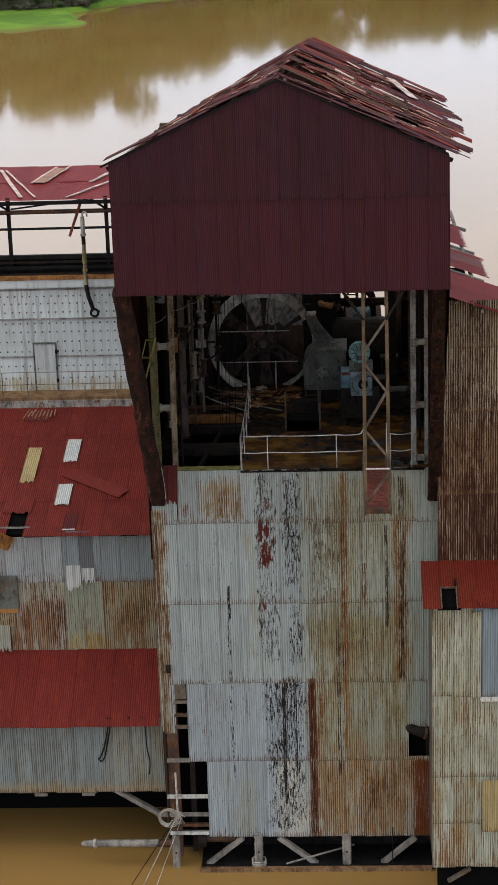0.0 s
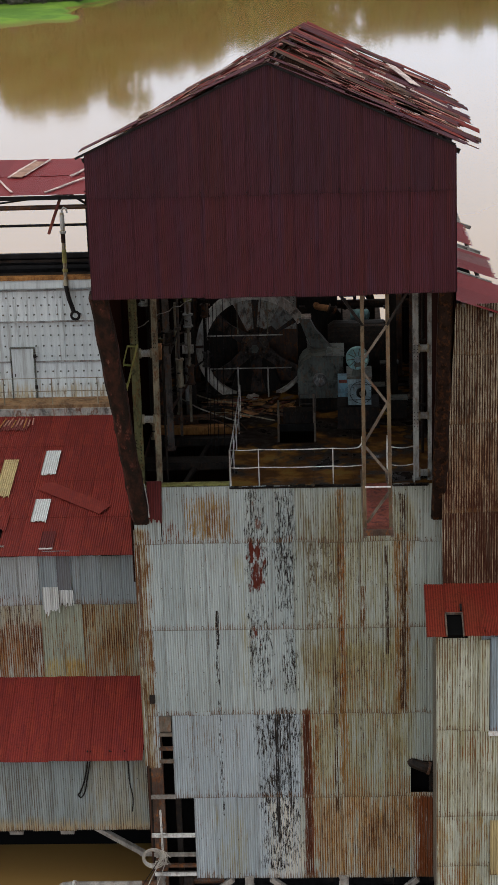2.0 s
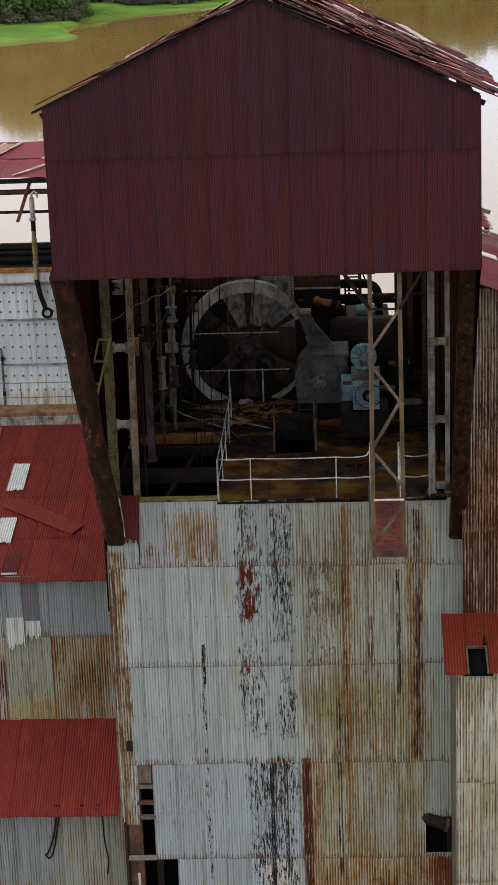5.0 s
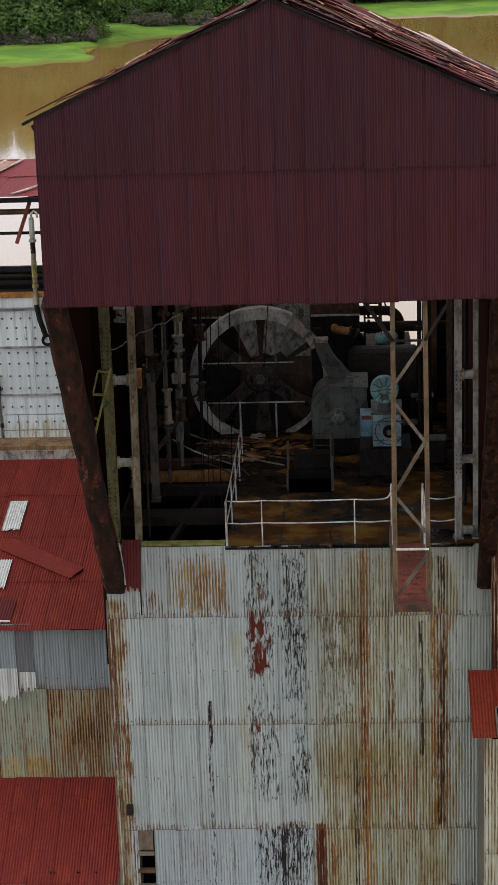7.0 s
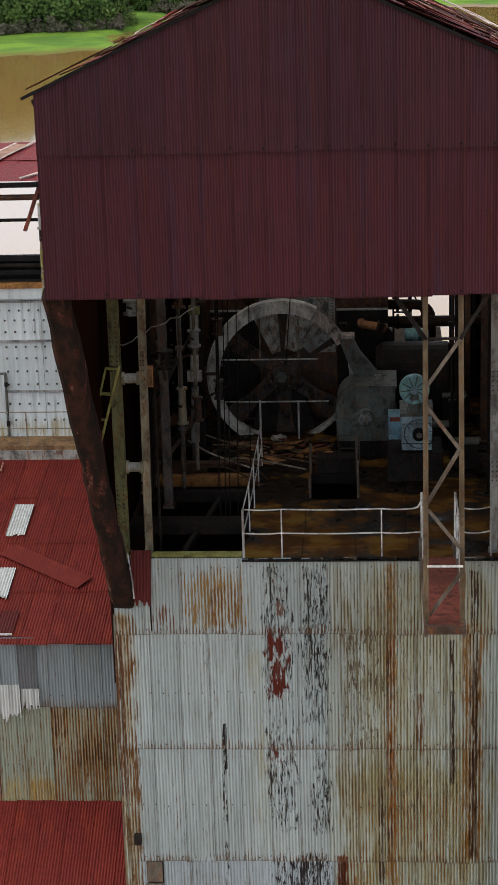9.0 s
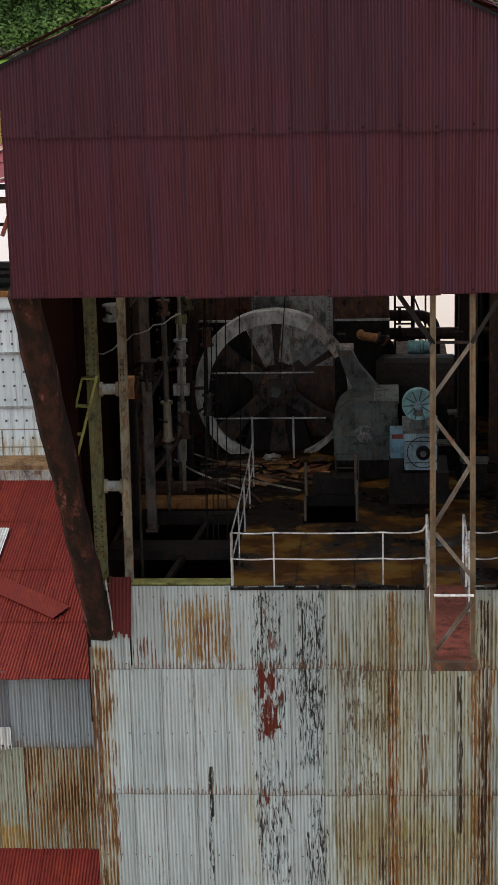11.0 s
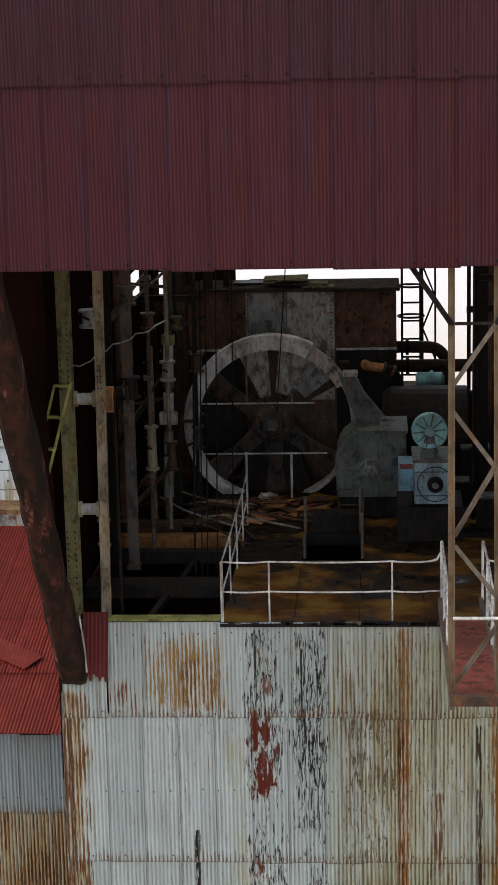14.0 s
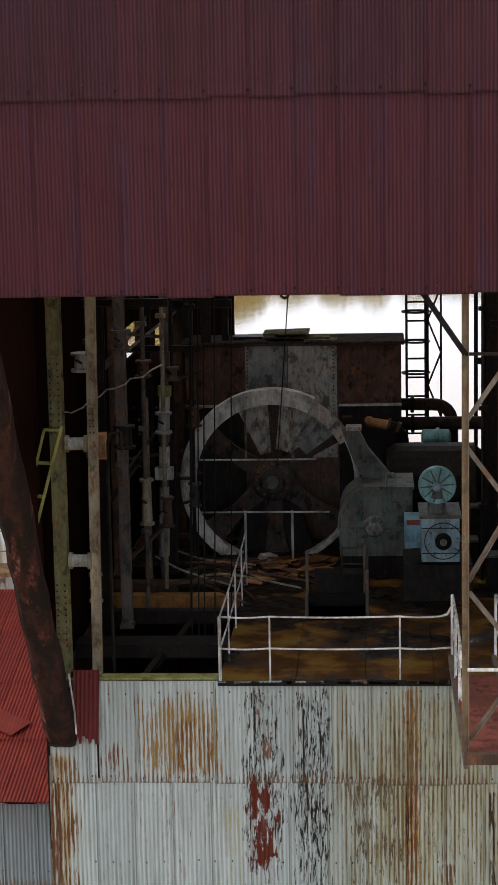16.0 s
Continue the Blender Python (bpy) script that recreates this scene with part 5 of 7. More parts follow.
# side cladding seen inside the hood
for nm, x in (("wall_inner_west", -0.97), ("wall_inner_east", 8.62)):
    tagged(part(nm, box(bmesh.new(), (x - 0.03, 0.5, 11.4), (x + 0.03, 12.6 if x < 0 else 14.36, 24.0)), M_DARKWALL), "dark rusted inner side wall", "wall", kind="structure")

# beams across the open pit
for y, w, mat, lab in ((0.35, 0.22, M_GREENCOL, "mossy edge beam along the open pit"), (2.75, 0.55, M_DARK, "wide dark iron beam across the pit"), (5.1, 0.2, M_DARK, "dark iron beam across the pit"),
                       (6.4, 0.24, M_OCHRE, "rusty ochre beam across the pit"), (7.6, 0.2, M_IRON, "rusty beam across the pit")):
    g = thing("pit_beam", (0.7, y, 14.4), lab, "beam", "pit beams")
    part("beam", box(bmesh.new(), (-0.75, y - w / 2, 14.42), (2.13, y + w / 2, 14.66)), mat, g)
    part("flange", box(bmesh.new(), (-0.75, y - w / 2 - 0.05, 14.66), (2.13, y + w / 2 + 0.05, 14.69)), M_MOSSY if y < 1 else mat, g)
for x, y0, y1 in ((0.55, 0.5, 2.4), (0.9, 3.1, 5.0)):
    g = thing("pit_strut", (x, y0, 14.3), "slanting dark strut in the pit", "strut", "pit struts")
    part("strut", bar(bmesh.new(), (x - 0.2, y0, 14.0), (x + 0.35, y1, 14.5), 0.12), M_DARK, g)
edge = thing("deck_edge", (4.2, 0.05, 14.6), "black greasy kerb along the deck's front edge", "kerb")
part("kerb", box(bmesh.new(), (2.15, -0.05, 14.62), (8.2, 0.10, 14.665)), M_CABLE, edge)
rk = random.Random(11)
for i in range(46):
    x = rk.uniform(2.2, 8.0)
    part("grease_lump", box(bmesh.new(), (x, -0.06, 14.66), (x + rk.uniform(0.05, 0.3), 0.02 + rk.uniform(0, 0.06), 14.67 + rk.uniform(0.01, 0.045))), rk.choice((M_CABLE, M_DARK, M_SPOKE, M_CABLE)), edge)

# hanging wire ropes
for x, y, z0 in ((1.42, 3.0, 14.72), (1.55, 3.0, 14.72), (1.66, 3.0, 14.72), (1.86, 3.0, 14.72), (2.02, 5.1, 14.72), (1.2, 5.1, 14.72)):
    w = thing("wire_rope", (x, y, z0), "black wire rope hanging down into the pit", "wire rope", "wire ropes")
    part("rope", tube(bmesh.new(), (x, y, z0), (x + 0.2, y, 25.3), 0.014, seg=6), M_CABLE, w)
lift = thing("hoist_hook", (3.38, 1.0, 21.0), "black hook on a thin wire rope", "hook")
part("wire", tube(bmesh.new(), (3.38, 1, 21.5), (3.40, 1, 25.3), 0.015, seg=6), M_CABLE, lift)
part("hook", pipe(bmesh.new(), [(3.38 + 0.07 * math.sin(a), 1, 21.36 + 0.07 * math.cos(a)) for a in (0, 0.6, 1.2, 1.9, 2.5, 3.2, 3.9, 4.5)], 0.025, 7), M_CABLE, lift)
stay = thing("wire_stay", (3.45, 1.0, 18), "thin slanting wire stay", "wire rope")
part("wire", tube(bmesh.new(), (3.75, 1.0, 25.3), (2.75, 9.9, 16.9), 0.012, seg=6), M_CABLE, stay)

# ---- rails ----
def railing(points, name, label, top=1.17, mid=0.6, posts=None, sag=0.0, mat=M_WHITE):
    g = thing(name, points[0], label, "railing")
    pts = [Vector(p) for p in points]
    for k, p in enumerate(posts or pts):
        part("post", tube(bmesh.new(), p, Vector(p) + Vector((0, 0, top)), 0.017, seg=8), mat, g)
    for h in (top, mid):
        line = []
        for a, b in zip(pts, pts[1:]):
            for i in range(6):
                k = i / 6
                line.append(a.lerp(b, k) + Vector((0, 0, h - sag * math.sin(math.pi * k))))
        line.append(pts[-1] + Vector((0, 0, h)))
        part("rail", pipe(bmesh.new(), line, 0.017, 7), mat, g)
    return g


front = railing([(2.17, 0.16, DECK), (3.06, 0.16, DECK), (5.33, 0.16, DECK), (6.05, 0.16, DECK)], "front_railing", "white painted pipe railing, rust-spotted and sagging", sag=0.02, posts=[(2.17, 0.16, DECK), (3.06, 0.16, DECK), (5.33, 0.16, DECK)])
part("rail", pipe(bmesh.new(), [(6.05, 0.16, 15.81), (6.15, 0.15, 15.85), (6.22, 0.12, 15.98)], 0.022, 7), M_WHITE, front)
part("rail", pipe(bmesh.new(), [(6.05, 0.16, 15.24), (6.22, 0.12, 15.26)], 0.02, 7), M_WHITE, front)
railing([(2.19, 0.2, DECK), (2.2, 2.0, DECK), (2.2, 3.8, DECK), (2.2, 5.6, DECK), (2.18, 7.4, DECK)], "pit_railing", "white pipe railing along the open pit")
railing([(7.1, 0.2, DECK), (7.8, 0.25, DECK)], "side_railing", "bent white pipe railing beside a column", sag=0.05)
# gangway out to the lattice mast
gang = thing("gangway", (6.57, -2.7, 15.1), "narrow gangway with a dull red plate floor", "gangway")
part("floor_plate", box(bmesh.new(), (6.22, -5.5, 15.13), (6.93, -1.4, 15.2)), M_REDPLATE, gang, "dull red plate")
part("floor_plate", box(bmesh.new(), (6.22, -1.4, 14.9), (6.93, 0.1, 14.97)), M_DECK, gang, "oily brown plate")
for x in (6.2, 6.95):
    part("side_beam", box(bmesh.new(), (x - 0.04, -5.56, 15.02), (x + 0.04, 0.1, 15.14)), M_TRUSS, gang)
    part("handrail", pipe(bmesh.new(), [(x + 0.04, 0.1, 16.2), (x + 0.04, -1.5, 16.22), (x + 0.02, -3.3, 16.2), (x, -4.1, 16.12)], 0.022, 7), M_WHITE, gang, "white handrail")
    part("handrail", pipe(bmesh.new(), [(x + 0.04, 0.1, 15.66), (x + 0.02, -3.3, 15.66), (x, -4.1, 15.6)], 0.019, 7), M_WHITE, gang, "white handrail")
    for y in (0.1, -1.3, -2.7, -4.1):
        part("rail_post", bar(bmesh.new(), (x + 0.03, y, 14.95), (x + 0.03, y, 16.2 if y > -4 else 16.05), 0.045), M_WHITE, gang, "white rail post")
part("end_beam", box(bmesh.new(), (6.16, -5.62, 15.1), (6.98, -5.5, 15.26)), M_IRON, gang, "rusted end beam")

# lattice mast hanging from the hood
mast = thing("lattice_mast", (6.55, -5.5, 15.2), "brown angle-iron lattice mast below the hood", "lattice mast")
for x0, x1 in ((6.20, 6.20), (6.92, 6.85)):
    part("chord", angle(bmesh.new(), (x0, -5.28, 15.2), (x1, -5.28, 25.3), 0.10), M_CHORD, mast)
for a, b in (((6.22, 20.06), (6.86, 20.99)), ((6.22, 19.67), (6.86, 18.8)), ((6.86, 18.8), (6.24, 17.72)), ((6.25, 17.57), (6.92, 16.72)), ((6.92, 16.3), (6.26, 15.35)), ((6.2, 22.6), (6.85, 23.6))):
    part("diagonal", angle(bmesh.new(), (a[0], -5.25, a[1]), (b[0], -5.25, b[1]), 0.07, 0.01), M_TRUSS, mast)
part("brace", angle(bmesh.new(), (6.2, -5.3, 21.0), (5.45, -5.3, 22.1), 0.08), M_DARK, mast, "dark angle brace")
part("brace", angle(bmesh.new(), (6.86, -5.3, 21.0), (7.47, -5.3, 22.0), 0.07), M_DARK, mast, "dark angle brace")
part("strut", bar(bmesh.new(), (6.2, -5.26, 21.0), (6.9, -5.26, 21.0), 0.045), M_DARK, mast)
part("safety_bar", tube(bmesh.new(), (6.22, -5.44, 16.46), (6.92, -5.44, 16.46), 0.028, seg=8), M_WHITE, mast, "white safety bar")

# ---- great gear wheel ----
C = Vector((2.60, 10.5, 16.35))
wheel = thing("bull_gear", (2.57, 10.7, 14.4), "huge spoked gear wheel with a pale cast rim", "gear wheel")
toY = Matrix.Translation(C) @ pose(0, 0, 0, 90, 0, 0)
part("rim", turned(bmesh.new(), [(1.86, -0.28), (1.98, -0.28), (1.98, 0.02), (1.94, 0.04), (1.86, 0.04)], toY, 72, True), M_WHEEL, wheel, "pale grey rim", smooth=False)


def arc_plate(bm, r0, r1, a0, a1, y0, y1, steps):
    rows = []
    for i in range(steps + 1):
        a = radians(a0 + (a1 - a0) * i / steps)
        c, s = math.cos(a), math.sin(a)
        rows.append([bm.verts.new((C.x + r * c, y, C.z + r * s)) for r, y in ((r0, y0), (r1, y0), (r1, y1), (r0, y1))])
    for p, q in zip(rows, rows[1:]):
        for k in range(4):
            bm.faces.new((p[k], q[k], q[(k + 1) % 4], p[(k + 1) % 4]))
    bm.faces.new(rows[0])
    bm.faces.new(rows[-1][::-1])
    return bm


for a0, a1, lab, mat in ((118, 180, "", M_RIM), (62, 117, "", M_RIM), (28, 61, "rust-stained rim cover", M_STAINRIM), (181, 244, "", M_RIM)):
    part("rim_cover", arc_plate(bmesh.new(), 1.74 if a0 < 181 else 1.84, 2.05, a0, a1, 10.40, 10.52, 14), mat, wheel, lab)
part("rim_lip", arc_plate(bmesh.new(), 2.03, 2.10, 62, 244, 10.36, 10.75, 40), M_RIM, wheel)
for a0, a1, r0 in ((93, 116, 0.62), (60, 84, 0.70), (36, 58, 0.95)):
    part("web_plate", arc_plate(bmesh.new(), r0, 1.75, a0, a1, 10.60, 10.64, 6), M_FLATPALE if a0 > 40 else M_CASEPLATE, wheel, "grey stained web plate with rust spots")
for turn_ in (38, 90, 147, 222, 272, 324):
    a = radians(turn_)
    bm = bmesh.new()
    m = Matrix.Translation(C) @ Matrix.Rotation(-a, 4, "Y")
    pts = [(0.34, -0.22), (1.1, -0.17), (1.88, -0.30), (1.88, 0.30), (1.1, 0.17), (0.34, 0.22)]
    f0 = [bm.verts.new(m @ Vector((x, 0.16, z))) for x, z in pts]
    f1 = [bm.verts.new(m @ Vector((x, 0.30, z))) for x, z in pts]
    bm.faces.new(f0)
    bm.faces.new(f1[::-1])
    for k in range(6):
        bm.faces.new((f0[k], f1[k], f1[(k + 1) % 6], f0[(k + 1) % 6]))
    part("spoke", bm, M_SPOKEDARK, wheel)
hub = part("hub", turned(bmesh.new(), [(0.50, -0.25), (0.50, -0.02), (0.42, 0.06), (0.30, 0.10), (0.30, 0.26), (0.24, 0.30)], toY, 36), M_SPOKEDARK, wheel)
part("hub_nut", turned(bmesh.new(), [(0.15, 0.30), (0.15, 0.40)], toY, 6), M_GEARBOX, hub)
for i in range(12):
    a = math.tau * i / 12
    p = C + Vector((0.37 * math.cos(a), -0.08, 0.37 * math.sin(a)))
    part("bolt", tube(bmesh.new(), p, p - Vector((0, 0.05, 0)), 0.03, seg=6), M_SPOKE, hub)
for z in (18.62,):
    part("rim_bracket", box(bmesh.new(), (0.46, 10.34, 16.38), (0.78, 10.56, 16.46)), M_IRON, wheel)
part("rim_bracket", box(bmesh.new(), (4.2, 10.3, 17.72), (4.42, 10.6, 17.8)), M_DARK, wheel)
ped = thing("wheel_pedestal", (2.57, 10.9, DECK), "dark cast bearing pedestal behind the wheel", "pedestal")
bm = bmesh.new()
v = [bm.verts.new((C.x + x, y, z)) for y in (10.85, 11.4) for x, z in ((-0.9, DECK), (0.9, DECK), (0.35, 16.5), (-0.35, 16.5))]
for f in ((0, 1, 2, 3), (7, 6, 5, 4), (0, 4, 5, 1), (1, 5, 6, 2), (2, 6, 7, 3), (3, 7, 4, 0)):
    bm.faces.new([v[i] for i in f])
part("body", bm, M_DARK, ped)
part("shaft", tube(bmesh.new(), (2.60, 10.4, 16.35), (2.60, 11.7, 16.35), 0.2, seg=20), M_SPOKE, ped)
guard = thing("wheel_guard", (2.5, 9.9, DECK), "rusty pipe guard rails before the gear wheel", "guard rail")
for z, x0, x1 in ((16.92, 0.78, 3.62), (15.72, 0.80, 3.9)):
    part("rail", bar(bmesh.new(), (x0, 9.9, z), (x1, 9.9, z), 0.05, 0.03), M_WHEEL, guard)
for x in (2.0, 3.06):
    part("upright", bar(bmesh.new(), (x, 9.92, DECK), (x, 9.92, 15.75), 0.05, 0.03), M_WHEEL, guard)
for x, z1 in ((2.02, 18.0), (3.08, 18.0)):
    part("chain", tube(bmesh.new(), (x, 10.2, 16.9), (x, 10.2, z1), 0.022, seg=6), M_TANCOL, guard)

# drive casing behind the wheel
case = thing("drive_casing", (3.0, 12.2, DECK), "large rusted plate casing with a pale riveted front plate", "casing")
part("body", box(bmesh.new(), (0.5, 12.06, DECK), (5.56, 13.7, 19.30)), M_IRON, case)
for x0, x1, z0, z1, mat in ((0.52, 1.9, 17.86, 19.25, M_RUSTPANEL), (1.92, 2.9, 17.2, 19.24, M_CASEPLATE), (2.92, 4.06, 16.6, 19.24, M_FLATPALE), (4.10, 5.54, 17.9, 19.25, M_RUSTPANEL), (4.10, 5.54, 15.2, 17.82, M_DARK), (0.52, 1.9, 14.7, 17.8, M_DARK)):
    part("plate", box(bmesh.new(), (x0, 12.0, z0), (x1, 12.06, z1)), mat, case)
bm = bmesh.new()
for i in range(22):
    for x in (1.97, 3.98):
        tube(bm, (x, 11.975, 17.3 + 0.09 * i), (x, 12.0, 17.3 + 0.09 * i), 0.018, seg=6)
tagged(part("rivet_row", bm, M_DARK, case), kind="stuff")
for x0, x1 in ((0.5, 1.9), (4.1, 5.56)):
    part("ledge", box(bmesh.new(), (x0, 11.94, 17.82), (x1, 12.0, 17.87)), M_WHEEL, case)
for x0, x1, dz in ((0.42, 1.9, 0.0), (1.92, 3.3, 0.02), (3.32, 5.6, 0.0)):
    part("lid", box(bmesh.new(), (x0, 11.93, 19.29 + dz), (x1, 13.8, 19.335 + dz)), M_LID, case, "grimy lid plate")
part("lid_edge", tube(bmesh.new(), (5.6, 11.93, 19.29), (5.6, 13.8, 19.29), 0.05, seg=8), M_LID, case)
for x0, y0, x1, y1, z, t, mat in ((2.35, 11.95, 3.42, 12.9, 19.40, -2.2, M_BOARD), (2.62, 12.1, 3.9, 12.7, 19.46, 1.2, M_BOARD), (3.3, 11.9, 4.08, 12.5, 19.43, 1.5, M_BOARD), (1.6, 12.6, 2.3, 13.2, 19.36, 0, M_DARK)):
    part("loose_board", box(bmesh.new(), (x0, y0, 0), (x1, y1, 0.045), Matrix.Translation((0, 0, z - 0.02 * t)) @ pose(0, 0, 0, 0, t * 0.6, 0)), mat, case, "loose mossy board")
part("top_post", box(bmesh.new(), (0.45, 12.2, 19.44), (0.62, 12.5, 25.0)), M_DARK, case)

# gear case and gearbox
gb = thing("gearbox", (4.9, 8.3, DECK), "grey-green cast gearbox with a round cover", "gearbox")


def prism(bm, pts, y0, y1):
    a = [bm.verts.new((x, y0, z)) for x, z in pts]
    b = [bm.verts.new((x, y1, z)) for x, z in pts]
    bm.faces.new(a)
    bm.faces.new(b[::-1])
    for k in range(len(pts)):
        bm.faces.new((a[k], b[k], b[(k + 1) % len(pts)], a[(k + 1) % len(pts)]))
    bmesh.ops.recalc_face_normals(bm, faces=bm.faces[:])
    return bm


body = part("body", prism(bmesh.new(), ((4.17, 15.12), (5.72, 15.12), (5.72, 16.58), (4.80, 16.6), (4.62, 16.57), (4.45, 16.5), (4.31, 16.39), (4.21, 16.24), (4.15, 16.05), (4.15, 15.3)), 8.0, 9.6), M_GEARBOX, gb)
part("lid_flange", box(bmesh.new(), (4.62, 7.94, 16.58), (5.76, 9.66, 16.64)), M_GEARBOX, gb)
part("joint_flange", box(bmesh.new(), (4.11, 7.93, 15.70), (5.76, 9.65, 15.76)), M_GEARBOX, gb)
for x in (4.5, 4.72, 5.15):
    part("rib", box(bmesh.new(), (x, 7.9, 15.14), (x + 0.05, 8.0, 15.68)), M_GEARBOX, body)
turnF = lambda x, y, z: Matrix.Translation((x, y, z)) @ pose(0, 0, 0, 90, 0, 0)
part("round_cover", turned(bmesh.new(), [(0.24, -0.05), (0.24, 0.06), (0.19, 0.12)], turnF(4.91, 8.0, 15.78), 28), M_CASEPLATE, gb)
part("handle", pipe(bmesh.new(), [(5.16, 8.0, 16.62), (5.16, 8.0, 16.88), (5.2, 8.0, 16.93), (5.32, 8.0, 16.93), (5.36, 8.0, 16.88), (5.36, 8.0, 16.62)], 0.022, 6), M_GREYCOL, gb)
part("plinth", box(bmesh.new(), (4.25, 8.1, DECK), (5.62, 9.5, 15.12)), M_DARK, gb)
arm = thing("gear_case_arm", (4.9, 9.2, 16.62), "slanting grey plate arm between wheel and gearbox", "gear case")
part("arm", prism(bmesh.new(), ((4.20, 17.74), (4.57, 17.72), (4.78, 17.3), (5.32, 16.64), (4.66, 16.62), (4.45, 17.05)), 9.0, 9.35), M_GEARBOX, arm)
part("clamp", box(bmesh.new(), (4.3, 8.95, 17.70), (4.64, 9.4, 17.78)), M_STAINRIM, arm)

# motor with fan
motor = thing("drive_motor", (6.2, 6.5, DECK), "pale blue motor with a round flanged face on a plinth", "motor")
mb = part("housing", box(bmesh.new(), (5.86, 5.98, 15.45), (6.63, 7.3, 16.35)), M_PALEBLUE, motor)
part("top_plate", box(bmesh.new(), (5.82, 5.94, 16.35), (6.67, 7.34, 16.42)), M_GEARBOX, motor)
part("flange_ring", turned(bmesh.new(), [(0.385, 0.0), (0.385, 0.015), (0.368, 0.015), (0.368, 0.0)], turnF(6.30, 5.98, 15.88), 36, True), M_CABLE, mb)
part("bearing", turned(bmesh.new(), [(0.17, 0.0), (0.17, 0.09), (0.10, 0.11)], turnF(6.30, 5.98, 15.88), 24), M_CABLE, mb)
part("shaft_end", turned(bmesh.new(), [(0.07, 0.1), (0.07, 0.16)], turnF(6.30, 5.98, 15.88), 16), M_GREYCOL, mb)
for i in range(8):
    a = math.tau * i / 8 + 0.2
    p = Vector((6.30, 5.972, 15.88)) + Vector((math.cos(a), 0, math.sin(a))) * 0.27
    part("slot", bar(bmesh.new(), p, p + Vector((math.cos(a), 0, math.sin(a))) * (0.09 if i % 2 else 0.05), 0.016, 0.012), M_CABLE, mb)
for z in (15.62, 16.14):
    part("seam", box(bmesh.new(), (5.87, 5.965, z), (6.62, 5.98, z + 0.015)), M_CABLE, mb)
part("side_box", box(bmesh.new(), (5.52, 6.05, 15.72), (5.85, 6.8, 16.32)), M_BLUEBOX, motor, "faded blue terminal box")
part("warning_plate", box(bmesh.new(), (5.56, 6.03, 16.2), (5.83, 6.05, 16.31)), M_REDPLATE, motor, "small red plate")
part("plinth", box(bmesh.new(), (5.5, 5.9, DECK), (6.9, 7.4, 15.40)), M_DARK, motor)
fan = thing("cooling_fan", (6.19, 6.2, 16.42), "teal ribbed fan disc on a small pedestal", "fan")
disc = part("disc", turned(bmesh.new(), [(0.385, -0.16), (0.385, 0.03), (0.36, 0.05), (0.12, 0.02)], turnF(6.19, 6.2, 16.99), 36), M_TEAL, fan)
part("hub", turned(bmesh.new(), [(0.10, 0.0), (0.10, 0.10), (0.05, 0.13)], turnF(6.19, 6.2, 16.97), 18), M_PALEBLUE, fan)
for i in range(10):
    a = math.tau * i / 10 + 0.1
    d = Vector((math.cos(a), 0, math.sin(a)))
    o = Vector((6.19, 6.155, 16.99))
    part("rib", bar(bmesh.new(), o + d * 0.1, o + d * 0.35, 0.010, 0.03), M_GEARBOX, disc)
part("pedestal", prism(bmesh.new(), ((5.98, 16.42), (6.4, 16.42), (6.28, 16.9), (6.1, 16.9)), 6.16, 6.4), M_GEARBOX, fan)

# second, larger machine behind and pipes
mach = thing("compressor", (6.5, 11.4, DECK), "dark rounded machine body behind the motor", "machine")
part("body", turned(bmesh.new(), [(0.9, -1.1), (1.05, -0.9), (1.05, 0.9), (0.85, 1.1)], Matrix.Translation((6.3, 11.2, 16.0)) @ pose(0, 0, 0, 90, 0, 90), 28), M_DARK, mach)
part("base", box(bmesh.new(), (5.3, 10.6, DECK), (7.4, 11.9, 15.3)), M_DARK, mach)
part("valve", turned(bmesh.new(), [(0.12, -0.34), (0.2, -0.3), (0.2, 0.0), (0.24, 0.02), (0.24, 0.08), (0.2, 0.1), (0.2, 0.3), (0.1, 0.36)], Matrix.Translation((6.36, 12.2, 17.02)) @ pose(0, 0, 0, 0, 90, 0), 20), M_TEAL, mach, "teal valve body")
part("valve_neck", tube(bmesh.new(), (6.36, 12.2, 15.3), (6.36, 12.2, 16.9), 0.1), M_GEARBOX, mach)
elb = thing("orange_elbow", (4.9, 11.9, 17.3), "rust-orange flanged pipe elbow on the casing", "pipe")
part("pipe", pipe(bmesh.new(), bend([(4.80, 12.0, 17.46), (4.83, 11.76, 17.46), (5.0, 11.7, 17.44), (5.25, 11.7, 17.40)]), 0.12, 12), M_ORANGE, elb)
for p, q in (((5.22, 11.7, 17.42), (5.28, 11.7, 17.4)), ((5.42, 11.7, 17.35), (5.48, 11.71, 17.32))):
    part("flange", tube(bmesh.new(), p, q, 0.16, seg=14), M_IRON, elb)
part("tail_pipe", pipe(bmesh.new(), bend([(5.25, 11.7, 17.40), (5.45, 11.71, 17.33), (5.6, 11.75, 17.1), (5.62, 11.8, 16.7)]), 0.11, 12), M_DARK, elb)
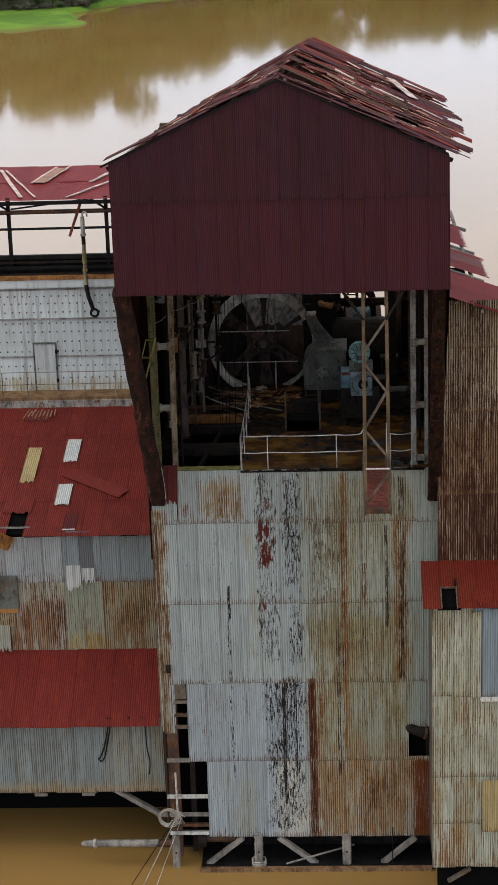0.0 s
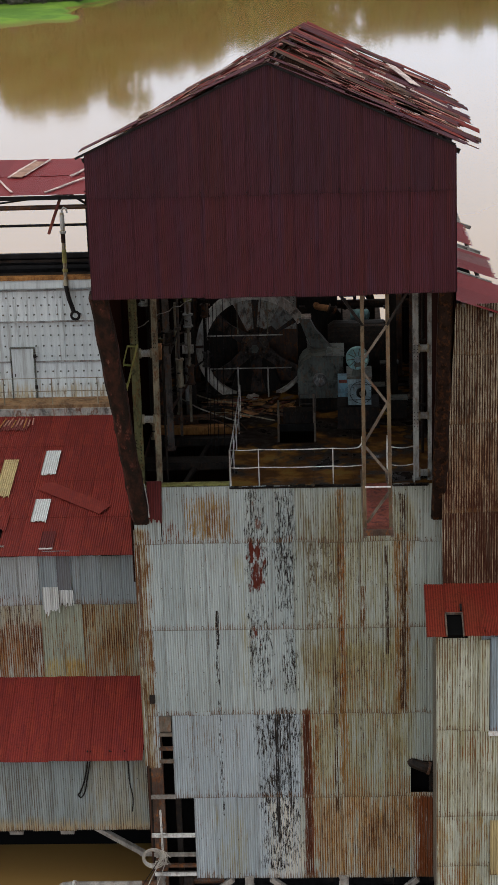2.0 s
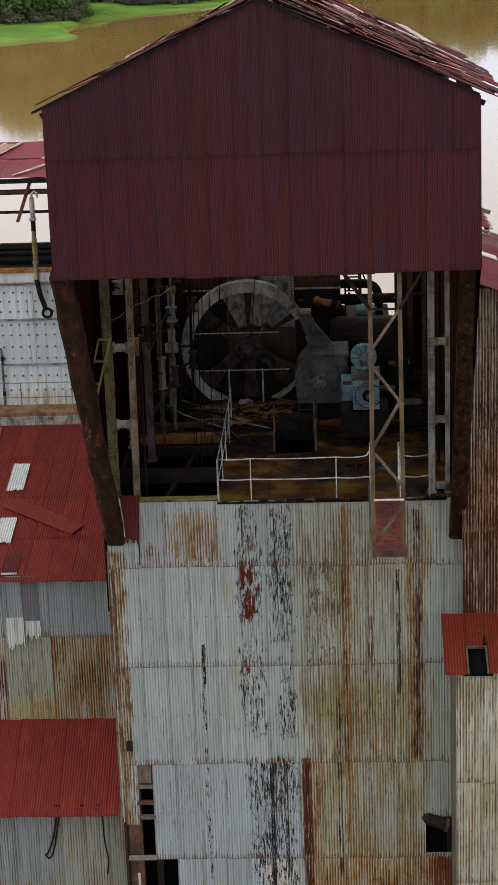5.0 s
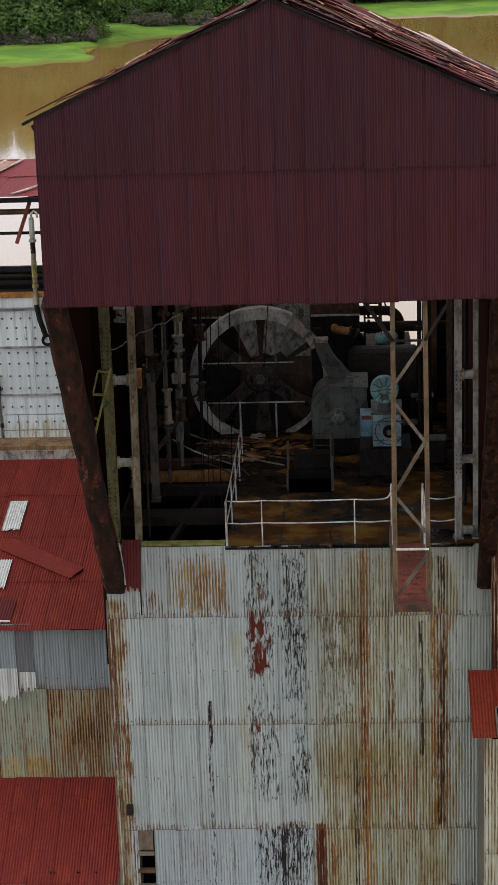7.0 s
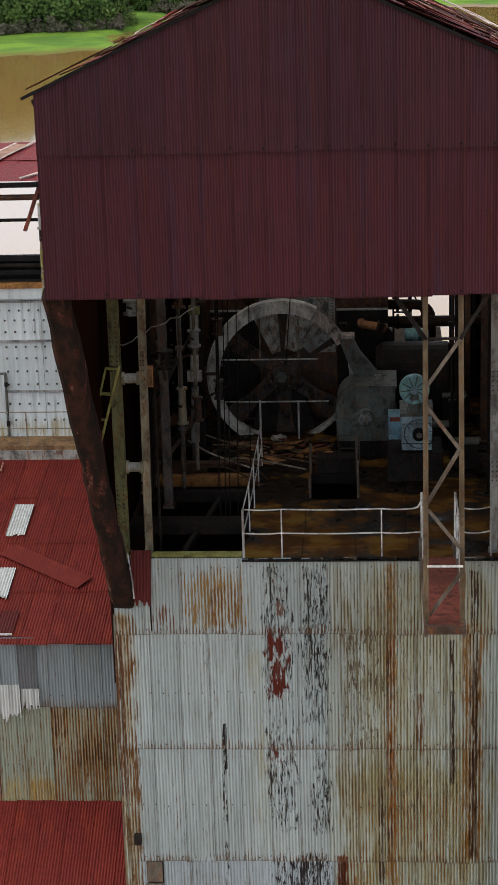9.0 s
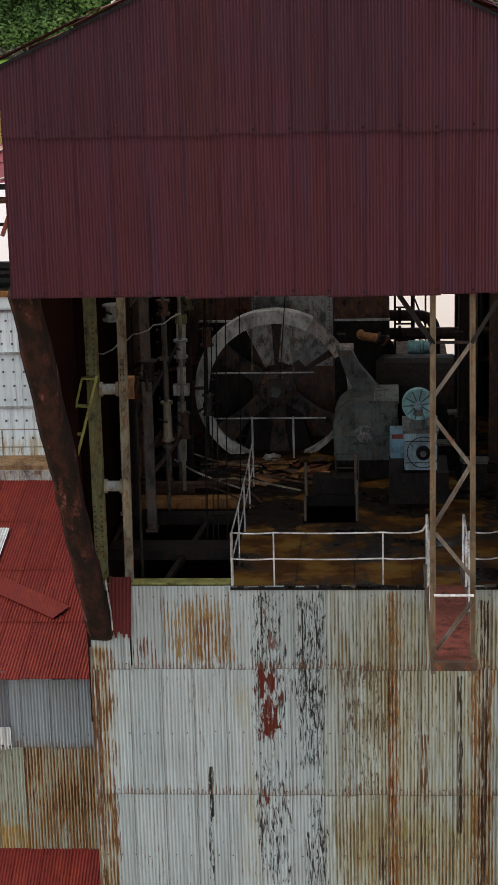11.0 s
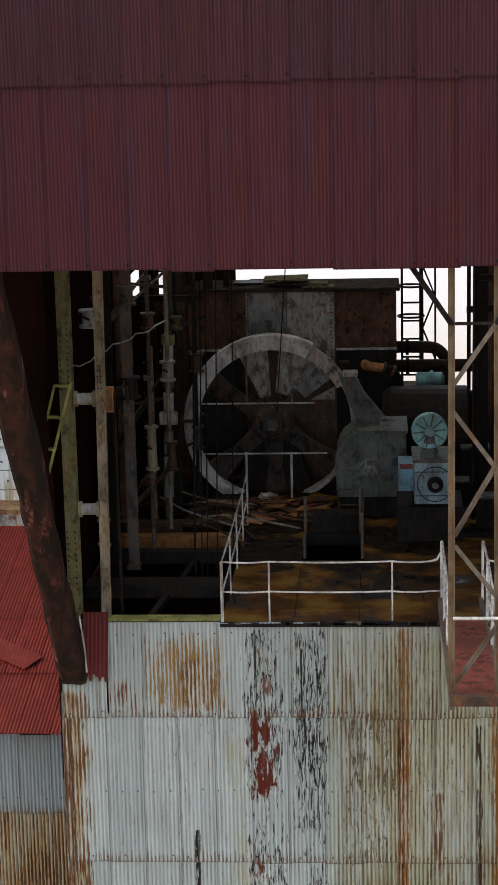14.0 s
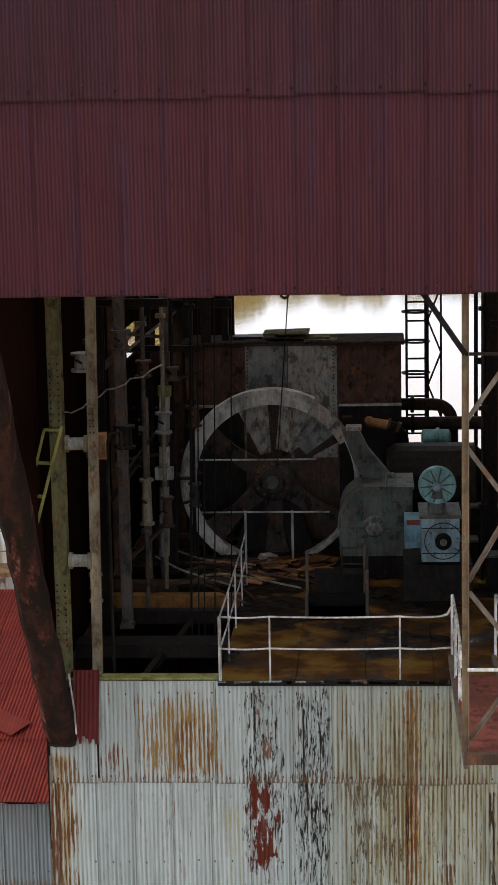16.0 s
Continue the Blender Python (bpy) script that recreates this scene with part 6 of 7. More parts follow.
for pts, r, lab in ((bend([(5.5, 13.6, 17.62), (6.3, 13.6, 17.61), (6.52, 13.6, 17.58), (6.66, 13.6, 17.5), (6.76, 13.6, 17.36), (6.8, 13.6, 17.1), (6.8, 13.6, 16.0), (6.8, 13.6, DECK)], 3), 0.15, "thick dark pipe bending down to the deck"),
                    ([(5.5, 13.0, 17.24), (6.6, 13.0, 17.24), (8.6, 13.0, 17.24)], 0.16, "rusted horizontal pipe behind the machinery"), ([(5.5, 12.7, 16.6), (8.6, 12.7, 16.6)], 0.06, "thin rusted pipe along the back")):
    p = thing("machine_pipe", pts[0], lab, "pipe", "machine pipes")
    part("pipe", pipe(bmesh.new(), pts, r, 12), M_PIPE, p)
    part("flange", tube(bmesh.new(), Vector(pts[0]) + Vector((0.3, 0, 0)), Vector(pts[0]) + Vector((0.38, 0, 0)), r + 0.06, seg=14), M_DARK, p)
for x, y, z in ((7.35, 10.0, 15.8), (7.55, 7.2, 15.3), (6.85, 9.2, 15.2)):
    bx = thing("control_box", (x, y, DECK), "dark grimy control box", "box", "control boxes")
    part("body", box(bmesh.new(), (x - 0.3, y - 0.2, DECK), (x + 0.3, y + 0.25, z)), M_DARK, bx)
    part("lid", box(bmesh.new(), (x - 0.33, y - 0.23, z), (x + 0.33, y + 0.28, z + 0.05)), M_GEARBOX, bx)

# dark superstructure further aft, below the open gap
aft = thing("aft_housing", (6.1, 16.2, 0.0), "dark plate housing standing behind the deck", "housing")
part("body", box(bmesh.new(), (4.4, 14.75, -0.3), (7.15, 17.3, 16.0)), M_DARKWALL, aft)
part("roof", box(bmesh.new(), (4.3, 14.7, 16.0), (7.2, 17.45, 16.06)), M_LID, aft, "dull rusted roof plate")
# hooped ladder and mast behind
hl = thing("hooped_ladder", (5.95, 14.0, DECK), "black caged ladder standing behind the casing", "ladder")
for x in (5.72, 6.18):
    part("stringer", bar(bmesh.new(), (x, 14.0, DECK), (x, 14.0, 22.5), 0.06), M_CABLE, hl)
for i in range(16):
    z = 15.0 + 0.46 * i
    part("rung", bar(bmesh.new(), (5.72, 14, z), (6.18, 14, z), 0.045), M_CABLE, hl)
for z in (18.3, 19.07, 19.8, 20.5):
    part("hoop", pipe(bmesh.new(), [(5.95 + 0.33 * math.cos(a), 14.3 + 0.33 * math.sin(a), z) for a in [math.tau * i / 16 for i in range(17)]], 0.03, 5), M_CABLE, hl)
ms = thing("braced_mast", (6.6, 14.2, DECK), "slim black braced mast", "mast")
for x in (6.24, 6.56):
    part("chord", bar(bmesh.new(), (x, 14.2, DECK), (x, 14.2, 24.0), 0.05), M_CABLE, ms)
for i in range(9):
    z = 15.6 + 0.8 * i
    a, b = (6.24, 6.56) if i % 2 else (6.56, 6.24)
    part("brace", bar(bmesh.new(), (a, 14.2, z), (b, 14.2, z + 0.8), 0.045), M_CABLE, ms)
for x in (7.40, 7.6, 7.74, 7.9, 8.1):
    p = thing("dark_pole", (x, 14.1, DECK), "dark upright pole at the back of the deck", "pole", "back poles")
    part("pole", tube(bmesh.new(), (x, 14.1, DECK), (x, 14.1, 25), 0.05 + 0.02 * (x > 7.5)), M_CABLE, p)
tagged(part("floor_apron", box(bmesh.new(), (-1.0, 13.82, 13.6), (8.6, 14.6, 14.636)), M_DECK), "narrow rusted deck behind the casing", "deck", kind="structure")

# junk on the deck
rj = random.Random(9)
for i in range(64):
    x, y = rj.uniform(0.95, 4.0), rj.uniform(7.5, 9.7)
    g = thing("scrap_plate", (x, y, DECK), "flaking rusted scrap plate lying in a heap on the deck", "scrap metal", "deck scrap")
    m = Matrix.Translation((x, y, DECK + 0.015 + 0.012 * (i % 8))) @ pose(0, 0, 0, rj.uniform(-9, 9), rj.uniform(-7, 7), rj.uniform(-90, 90))
    bm = bmesh.new()
    w, d = rj.uniform(0.12, 0.5), rj.uniform(0.06, 0.26)
    spin = sorted(rj.uniform(0, math.tau) for _ in range(7))
    a = [bm.verts.new(m @ Vector((w * math.cos(q) * rj.uniform(0.7, 1.1), d * math.sin(q) * rj.uniform(0.7, 1.1), rj.uniform(-0.02, 0.02)))) for q in spin]
    b = [bm.verts.new(p.co + Vector((0, 0, 0.022))) for p in a]
    bm.faces.new(a[::-1])
    bm.faces.new(b)
    for k in range(7):
        bm.faces.new((a[k], a[(k + 1) % 7], b[(k + 1) % 7], b[k]))
    part("plate", bm, rj.choice((M_ORANGE, M_IRON, M_OCHRE, M_REDPLATE, M_WALKPLATE, M_DARK, M_IRON, M_REDPLATE, M_OCHRE)), g)
for i in range(7):
    x, y = rj.uniform(0.6, 1.6), rj.uniform(6.4, 9.0)
    g = thing("scrap_bar", (x, y, DECK), "bent rusty bar thrown across the scrap heap", "scrap metal", "scrap bars")
    part("bar", pipe(bmesh.new(), bend([(x, y, DECK + 0.1 + 0.04 * i), (x + rj.uniform(0.5, 0.9), y + rj.uniform(-0.5, 0.3), DECK + 0.22 + 0.03 * i), (x + rj.uniform(1.2, 2.2), y + rj.uniform(-1.2, 0.4), DECK + 0.08)]), 0.025, 6), rj.choice((M_IRON, M_WALKPLATE, M_DARK, M_TANCOL)), g)
for x, y0, x1, y1, mat in ((0.1, 8.6, 2.0, 6.6, M_ROPE), (0.5, 9.2, 2.3, 8.6, M_TANCOL)):
    g = thing("slack_hose", (x, y0, DECK), "pale slack hose trailing over the deck", "hose")
    part("hose", pipe(bmesh.new(), bend([(x, y0, 15.0), (x + (x1 - x) * 0.3, y0 + (y1 - y0) * 0.3, 14.86), (x + (x1 - x) * 0.6, y0 + (y1 - y0) * 0.6, 14.82), (x1, y1, 14.8)]), 0.025, 6), mat, g)
rag = thing("crumpled_rag", (2.5, 9.7, DECK), "crumpled pale rag at the wheel's foot", "rag")
bm = bmesh.new()
bmesh.ops.create_icosphere(bm, subdivisions=2, radius=0.2, matrix=Matrix.Translation((2.5, 9.7, 14.72)))
for v in bm.verts:
    v.co += Vector((rj.uniform(-0.06, 0.06), rj.uniform(-0.06, 0.06), (v.co.z - 14.72) * -0.4 + rj.uniform(-0.04, 0.04)))
part("cloth", bm, M_ROPE, rag)
for x, y, z1 in ((3.5, 6.5, 15.5), (3.55, 4.6, 15.2), (4.75, 4.6, 15.6), (4.7, 6.5, 15.7)):
    g = thing("pit_stanchion", (x, y, DECK), "short stained stanchion beside the small pit", "stanchion", "pit stanchions")
    part("post", tube(bmesh.new(), (x, y, DECK), (x, y, z1), 0.035, seg=8), M_TRUSS, g)
# black strip added over the lit plate edge to make it dark
curb = thing("pit_curb", (4.1, 6.47, 14.4), "black strip added to darken the lit edge of the small pit", "curb")
part("curb", box(bmesh.new(), (3.5, 6.42, 14.42), (4.75, 6.495, 14.68)), M_CABLE, curb)
pump = thing("sump_pump", (4.1, 6.9, DECK), "dark block-shaped pump beside the small pit", "pump")
part("body", box(bmesh.new(), (3.65, 6.65, DECK), (4.65, 7.2, 15.05)), M_DARK, pump)
part("cap", tube(bmesh.new(), (4.15, 6.62, 14.88), (4.15, 7.22, 14.88), 0.2, seg=16), M_DARK, pump)
rail2 = railing([(4.2, 7.6, DECK), (4.75, 7.6, DECK)], "gearbox_guard", "dull pipe guard beside the gearbox", top=0.75, mid=0.4, mat=M_SPOKE)
jb = thing("junction_box", (0.1, 1.2, 18.4), "small orange-brown junction box on a conduit", "junction box")
part("body", box(bmesh.new(), (0.0, 1.14, 18.45), (0.15, 1.3, 18.92)), M_ORANGE, jb)
part("lid", box(bmesh.new(), (0.015, 1.12, 18.48), (0.135, 1.14, 18.89)), M_WALKPLATE, jb)

# ---- wing roof: patches and holes ----
def roof_point(x, s, lift=0.03):
    k = s / math.hypot(9.6, 1.95)
    return Vector((x, 2.85 + 9.6 * k, 11.42 + 1.95 * k + lift))


def roof_patch(name, x0, x1, s0, s1, mat, label, turn=0.0, waves=None, lift=0.035):
    g = thing(name, roof_point((x0 + x1) / 2, (s0 + s1) / 2), label, "metal sheet", "loose roof sheets")
    m = frame_of(roof_point(x0, s0, lift), (1, 0, 0), Vector((0, 9.6, 1.95)))
    ob = part("sheet", sheet_mesh(waves or round((x1 - x0) / PITCH), round(s1 - s0, 2), mat, 2), None, g)
    ob.matrix_basis = Matrix.Translation(-g.location) @ m @ pose(0, 0, 0, 0, turn, 0)
    return g


roof_patch("patch_sheet", -6.75, -5.7, 1.55, 2.75, M_RED, "red corrugated patch sheet above a hole in the roof", lift=0.02)
roof_patch("bare_sheet", -4.98, -4.42, 5.2, 7.0, M_WHITE_SHEET, "bare zinc patch sheet on the red roof")
roof_patch("bare_sheet", -4.92, -4.40, 2.0, 3.6, M_WHITE_SHEET, "bare zinc patch sheet beside a gap in the roof")
roof_patch("yellow_sheet", -6.42, -5.86, 3.7, 6.4, M_YELLOW_SHEET, "yellowed translucent patch sheet on the red roof")
for k in range(9):
    g = thing("roof_splinter", roof_point(-6.9 + 0.15 * k, 8.8), "short flaking orange-red strip on the roof", "roof strip", "flaked strips")
    part("strip", bar(bmesh.new(), roof_point(-6.95 + 0.15 * k, 8.75 + 0.1 * (k % 3), 0.05), roof_point(-6.8 + 0.13 * k, 9.45 - 0.12 * (k % 2), 0.06), 0.05, 0.02), M_PALETORN if k % 3 else M_OCHRE, g)
roof_patch("patch_sheet", -6.9, -5.9, 8.5, 9.4, M_TORN, "flaking red patch sheet near the roof's top")
# laid-on patch, its darker red stands in for a recessed notch
roof_patch("patch_sheet", -4.42, -3.95, 0.3, 1.5, M_DULLRED, "dark red patch standing in for a recessed notch in the eave", lift=0.022)
slip = thing("slipped_flashing", roof_point(-3.7, 3.8), "loose dull red flashing strip lying across the roof", "flashing")
m = frame_of(roof_point(-4.95, 4.25, 0.04), Vector((2.5, -1.85 * 0.98, -0.37)), Vector((0.55, 0.8, 0.2)))
part("strip", box(bmesh.new(), (0, -0.012, 0), (2.9, 0.0, 0.62), m), M_RED, slip)
gap = thing("roof_gap", roof_point(-4.0, 0.9), "dark gap where a short roof sheet is missing", "gap", kind="structure")
part("batten", bar(bmesh.new(), roof_point(-4.4, 0.35, 0.06), roof_point(-3.95, 0.35, 0.06), 0.04), M_WHITE, gap)
part("batten", bar(bmesh.new(), roof_point(-6.9, 0.62, 0.0), roof_point(-5.6, 0.62, 0.0), 0.06), M_TIMBER, gap)
# black panels stand in for the unlit space under the roof
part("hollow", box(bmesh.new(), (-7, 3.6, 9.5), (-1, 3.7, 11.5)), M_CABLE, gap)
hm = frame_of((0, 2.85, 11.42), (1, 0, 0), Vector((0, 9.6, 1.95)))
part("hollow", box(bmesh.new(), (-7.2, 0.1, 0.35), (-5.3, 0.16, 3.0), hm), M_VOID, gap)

for x, mat, lab in ((-4.30, M_BLUE, "pale streaked"), (-3.85, M_DARKZINC, "dark")):
    g = thing("patch_sheet", (x, 3.12, 9.6), lab + " zinc patch sheet on the wing wall under the roof", "metal sheet", "wall patches")
    part("sheet", sheet_mesh(6, 1.9, mat), None, g)
# torn lighter sheets and a broken opening on the wing wall
for x, z, w, h in ((-4.36, 9.78, 7, 1.05), (-3.80, 10.0, 6, 0.72)):
    g = thing("torn_sheet", (x, 3.05, z), "torn bare zinc flap hanging on the wing wall", "metal sheet", "torn flaps")
    ob = part("sheet", sheet_mesh(w, h, M_WHITE_SHEET, 4), None, g)
    ob.matrix_basis = pose(0, 0.05, -0.6, 1, 0, 0)
op = thing("broken_opening", (-6.7, 3.1, 8.9), "ragged opening in the wall with a teal board behind", "opening")
part("board", box(bmesh.new(), (-7.3, 3.10, 8.6), (-6.12, 3.16, 9.85)), M_GEARBOX, op, "dull teal board")
part("sill", box(bmesh.new(), (-7.3, 3.06, 8.45), (-6.15, 3.16, 8.6)), M_OCHRE, op)
part("shadow_board", box(bmesh.new(), (-7.3, 3.1, 7.9), (-6.3, 3.16, 8.45)), M_OLIVE, op)
ob = part("torn_sheet", sheet_mesh(8, 1.1, M_PALE, 3), None, op)
ob.matrix_basis = Matrix.Translation((-0.4, -0.06, -2.0))
col = thing("curled_sheet", (-6.6, 2.9, 10.9), "curled ochre sheet end under the eave", "metal sheet")
ob = part("sheet", sheet_mesh(8, 0.7, M_OCHRE, 2, 0.08), None, col)
ob.matrix_basis = pose(-0.3, 0.15, 0.2, 25, 30, 0)

# nails along the sheet laps
def nails(name, spots, parent, size=1.0):
    bm = bmesh.new()
    for p in spots:
        x, y, z = p
        v = [bm.verts.new((x + 0.015 * size * math.cos(math.tau * i / 6), y, z + 0.019 * size * math.sin(math.tau * i / 6))) for i in range(6)]
        t = bm.verts.new((x, y - 0.012, z))
        for i in range(6):
            bm.faces.new((v[i], v[(i + 1) % 6], t))
    return part(name, bm, M_NAIL if size == 1.0 else M_CABLE, parent)


M_NAIL = iron("rusty_nail", (0.03, 0.02, 0.016), 0.3)
rn = random.Random(4)
spots = []
for z in (1.3, 2.6, 4.2, 5.55, 7.15, 8.5, 10.07, 11.4, 12.95, 14.5):
    for i in range(31):
        x = -0.7 + i * 0.304 + rn.uniform(-0.02, 0.02)
        if x > (0.7 if z < 4 else 0.1 if z < 7 or z > 13 else -1) and x < 8.3 and rn.random() < 0.85:
            spots.append((x, -0.052, z + rn.uniform(-0.03, 0.03)))
tagged(nails("nail_heads", spots, tower), kind="stuff")
spots = [(-0.9 + i * 0.304 + rn.uniform(-0.02, 0.02), HOOD_Y - 0.055, z + rn.uniform(-0.03, 0.03)) for z in (22.0, 23.45, 24.85, 26.2) for i in range(32) if rn.random() < 0.8 and (z < 25.5 or 1 < i < 30)]
tagged(nails("nail_heads", spots, hood), kind="stuff")
spots = [(8.4 + i * 0.304, -2.555, z + rn.uniform(-0.03, 0.03)) for z in (1.45, 3.1, 4.85, 6.2, 7.75, 9.1, 10.6) for i in range(12) if rn.random() < 0.8]
tagged(nails("nail_heads", spots, hut), kind="stuff")
spots = [(-6.7 + i * 0.304, 3.14, z + rn.uniform(-0.03, 0.03)) for z in (7.0, 8.0, 9.4, 9.9) for i in range(19) if rn.random() < 0.8]
tagged(nails("nail_heads", spots, wing), kind="stuff")
spots = [(-6.7 + i * 0.304, 0.55, 4.5 + rn.uniform(-0.02, 0.02)) for i in range(19)]
tagged(nails("nail_heads", spots, lwall), kind="stuff")

# larger heads stand in for dark drip marks at the laps
spots = [(-1.02 + k * 11 * PITCH * FINE + dx, HOOD_Y - 0.06, z + rn.uniform(-0.03, 0.02)) for k in range(1, 16) for z in (21.97, 24.72) for dx in (-0.02,)]
tagged(nails("nail_heads", spots, hood, 1.35), kind="stuff")

# ---- deckhouse ----
door = thing("door_deckhouse", (-6.28, 13.55, 13.74), "closed white plate door in the deckhouse wall", "door", kind="structure")
part("leaf", box(bmesh.new(), (-6.68, 13.50, 13.76), (-5.86, 13.56, 15.66)), M_WALLWHITE, door)
for x in (-6.71, -5.83):
    part("jamb", box(bmesh.new(), (x - 0.025, 13.48, 13.74), (x + 0.025, 13.58, 15.7)), M_GEARBOX, door, "dark weathered jamb")
part("lintel", box(bmesh.new(), (-6.735, 13.47, 15.67), (-5.805, 13.58, 15.72)), M_GEARBOX, door, "dark weathered lintel")
part("handle", bar(bmesh.new(), (-6.58, 13.47, 14.6), (-6.58, 13.47, 14.7), 0.03), M_DARK, door)
for z in (14.1, 15.3):
    part("hinge", box(bmesh.new(), (-5.86, 13.46, z), (-5.76, 13.5, z + 0.14)), M_DARK, door)
bm = bmesh.new()
for z in (14.25, 14.75, 15.35, 15.75, 16.15, 16.5, 16.95, 17.3, 17.6):
    for i in range(30):
        x = -8.2 + i * 0.29 + (0.14 if int(z * 10) % 2 else 0)
        if not (-6.75 < x < -5.8 and z < 15.8):
            tube(bm, (x, 13.55, z), (x, 13.585, z), 0.034, seg=6)
tagged(part("bolt_heads", bm, M_GEARBOX, house), kind="stuff")
for z in (15.14, 16.68, 17.87):
    part("lap_strip", box(bmesh.new(), (-13.4, 13.53, z - 0.03), (-1.2, 13.58, z + 0.03)), M_GREYCOL, house)
part("cornice", box(bmesh.new(), (-13.4, 13.4, 17.98), (-1.2, 13.58, 18.3)), M_WALLWHITE, house, "pale cornice")
part("cornice_edge", box(bmesh.new(), (-13.4, 13.36, 18.3), (-1.2, 13.7, 18.42)), M_OCHRE, house, "rusty cornice edge")
tagged(part("wall_deckhouse_core", box(bmesh.new(), (-13.4, 13.72, 12.5), (-1.2, 14.25, 18.4)), M_DARK), "dark inside of the deckhouse", "wall", kind="structure")
walkw = thing("side_walkway", (-5, 13, 13.5), "rusted walkway along the deckhouse", "walkway")
part("plank", box(bmesh.new(), (-13.4, 12.5, 13.62), (-1.3, 13.56, 13.74)), M_WALKPLATE, walkw)
part("fascia", box(bmesh.new(), (-13.4, 12.42, 13.3), (-1.3, 12.5, 13.62)), M_FLATPALE, walkw, "pale corroded fascia")
rw = thing("walkway_railing", (-6, 12.6, 13.74), "thin pale walkway railing", "railing")
for x in (-7.9, -6.9, -5.1, -3.4, -2.0):
    part("post", tube(bmesh.new(), (x, 12.6, 13.74), (x, 12.6, 14.75), 0.02, seg=6), M_TANCOL, rw)
for z in (14.25, 14.75):
    part("rail", tube(bmesh.new(), (-13, 12.6, z), (-1.4, 12.6, z), 0.015, seg=6), M_TANCOL, rw)

# open frame and roof over the deckhouse
fr = thing("roof_frame", (-6, 14.4, 18.5), "dark open steel frame with pipes over the deckhouse", "frame")
for z, h in ((18.60, 0.14), (18.82, 0.10), (19.02, 0.16)):
    part("beam", box(bmesh.new(), (-13.4, 14.3, z - h / 2), (-1.2, 14.5, z + h / 2)), M_CABLE if z != 18.82 else M_DARK, fr)
part("infill", box(bmesh.new(), (-13.4, 14.5, 18.05), (-1.2, 14.56, 19.08)), M_CABLE, fr)
for x in (-11.5, -7.5, -3.62, -1.6):
    part("post", bar(bmesh.new(), (x, 14.4, 18.5), (x, 14.4, 21.4), 0.14), M_CABLE, fr)
    part("knee", bar(bmesh.new(), (x, 14.4, 20.9), (x - 0.6, 14.4, 21.3), 0.08), M_CABLE, fr)
for z, r in ((20.82, 0.09), (20.15, 0.05)):
    part("rail", tube(bmesh.new(), (-13.4, 14.4, z), (-1.2, 14.4, z), r), M_IRON if r > 0.06 else M_CABLE, fr)
part("brace", bar(bmesh.new(), (-7.4, 14.4, 20.95), (-4.2, 14.45, 21.3), 0.06), M_CABLE, fr)
part("loose_timber", bar(bmesh.new(), (-5.1, 14.3, 19.85), (-4.55, 14.3, 21.3), 0.19, 0.1), M_REDPLATE, fr, "loose red-brown timber")
rr_ = random.Random(77)
froof = thing("roof_deckhouse", (-6, 16, 21.5), "shallow red corrugated roof with pale torn strips", "roof", kind="structure")
up = Vector((0, 5.9, 0.42))
lay_sheets(froof, frame_of((0, 14.1, 21.34), (1, 0, 0), up), ((-14, -1.2, 0, 3.0), (-14, -1.2, 3.0, up.length)), 9, lambda x, z: M_REDSMOOTH, rng, over=0.6, flat=0.35)
for x, s0, w, h, turn, mat in ((-7.05, 0.3, 0.17, 5.0, -18, M_PALEBARE), (-6.45, 0.3, 0.09, 5.0, -22, M_PALEBARE), (-6.95, 2.7, 0.13, 2.8, 14, M_PALEBARE), (-6.36, 2.9, 0.10, 2.7, 14, M_PALEBARE), (-6.82, 2.75, 0.46, 2.5, 14, M_TANBARE), (-5.2, 0.2, 0.13, 2.9, 30, M_PALEBARE), (-4.55, 2.7, 0.17, 2.9, 22, M_PALEBARE)):
    g = thing("pale_strip", (x, 14.2 + s0, 21.42), "pale torn strip lying on the roof", "roof strip", "torn roof strips")
    k = s0 / up.length
    bm = bmesh.new()
    sm = frame_of(Vector((x, 14.1, 21.38)) + up * k, (1, 0, 0), up) @ pose(0, 0, 0, 0, turn, 0)
    rows_ = 7
    edge = [[bm.verts.new(sm @ Vector((w * (0.5 + e * (0.5 if mat is M_TANBARE else rr_.uniform(0.25, 0.55))), y, h * i / rows_))) for e in (-1, 1) for y in (-0.03, 0.0)] for i in range(rows_ + 1)]
    for a, b in zip(edge, edge[1:]):
        for q in ((0, 1), (1, 3), (3, 2), (2, 0)):
            bm.faces.new((a[q[0]], a[q[1]], b[q[1]], b[q[0]]))
    bm.faces.new([edge[0][q] for q in (0, 2, 3, 1)])
    bm.faces.new([edge[-1][q] for q in (0, 1, 3, 2)])
    bmesh.ops.recalc_face_normals(bm, faces=bm.faces[:])
    part("strip", bm, mat, g)

part("eave_board", box(bmesh.new(), (-13.4, 14.02, 21.16), (-1.2, 14.09, 21.31)), M_CABLE, froof, "black eave board")
hk = thing("chain_hoist", (-4.48, 13.3, 16.9), "yellowed hanging pipe with a black hook", "hoist")
rr = random.Random(31)
part("rod", pipe(bmesh.new(), [(-4.43 + rr.uniform(-0.012, 0.012), 13.3, 18.5 + 0.165 * i) for i in range(15)], 0.075, 9), M_TANCOL, hk)
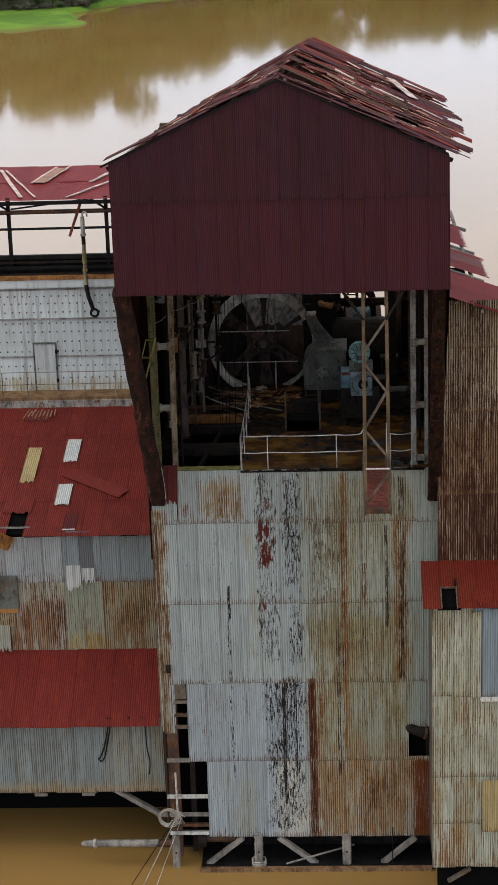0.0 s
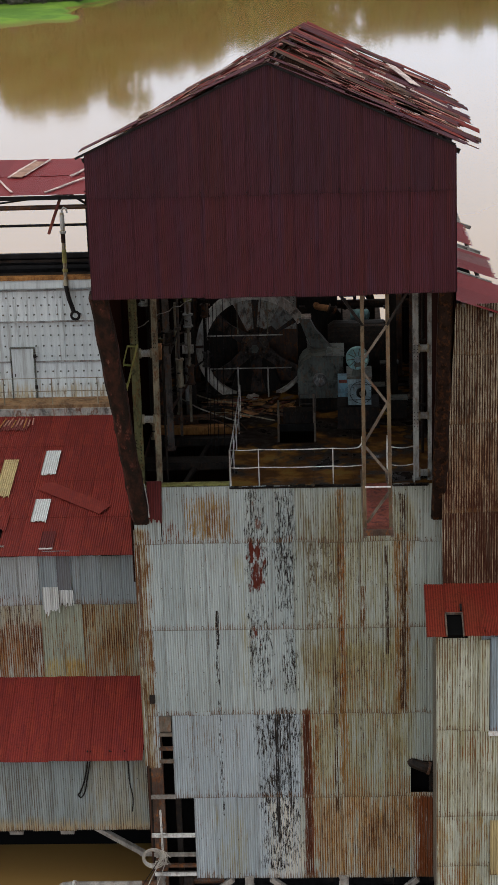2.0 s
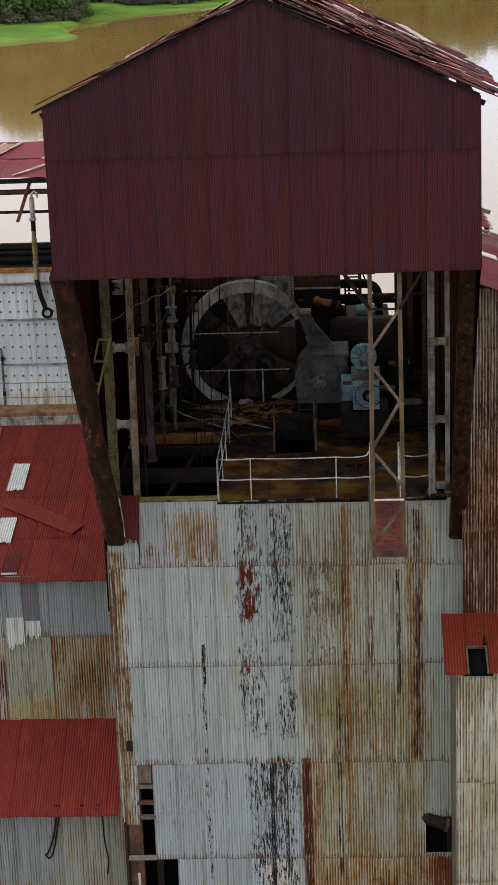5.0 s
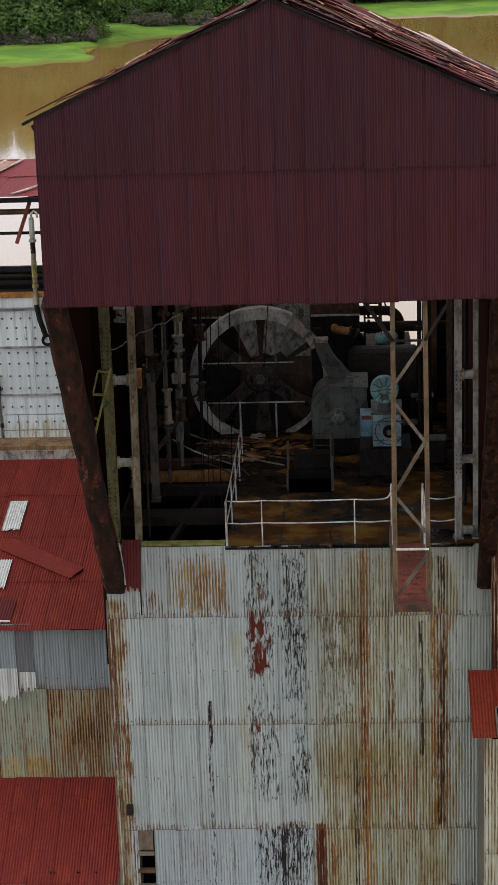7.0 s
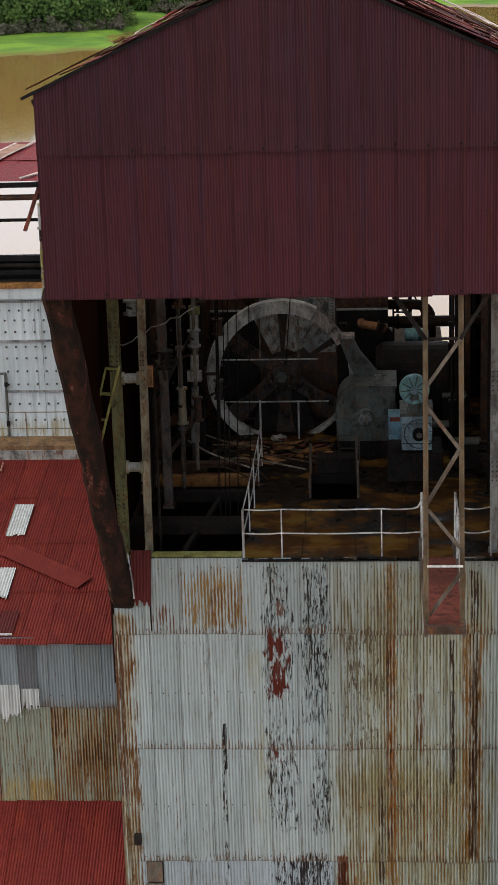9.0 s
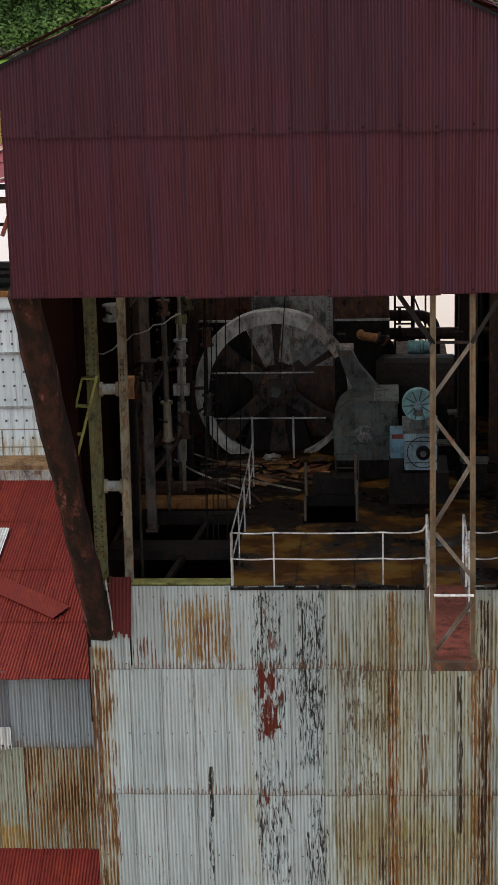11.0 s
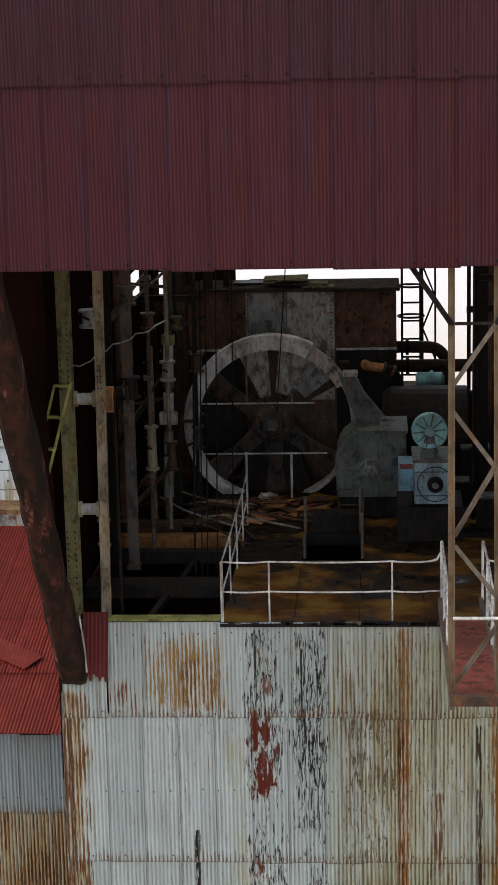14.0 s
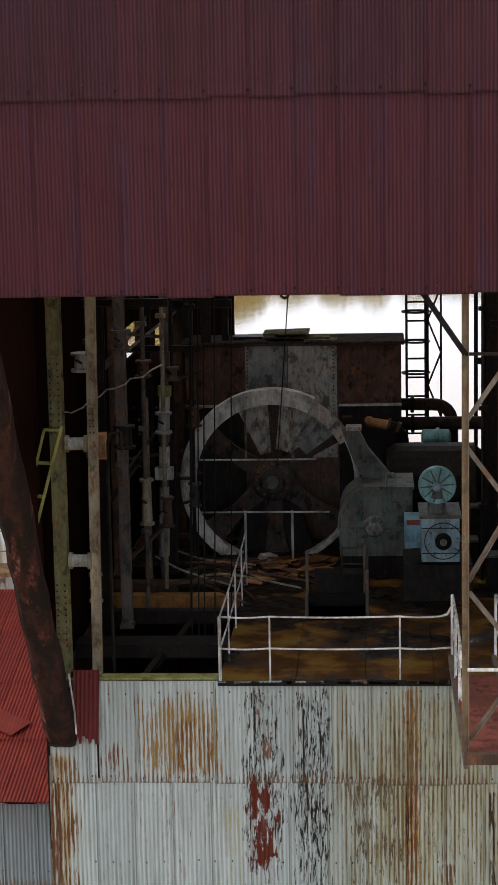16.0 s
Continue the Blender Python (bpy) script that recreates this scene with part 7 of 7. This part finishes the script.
for z, r, h, mat in ((18.62, 0.10, 0.10, M_MOSSY), (18.95, 0.085, 0.5, M_MOSSY), (19.7, 0.08, 0.35, M_POST), (20.05, 0.12, 0.08, M_GREYCOL), (20.2, 0.085, 0.55, M_GREYCOL)):
    part("worn_sleeve", tube(bmesh.new(), (-4.43, 13.3, z), (-4.43, 13.3, z + h), r, seg=10), mat, hk)
part("swivel", tube(bmesh.new(), (-4.44, 13.3, 18.1), (-4.43, 13.3, 18.5), 0.10, 0.06), M_TANCOL, hk)
part("top_eye", pipe(bmesh.new(), [(-4.43, 13.3, 20.75), (-4.42, 13.3, 20.92), (-4.34, 13.3, 21.0), (-4.26, 13.3, 20.94), (-4.24, 13.3, 20.8)], 0.04, 6), M_GREYCOL, hk)
part("link", pipe(bmesh.new(), [(-4.44, 13.3, 18.1), (-4.36, 13.3, 17.6), (-4.20, 13.3, 17.08)], 0.085, 7), M_CABLE, hk)
part("hook", pipe(bmesh.new(), [(-4.16 + 0.15 * math.sin(a), 13.3, 16.95 + 0.15 * math.cos(a)) for a in [math.tau * i / 12 for i in range(13)]], 0.05, 7), M_CABLE, hk)

# ---- right side details ----
win = thing("window_hut", (10.5, -2.56, 7.5), "blue-grey sheet covering a hut window with a white sill", "window", kind="structure")
part("sill", box(bmesh.new(), (9.88, -2.64, 7.48), (11.6, -2.53, 7.62)), M_WHITE, win)
part("sheet", sheet_mesh(22, 3.1, M_WINBLUE), None, win).matrix_basis = Matrix.Translation((-0.58, -0.03, 0.1))
part("jamb", box(bmesh.new(), (9.62, -2.58, 7.6), (9.9, -2.53, 10.6)), M_PALE, win)
ys = thing("yellow_sheet", (10.6, -2.57, 2.7), "yellowed patch sheet on the hut wall", "metal sheet")
ob = part("sheet", sheet_mesh(14, 1.9, M_YELLOW_SHEET), None, ys)
ob.matrix_basis = Matrix.Translation((-0.65, -0.03, 0))
hh = thing("roof_opening", (8.87, -2.4, 11.0), "square black hole in the hut roof with a thin rim", "hole", kind="structure")
hm = frame_of((0, -2.78, 10.83), (1, 0, 0), Vector((0, 1.98, 0.9)))
# black slab under the hole paints its inside dark
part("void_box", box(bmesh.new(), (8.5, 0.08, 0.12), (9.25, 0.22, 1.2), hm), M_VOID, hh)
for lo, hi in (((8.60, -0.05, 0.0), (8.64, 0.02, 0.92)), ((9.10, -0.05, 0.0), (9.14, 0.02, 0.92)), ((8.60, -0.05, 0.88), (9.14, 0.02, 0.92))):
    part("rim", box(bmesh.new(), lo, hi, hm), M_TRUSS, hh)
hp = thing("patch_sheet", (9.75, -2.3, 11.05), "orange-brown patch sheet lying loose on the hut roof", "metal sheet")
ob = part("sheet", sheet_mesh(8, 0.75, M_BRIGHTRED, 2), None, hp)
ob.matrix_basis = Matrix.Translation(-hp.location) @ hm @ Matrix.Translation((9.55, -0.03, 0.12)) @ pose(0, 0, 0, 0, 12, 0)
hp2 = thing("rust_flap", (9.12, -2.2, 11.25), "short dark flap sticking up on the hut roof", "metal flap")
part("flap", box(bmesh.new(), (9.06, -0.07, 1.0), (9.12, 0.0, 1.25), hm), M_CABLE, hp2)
# added black panel, darkness under the hut put in as colour
tagged(part("wall_hut_foot", box(bmesh.new(), (8.5, -2.1, -0.6), (16, -1.9, 1.4)), M_VOID), "black panel standing in for the dark below the hut", "wall", kind="structure")

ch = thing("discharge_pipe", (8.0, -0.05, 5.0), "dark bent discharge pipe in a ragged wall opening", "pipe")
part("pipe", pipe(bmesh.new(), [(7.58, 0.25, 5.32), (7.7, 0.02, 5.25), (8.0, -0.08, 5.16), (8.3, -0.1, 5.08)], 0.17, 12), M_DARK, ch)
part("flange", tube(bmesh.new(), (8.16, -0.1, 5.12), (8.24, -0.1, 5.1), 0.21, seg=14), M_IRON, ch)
# black panel paints the opening's depth as dark
tagged(part("wall_recess_east", box(bmesh.new(), (7.4, 0.5, 3.9), (8.4, 0.55, 6.2)), M_VOID), "black panel for the dark behind the wall opening", "wall", kind="structure")

# ---- foot of the tower ----
pont = thing("pontoon", (3.8, 6, -0.5), "low black pontoon hull with a rusty gunwale at the waterline", "pontoon hull")
part("hull", box(bmesh.new(), (0.3, -0.35, -0.6), (8.45, 14, 0.08)), M_CABLE, pont)
part("gunwale", box(bmesh.new(), (0.25, -0.5, -0.15), (8.4, -0.3, 0.12)), M_WALKPLATE, pont, "rust-red gunwale")
# black plates stand in for the dark behind the posts and under the lean-to
part("back_plate", box(bmesh.new(), (-0.7, 1.3, 0.0), (8.4, 1.4, 1.4)), M_CABLE, pont)
part("hull", box(bmesh.new(), (-13, 4.3, -0.6), (-1.0, 14, 2.7)), M_VOID, pont)
for x, w in ((-0.57, 0.26), (2.34, 0.3), (5.43, 0.3)):
    g = thing("timber_post", (x, -0.05, 0), "pale weathered timber post under the wall", "post", "timber posts")
    part("post", wrinkled(bmesh.new(), (x, -0.02, -0.3), (x, -0.02, 1.2), w, 0.26, x, 0.006), M_TIMBER, g)
    part("bolt", tube(bmesh.new(), (x, -0.2, 0.6), (x, -0.1, 0.6), 0.03, seg=6), M_DARK, g)
for a, b in (((0.5, 0.0), (1.8, 1.08)), ((3.05, 1.08), (4.4, 0.0)), ((6.65, 0.0), (7.85, 1.05))):
    g = thing("timber_brace", (a[0], 0, a[1]), "pale slanting timber brace under the wall", "brace", "timber braces")
    part("brace", bar(bmesh.new(), (a[0], 0.05, a[1]), (b[0], 0.05, b[1]), 0.2, 0.16), M_TIMBER, g)
g = thing("timber_brace", (8.9, -2.2, 0.5), "pale slanting timber brace under the wall", "brace", "timber braces")
part("brace", bar(bmesh.new(), (8.85, -2.2, 0.62), (9.6, -2.2, 1.1), 0.14, 0.12), M_TRUSS, g)
g = thing("loose_pole", (4.0, -0.3, 0.15), "thin pale pole lying on the pontoon", "pole")
part("pole", tube(bmesh.new(), (3.3, -0.2, 0.16), (5.7, 0.3, 0.62), 0.035, seg=8), M_TIMBER, g)
g = thing("thin_rod", (7.05, -0.25, 0), "thin upright rod at the wall's foot", "rod")
part("rod", tube(bmesh.new(), (7.02, -0.2, -0.2), (7.05, -0.1, 1.5), 0.02, seg=6), M_DARK, g)
g = thing("mooring_rope", (2.34, -0.2, 0.1), "pale mooring rope looped round a timber post", "rope")
for z in (0.1, 0.17, 0.24):
    part("loop", pipe(bmesh.new(), [(2.34 + 0.24 * math.cos(a), -0.05 + 0.24 * math.sin(a), z + 0.03 * math.sin(3 * a)) for a in [math.tau * i / 14 for i in range(15)]], 0.025, 6), M_ROPE, g)
part("tail", pipe(bmesh.new(), [(2.2, -0.25, 0.1), (2.05, -0.4, -0.05), (2.0, -0.45, -0.3)], 0.022, 6), M_ROPE, g)

# open corner with ladder bars, lines and boom
cor = thing("corner_frame", (-0.2, 0.2, 0.6), "rust-red corner post and rails in the wall's open corner", "frame")
part("post", box(bmesh.new(), (-0.72, 0.1, 0.3), (-0.34, 0.34, 7.0)), M_IRON, cor, "rust-red post")
part("post", box(bmesh.new(), (0.0, 0.3, 0.4), (0.18, 0.45, 7.0)), M_DARK, cor)
for z, x0, x1, mat in ((6.35, -0.4, 0.02, M_TRUSS), (5.85, -0.4, 0.02, M_IRON), (5.4, -0.4, 0.05, M_TRUSS), (4.12, -0.75, 0.05, M_TIMBER), (2.72, -0.8, 0.62, M_WHITE), (2.02, -0.75, 0.62, M_TIMBER), (1.62, -0.75, 0.62, M_IRON), (1.3, -0.75, 0.62, M_WHITE)):
    part("rail", box(bmesh.new(), (x0, -0.06, z - 0.05), (x1, 0.06, z + 0.05)), mat, cor)
part("pipe", tube(bmesh.new(), (0.5, 0.25, 0.98), (1.5, 0.25, 0.98), 0.17, seg=14), M_IRON, cor, "rusted pipe")
part("drum", tube(bmesh.new(), (0.2, 0.2, 0.95), (0.5, 0.2, 0.95), 0.3, seg=18), M_DARK, cor, "grimy drum")
part("box", box(bmesh.new(), (-0.38, -0.02, 6.45), (0.0, 0.3, 6.98)), M_TRUSS, cor, "weathered box")
# black panel closes the corner and puts its shade in as colour
tagged(part("wall_recess_west", box(bmesh.new(), (-0.8, 0.9, 0.3), (1.0, 0.95, 7.2)), M_VOID), "black panel for the dark behind the open corner", "wall", kind="structure")
g = thing("white_pole", (-0.47, -0.15, 2.0), "white upright pole at the open corner", "pole")
part("pole", tube(bmesh.new(), (-0.45, -0.12, 1.9), (-0.47, -0.12, 3.7), 0.035, seg=8), M_WHITE, g)
coil = thing("rope_coil", (-0.8, -0.15, 2.0), "loose coil of pale rope hung on the corner", "rope")
for k in range(4):
    r = 0.26 + 0.04 * k
    part("turn", pipe(bmesh.new(), [(-0.8 + 0.02 * k + r * math.cos(a), -0.15 - 0.02 * k, 2.0 + r * 0.95 * math.sin(a)) for a in [math.tau * i / 18 for i in range(19)]], 0.018, 5), M_ROPE, coil)
for k in range(6):
    part("tangle", pipe(bmesh.new(), [(-0.5 + rn.uniform(-0.3, 0.3), -0.2, 2.0 + rn.uniform(-0.3, 0.3)) for i in range(4)], 0.015, 5), M_ROPE, coil)
for x, end, mat in ((-0.55, (-1.95, -2.0, -0.4), M_ROPE), (-0.35, (-1.4, -2.0, -0.4), M_ROPE), (-0.6, (-2.6, -2.2, -0.5), M_CABLE)):
    g = thing("mooring_line", (x, -0.2, 1.9), "mooring line slanting down into the water", "rope", "mooring lines")
    part("line", tube(bmesh.new(), (x, -0.2, 1.9), end, 0.014, seg=6), mat, g)
boom = thing("log_boom", (-2.4, 0, 0.9), "pale peeling log boom with a banded tip", "boom")
part("log", turned(bmesh.new(), [(0.03, -3.95), (0.10, -3.85), (0.13, -3.6), (0.14, -1.2), (0.13, -0.6)], Matrix.Translation((0, 0, 0.9)) @ pose(0, 0, 0, 0, 90, 0), 14), M_TIMBER, boom, smooth=True)
part("band", turned(bmesh.new(), [(0.15, -3.50), (0.17, -3.48), (0.17, -3.40), (0.15, -3.38)], Matrix.Translation((0, 0, 0.9)) @ pose(0, 0, 0, 0, 90, 0), 14), M_WHEEL, boom)
part("rusty_end", turned(bmesh.new(), [(0.145, -1.2), (0.15, -0.5)], Matrix.Translation((0, 0, 0.9)) @ pose(0, 0, 0, 0, 90, 0), 14), M_IRON, boom)
g = thing("wing_strut", (-2.0, 0.7, 2.0), "grey slanting strut under the lean-to", "strut")
part("strut", bar(bmesh.new(), (-2.75, 0.75, 2.65), (-1.1, 0.75, 1.6), 0.22, 0.14), M_TIMBER, g)
part("foot", bar(bmesh.new(), (-1.3, 0.75, 1.62), (-0.7, 0.75, 1.62), 0.12), M_TIMBER, g)
for x in (-5.6, -3.9):
    g = thing("hanging_bracket", (x, 0.8, 2.5), "small grey bracket under the lean-to", "bracket", "lean-to brackets")
    part("bracket", box(bmesh.new(), (x, 0.7, 2.4), (x + 0.45, 0.9, 2.62)), M_TIMBER, g)
for pts, back in (([(-2.80, 0.42, 5.58), (-2.84, 0.55, 5.1), (-2.96, 0.56, 4.5), (-3.12, 0.57, 4.05), (-3.22, 0.57, 3.92)], [(-3.22, 0.57, 3.92), (-3.12, 0.57, 3.82), (-2.98, 0.57, 4.05), (-2.86, 0.56, 4.6), (-2.74, 0.50, 5.2), (-2.70, 0.42, 5.58)]),
                  ([(-2.1, 0.42, 5.58), (-1.75, 0.52, 5.35), (-1.52, 0.55, 5.16)], [(-1.6, 0.42, 5.58), (-1.52, 0.55, 5.16), (-1.50, 0.56, 4.4), (-1.42, 0.56, 3.8), (-1.46, 0.56, 3.3)])):
    g = thing("hanging_cable", pts[0], "slack black cable hanging down the wing wall", "cable", "hanging cables")
    part("cable", pipe(bmesh.new(), bend(pts), 0.026, 6), M_CABLE, g)
    part("cable", pipe(bmesh.new(), bend(back), 0.022, 6), M_CABLE, g)
lamp = thing("wall_bracket", (-0.55, -0.1, 7.6), "small dark bracket fixed to the corner strip", "bracket")
part("bracket", box(bmesh.new(), (-0.62, -0.16, 7.5), (-0.46, -0.02, 7.75)), M_DARK, lamp)


# ---- far bank: trees and bushes ----
def crown_mesh(seed, height, width, count, mat=None):
    r = random.Random(seed)
    verts, faces = [], []
    blobs = [(r.uniform(-0.5, 0.5) * width, r.uniform(-0.5, 0.5) * width, height * r.uniform(0.14, 0.92), r.uniform(0.16, 0.34) * width) for _ in range(13)]
    for _ in range(count):
        bx, by, bz, br = r.choice(blobs)
        d = Vector((r.gauss(0, 1), r.gauss(0, 1), r.gauss(0, 0.8))).normalized()
        c = Vector((bx, by, bz)) + d * br * r.uniform(0.6, 1.08)
        s = r.uniform(0.16, 0.46) * (1 if height > 5 else 0.6)
        u = Vector((r.gauss(0, 1), r.gauss(0, 1), r.gauss(0, 0.6))).normalized()
        w = u.cross(d)
        if w.length < 0.1:
            continue
        w.normalize()
        k = len(verts)
        verts += [c - u * s, c + w * s * 0.6 + d * s * 0.2, c + u * s, c - w * s * 0.6 + d * s * 0.2]
        faces.append((k, k + 1, k + 2, k + 3))
    me = bpy.data.meshes.new("crown")
    me.from_pydata([tuple(v) for v in verts], [], faces)
    me.materials.append(mat or M_LEAF)
    return me


def tree(seed, height, width):
    r = random.Random(seed)
    g = thing("tree", (0, 0, 0), "dense dark green tree on the far bank", "tree", "far bank trees")
    bm = bmesh.new()
    tube(bm, (0, 0, -0.3), (0.2, 0, height * 0.55), 0.24, 0.12, seg=8)
    for i in range(6):
        a = r.uniform(0, math.tau)
        z = height * r.uniform(0.25, 0.5)
        tube(bm, (0.1, 0, z), (width * 0.35 * math.cos(a), width * 0.35 * math.sin(a), z + height * r.uniform(0.15, 0.35)), 0.09, 0.03, seg=6)
    part("trunk", bm, M_BARK, g)
    ob = new("crown", crown_mesh(seed, height, width, int(6500 * (height / 12))))
    ob.parent = g
    return g


def bush(seed, height, width, mat=None):
    g = thing("bush", (0, 0, 0), "low grey-green scrub bush at the water's edge" if mat else "low green bush at the water's edge", "bush", "far bank bushes")
    part("stems", tube(bmesh.new(), (0, 0, -0.2), (0.1, 0, height * 0.5), 0.08, 0.03, seg=6), M_BARK, g)
    ob = new("crown", crown_mesh(seed, height, width, 900, mat))
    ob.parent = g
    return g


rt = random.Random(21)
kinds = [tree(100 + i, h, w) for i, (h, w) in enumerate(((13, 9), (16, 10), (10, 8), (18, 11)))]
low = [bush(200 + i, h, w) for i, (h, w) in enumerate(((2.6, 4.0), (3.6, 5.0), (1.8, 3.2)))]
scrub = [bush(300 + i, h, w, M_SCRUB) for i, (h, w) in enumerate(((2.2, 3.6), (3.0, 3.0)))]
used = set()


def plant(src, x, y, scale=1.0):
    m = Matrix.Translation((x, y, land_height(x, y) - 0.1)) @ pose(0, 0, 0, 0, 0, rt.uniform(0, 360))
    if src not in used:
        used.add(src)
        src.matrix_basis = m
        return src
    ob = copy_thing(src, m)
    ob.scale = (scale,) * 3
    return ob


def bank(x):
    """Where the undergrowth begins behind the grass."""
    return 379 + 0.4 * (x + 60) if x < -50 else 432 if x < -35 else shore(x) + 22


for i in range(58):
    x = -118 + i * 1.65 + rt.uniform(-1, 1)
    plant(rt.choice(kinds), x, bank(x) + rt.uniform(4, 30), rt.uniform(1.1, 1.5) if x < -50 else rt.uniform(0.95, 1.25))
for i in range(30):
    x = -54 + i * 0.62 + rt.uniform(-1, 1)
    plant(rt.choice(kinds), x, 436 + rt.uniform(2, 22), rt.uniform(1.0, 1.3))
    plant(rt.choice(low), x + rt.uniform(-1, 1), 434 + rt.uniform(0, 12), rt.uniform(1.0, 1.6))
for i in range(70):
    x = -26 + i * 2.0 + rt.uniform(-1.2, 1.2)
    plant(rt.choice(kinds), x, shore(x) + rt.uniform(34, 60) + (20 if x > 0 else 0), rt.uniform(1.0, 1.3))
for i in range(40):
    x = -95 + i * 1.6 + rt.uniform(-1, 1)
    plant(rt.choice(low), x, bank(x) + rt.uniform(1, 10), rt.uniform(0.8, 1.4))
for i in range(34):
    x = -88 + i * 1.75 + rt.uniform(-1, 1)
    plant(rt.choice(scrub), x, bank(x) + rt.uniform(-2, 3), rt.uniform(0.7, 1.3))
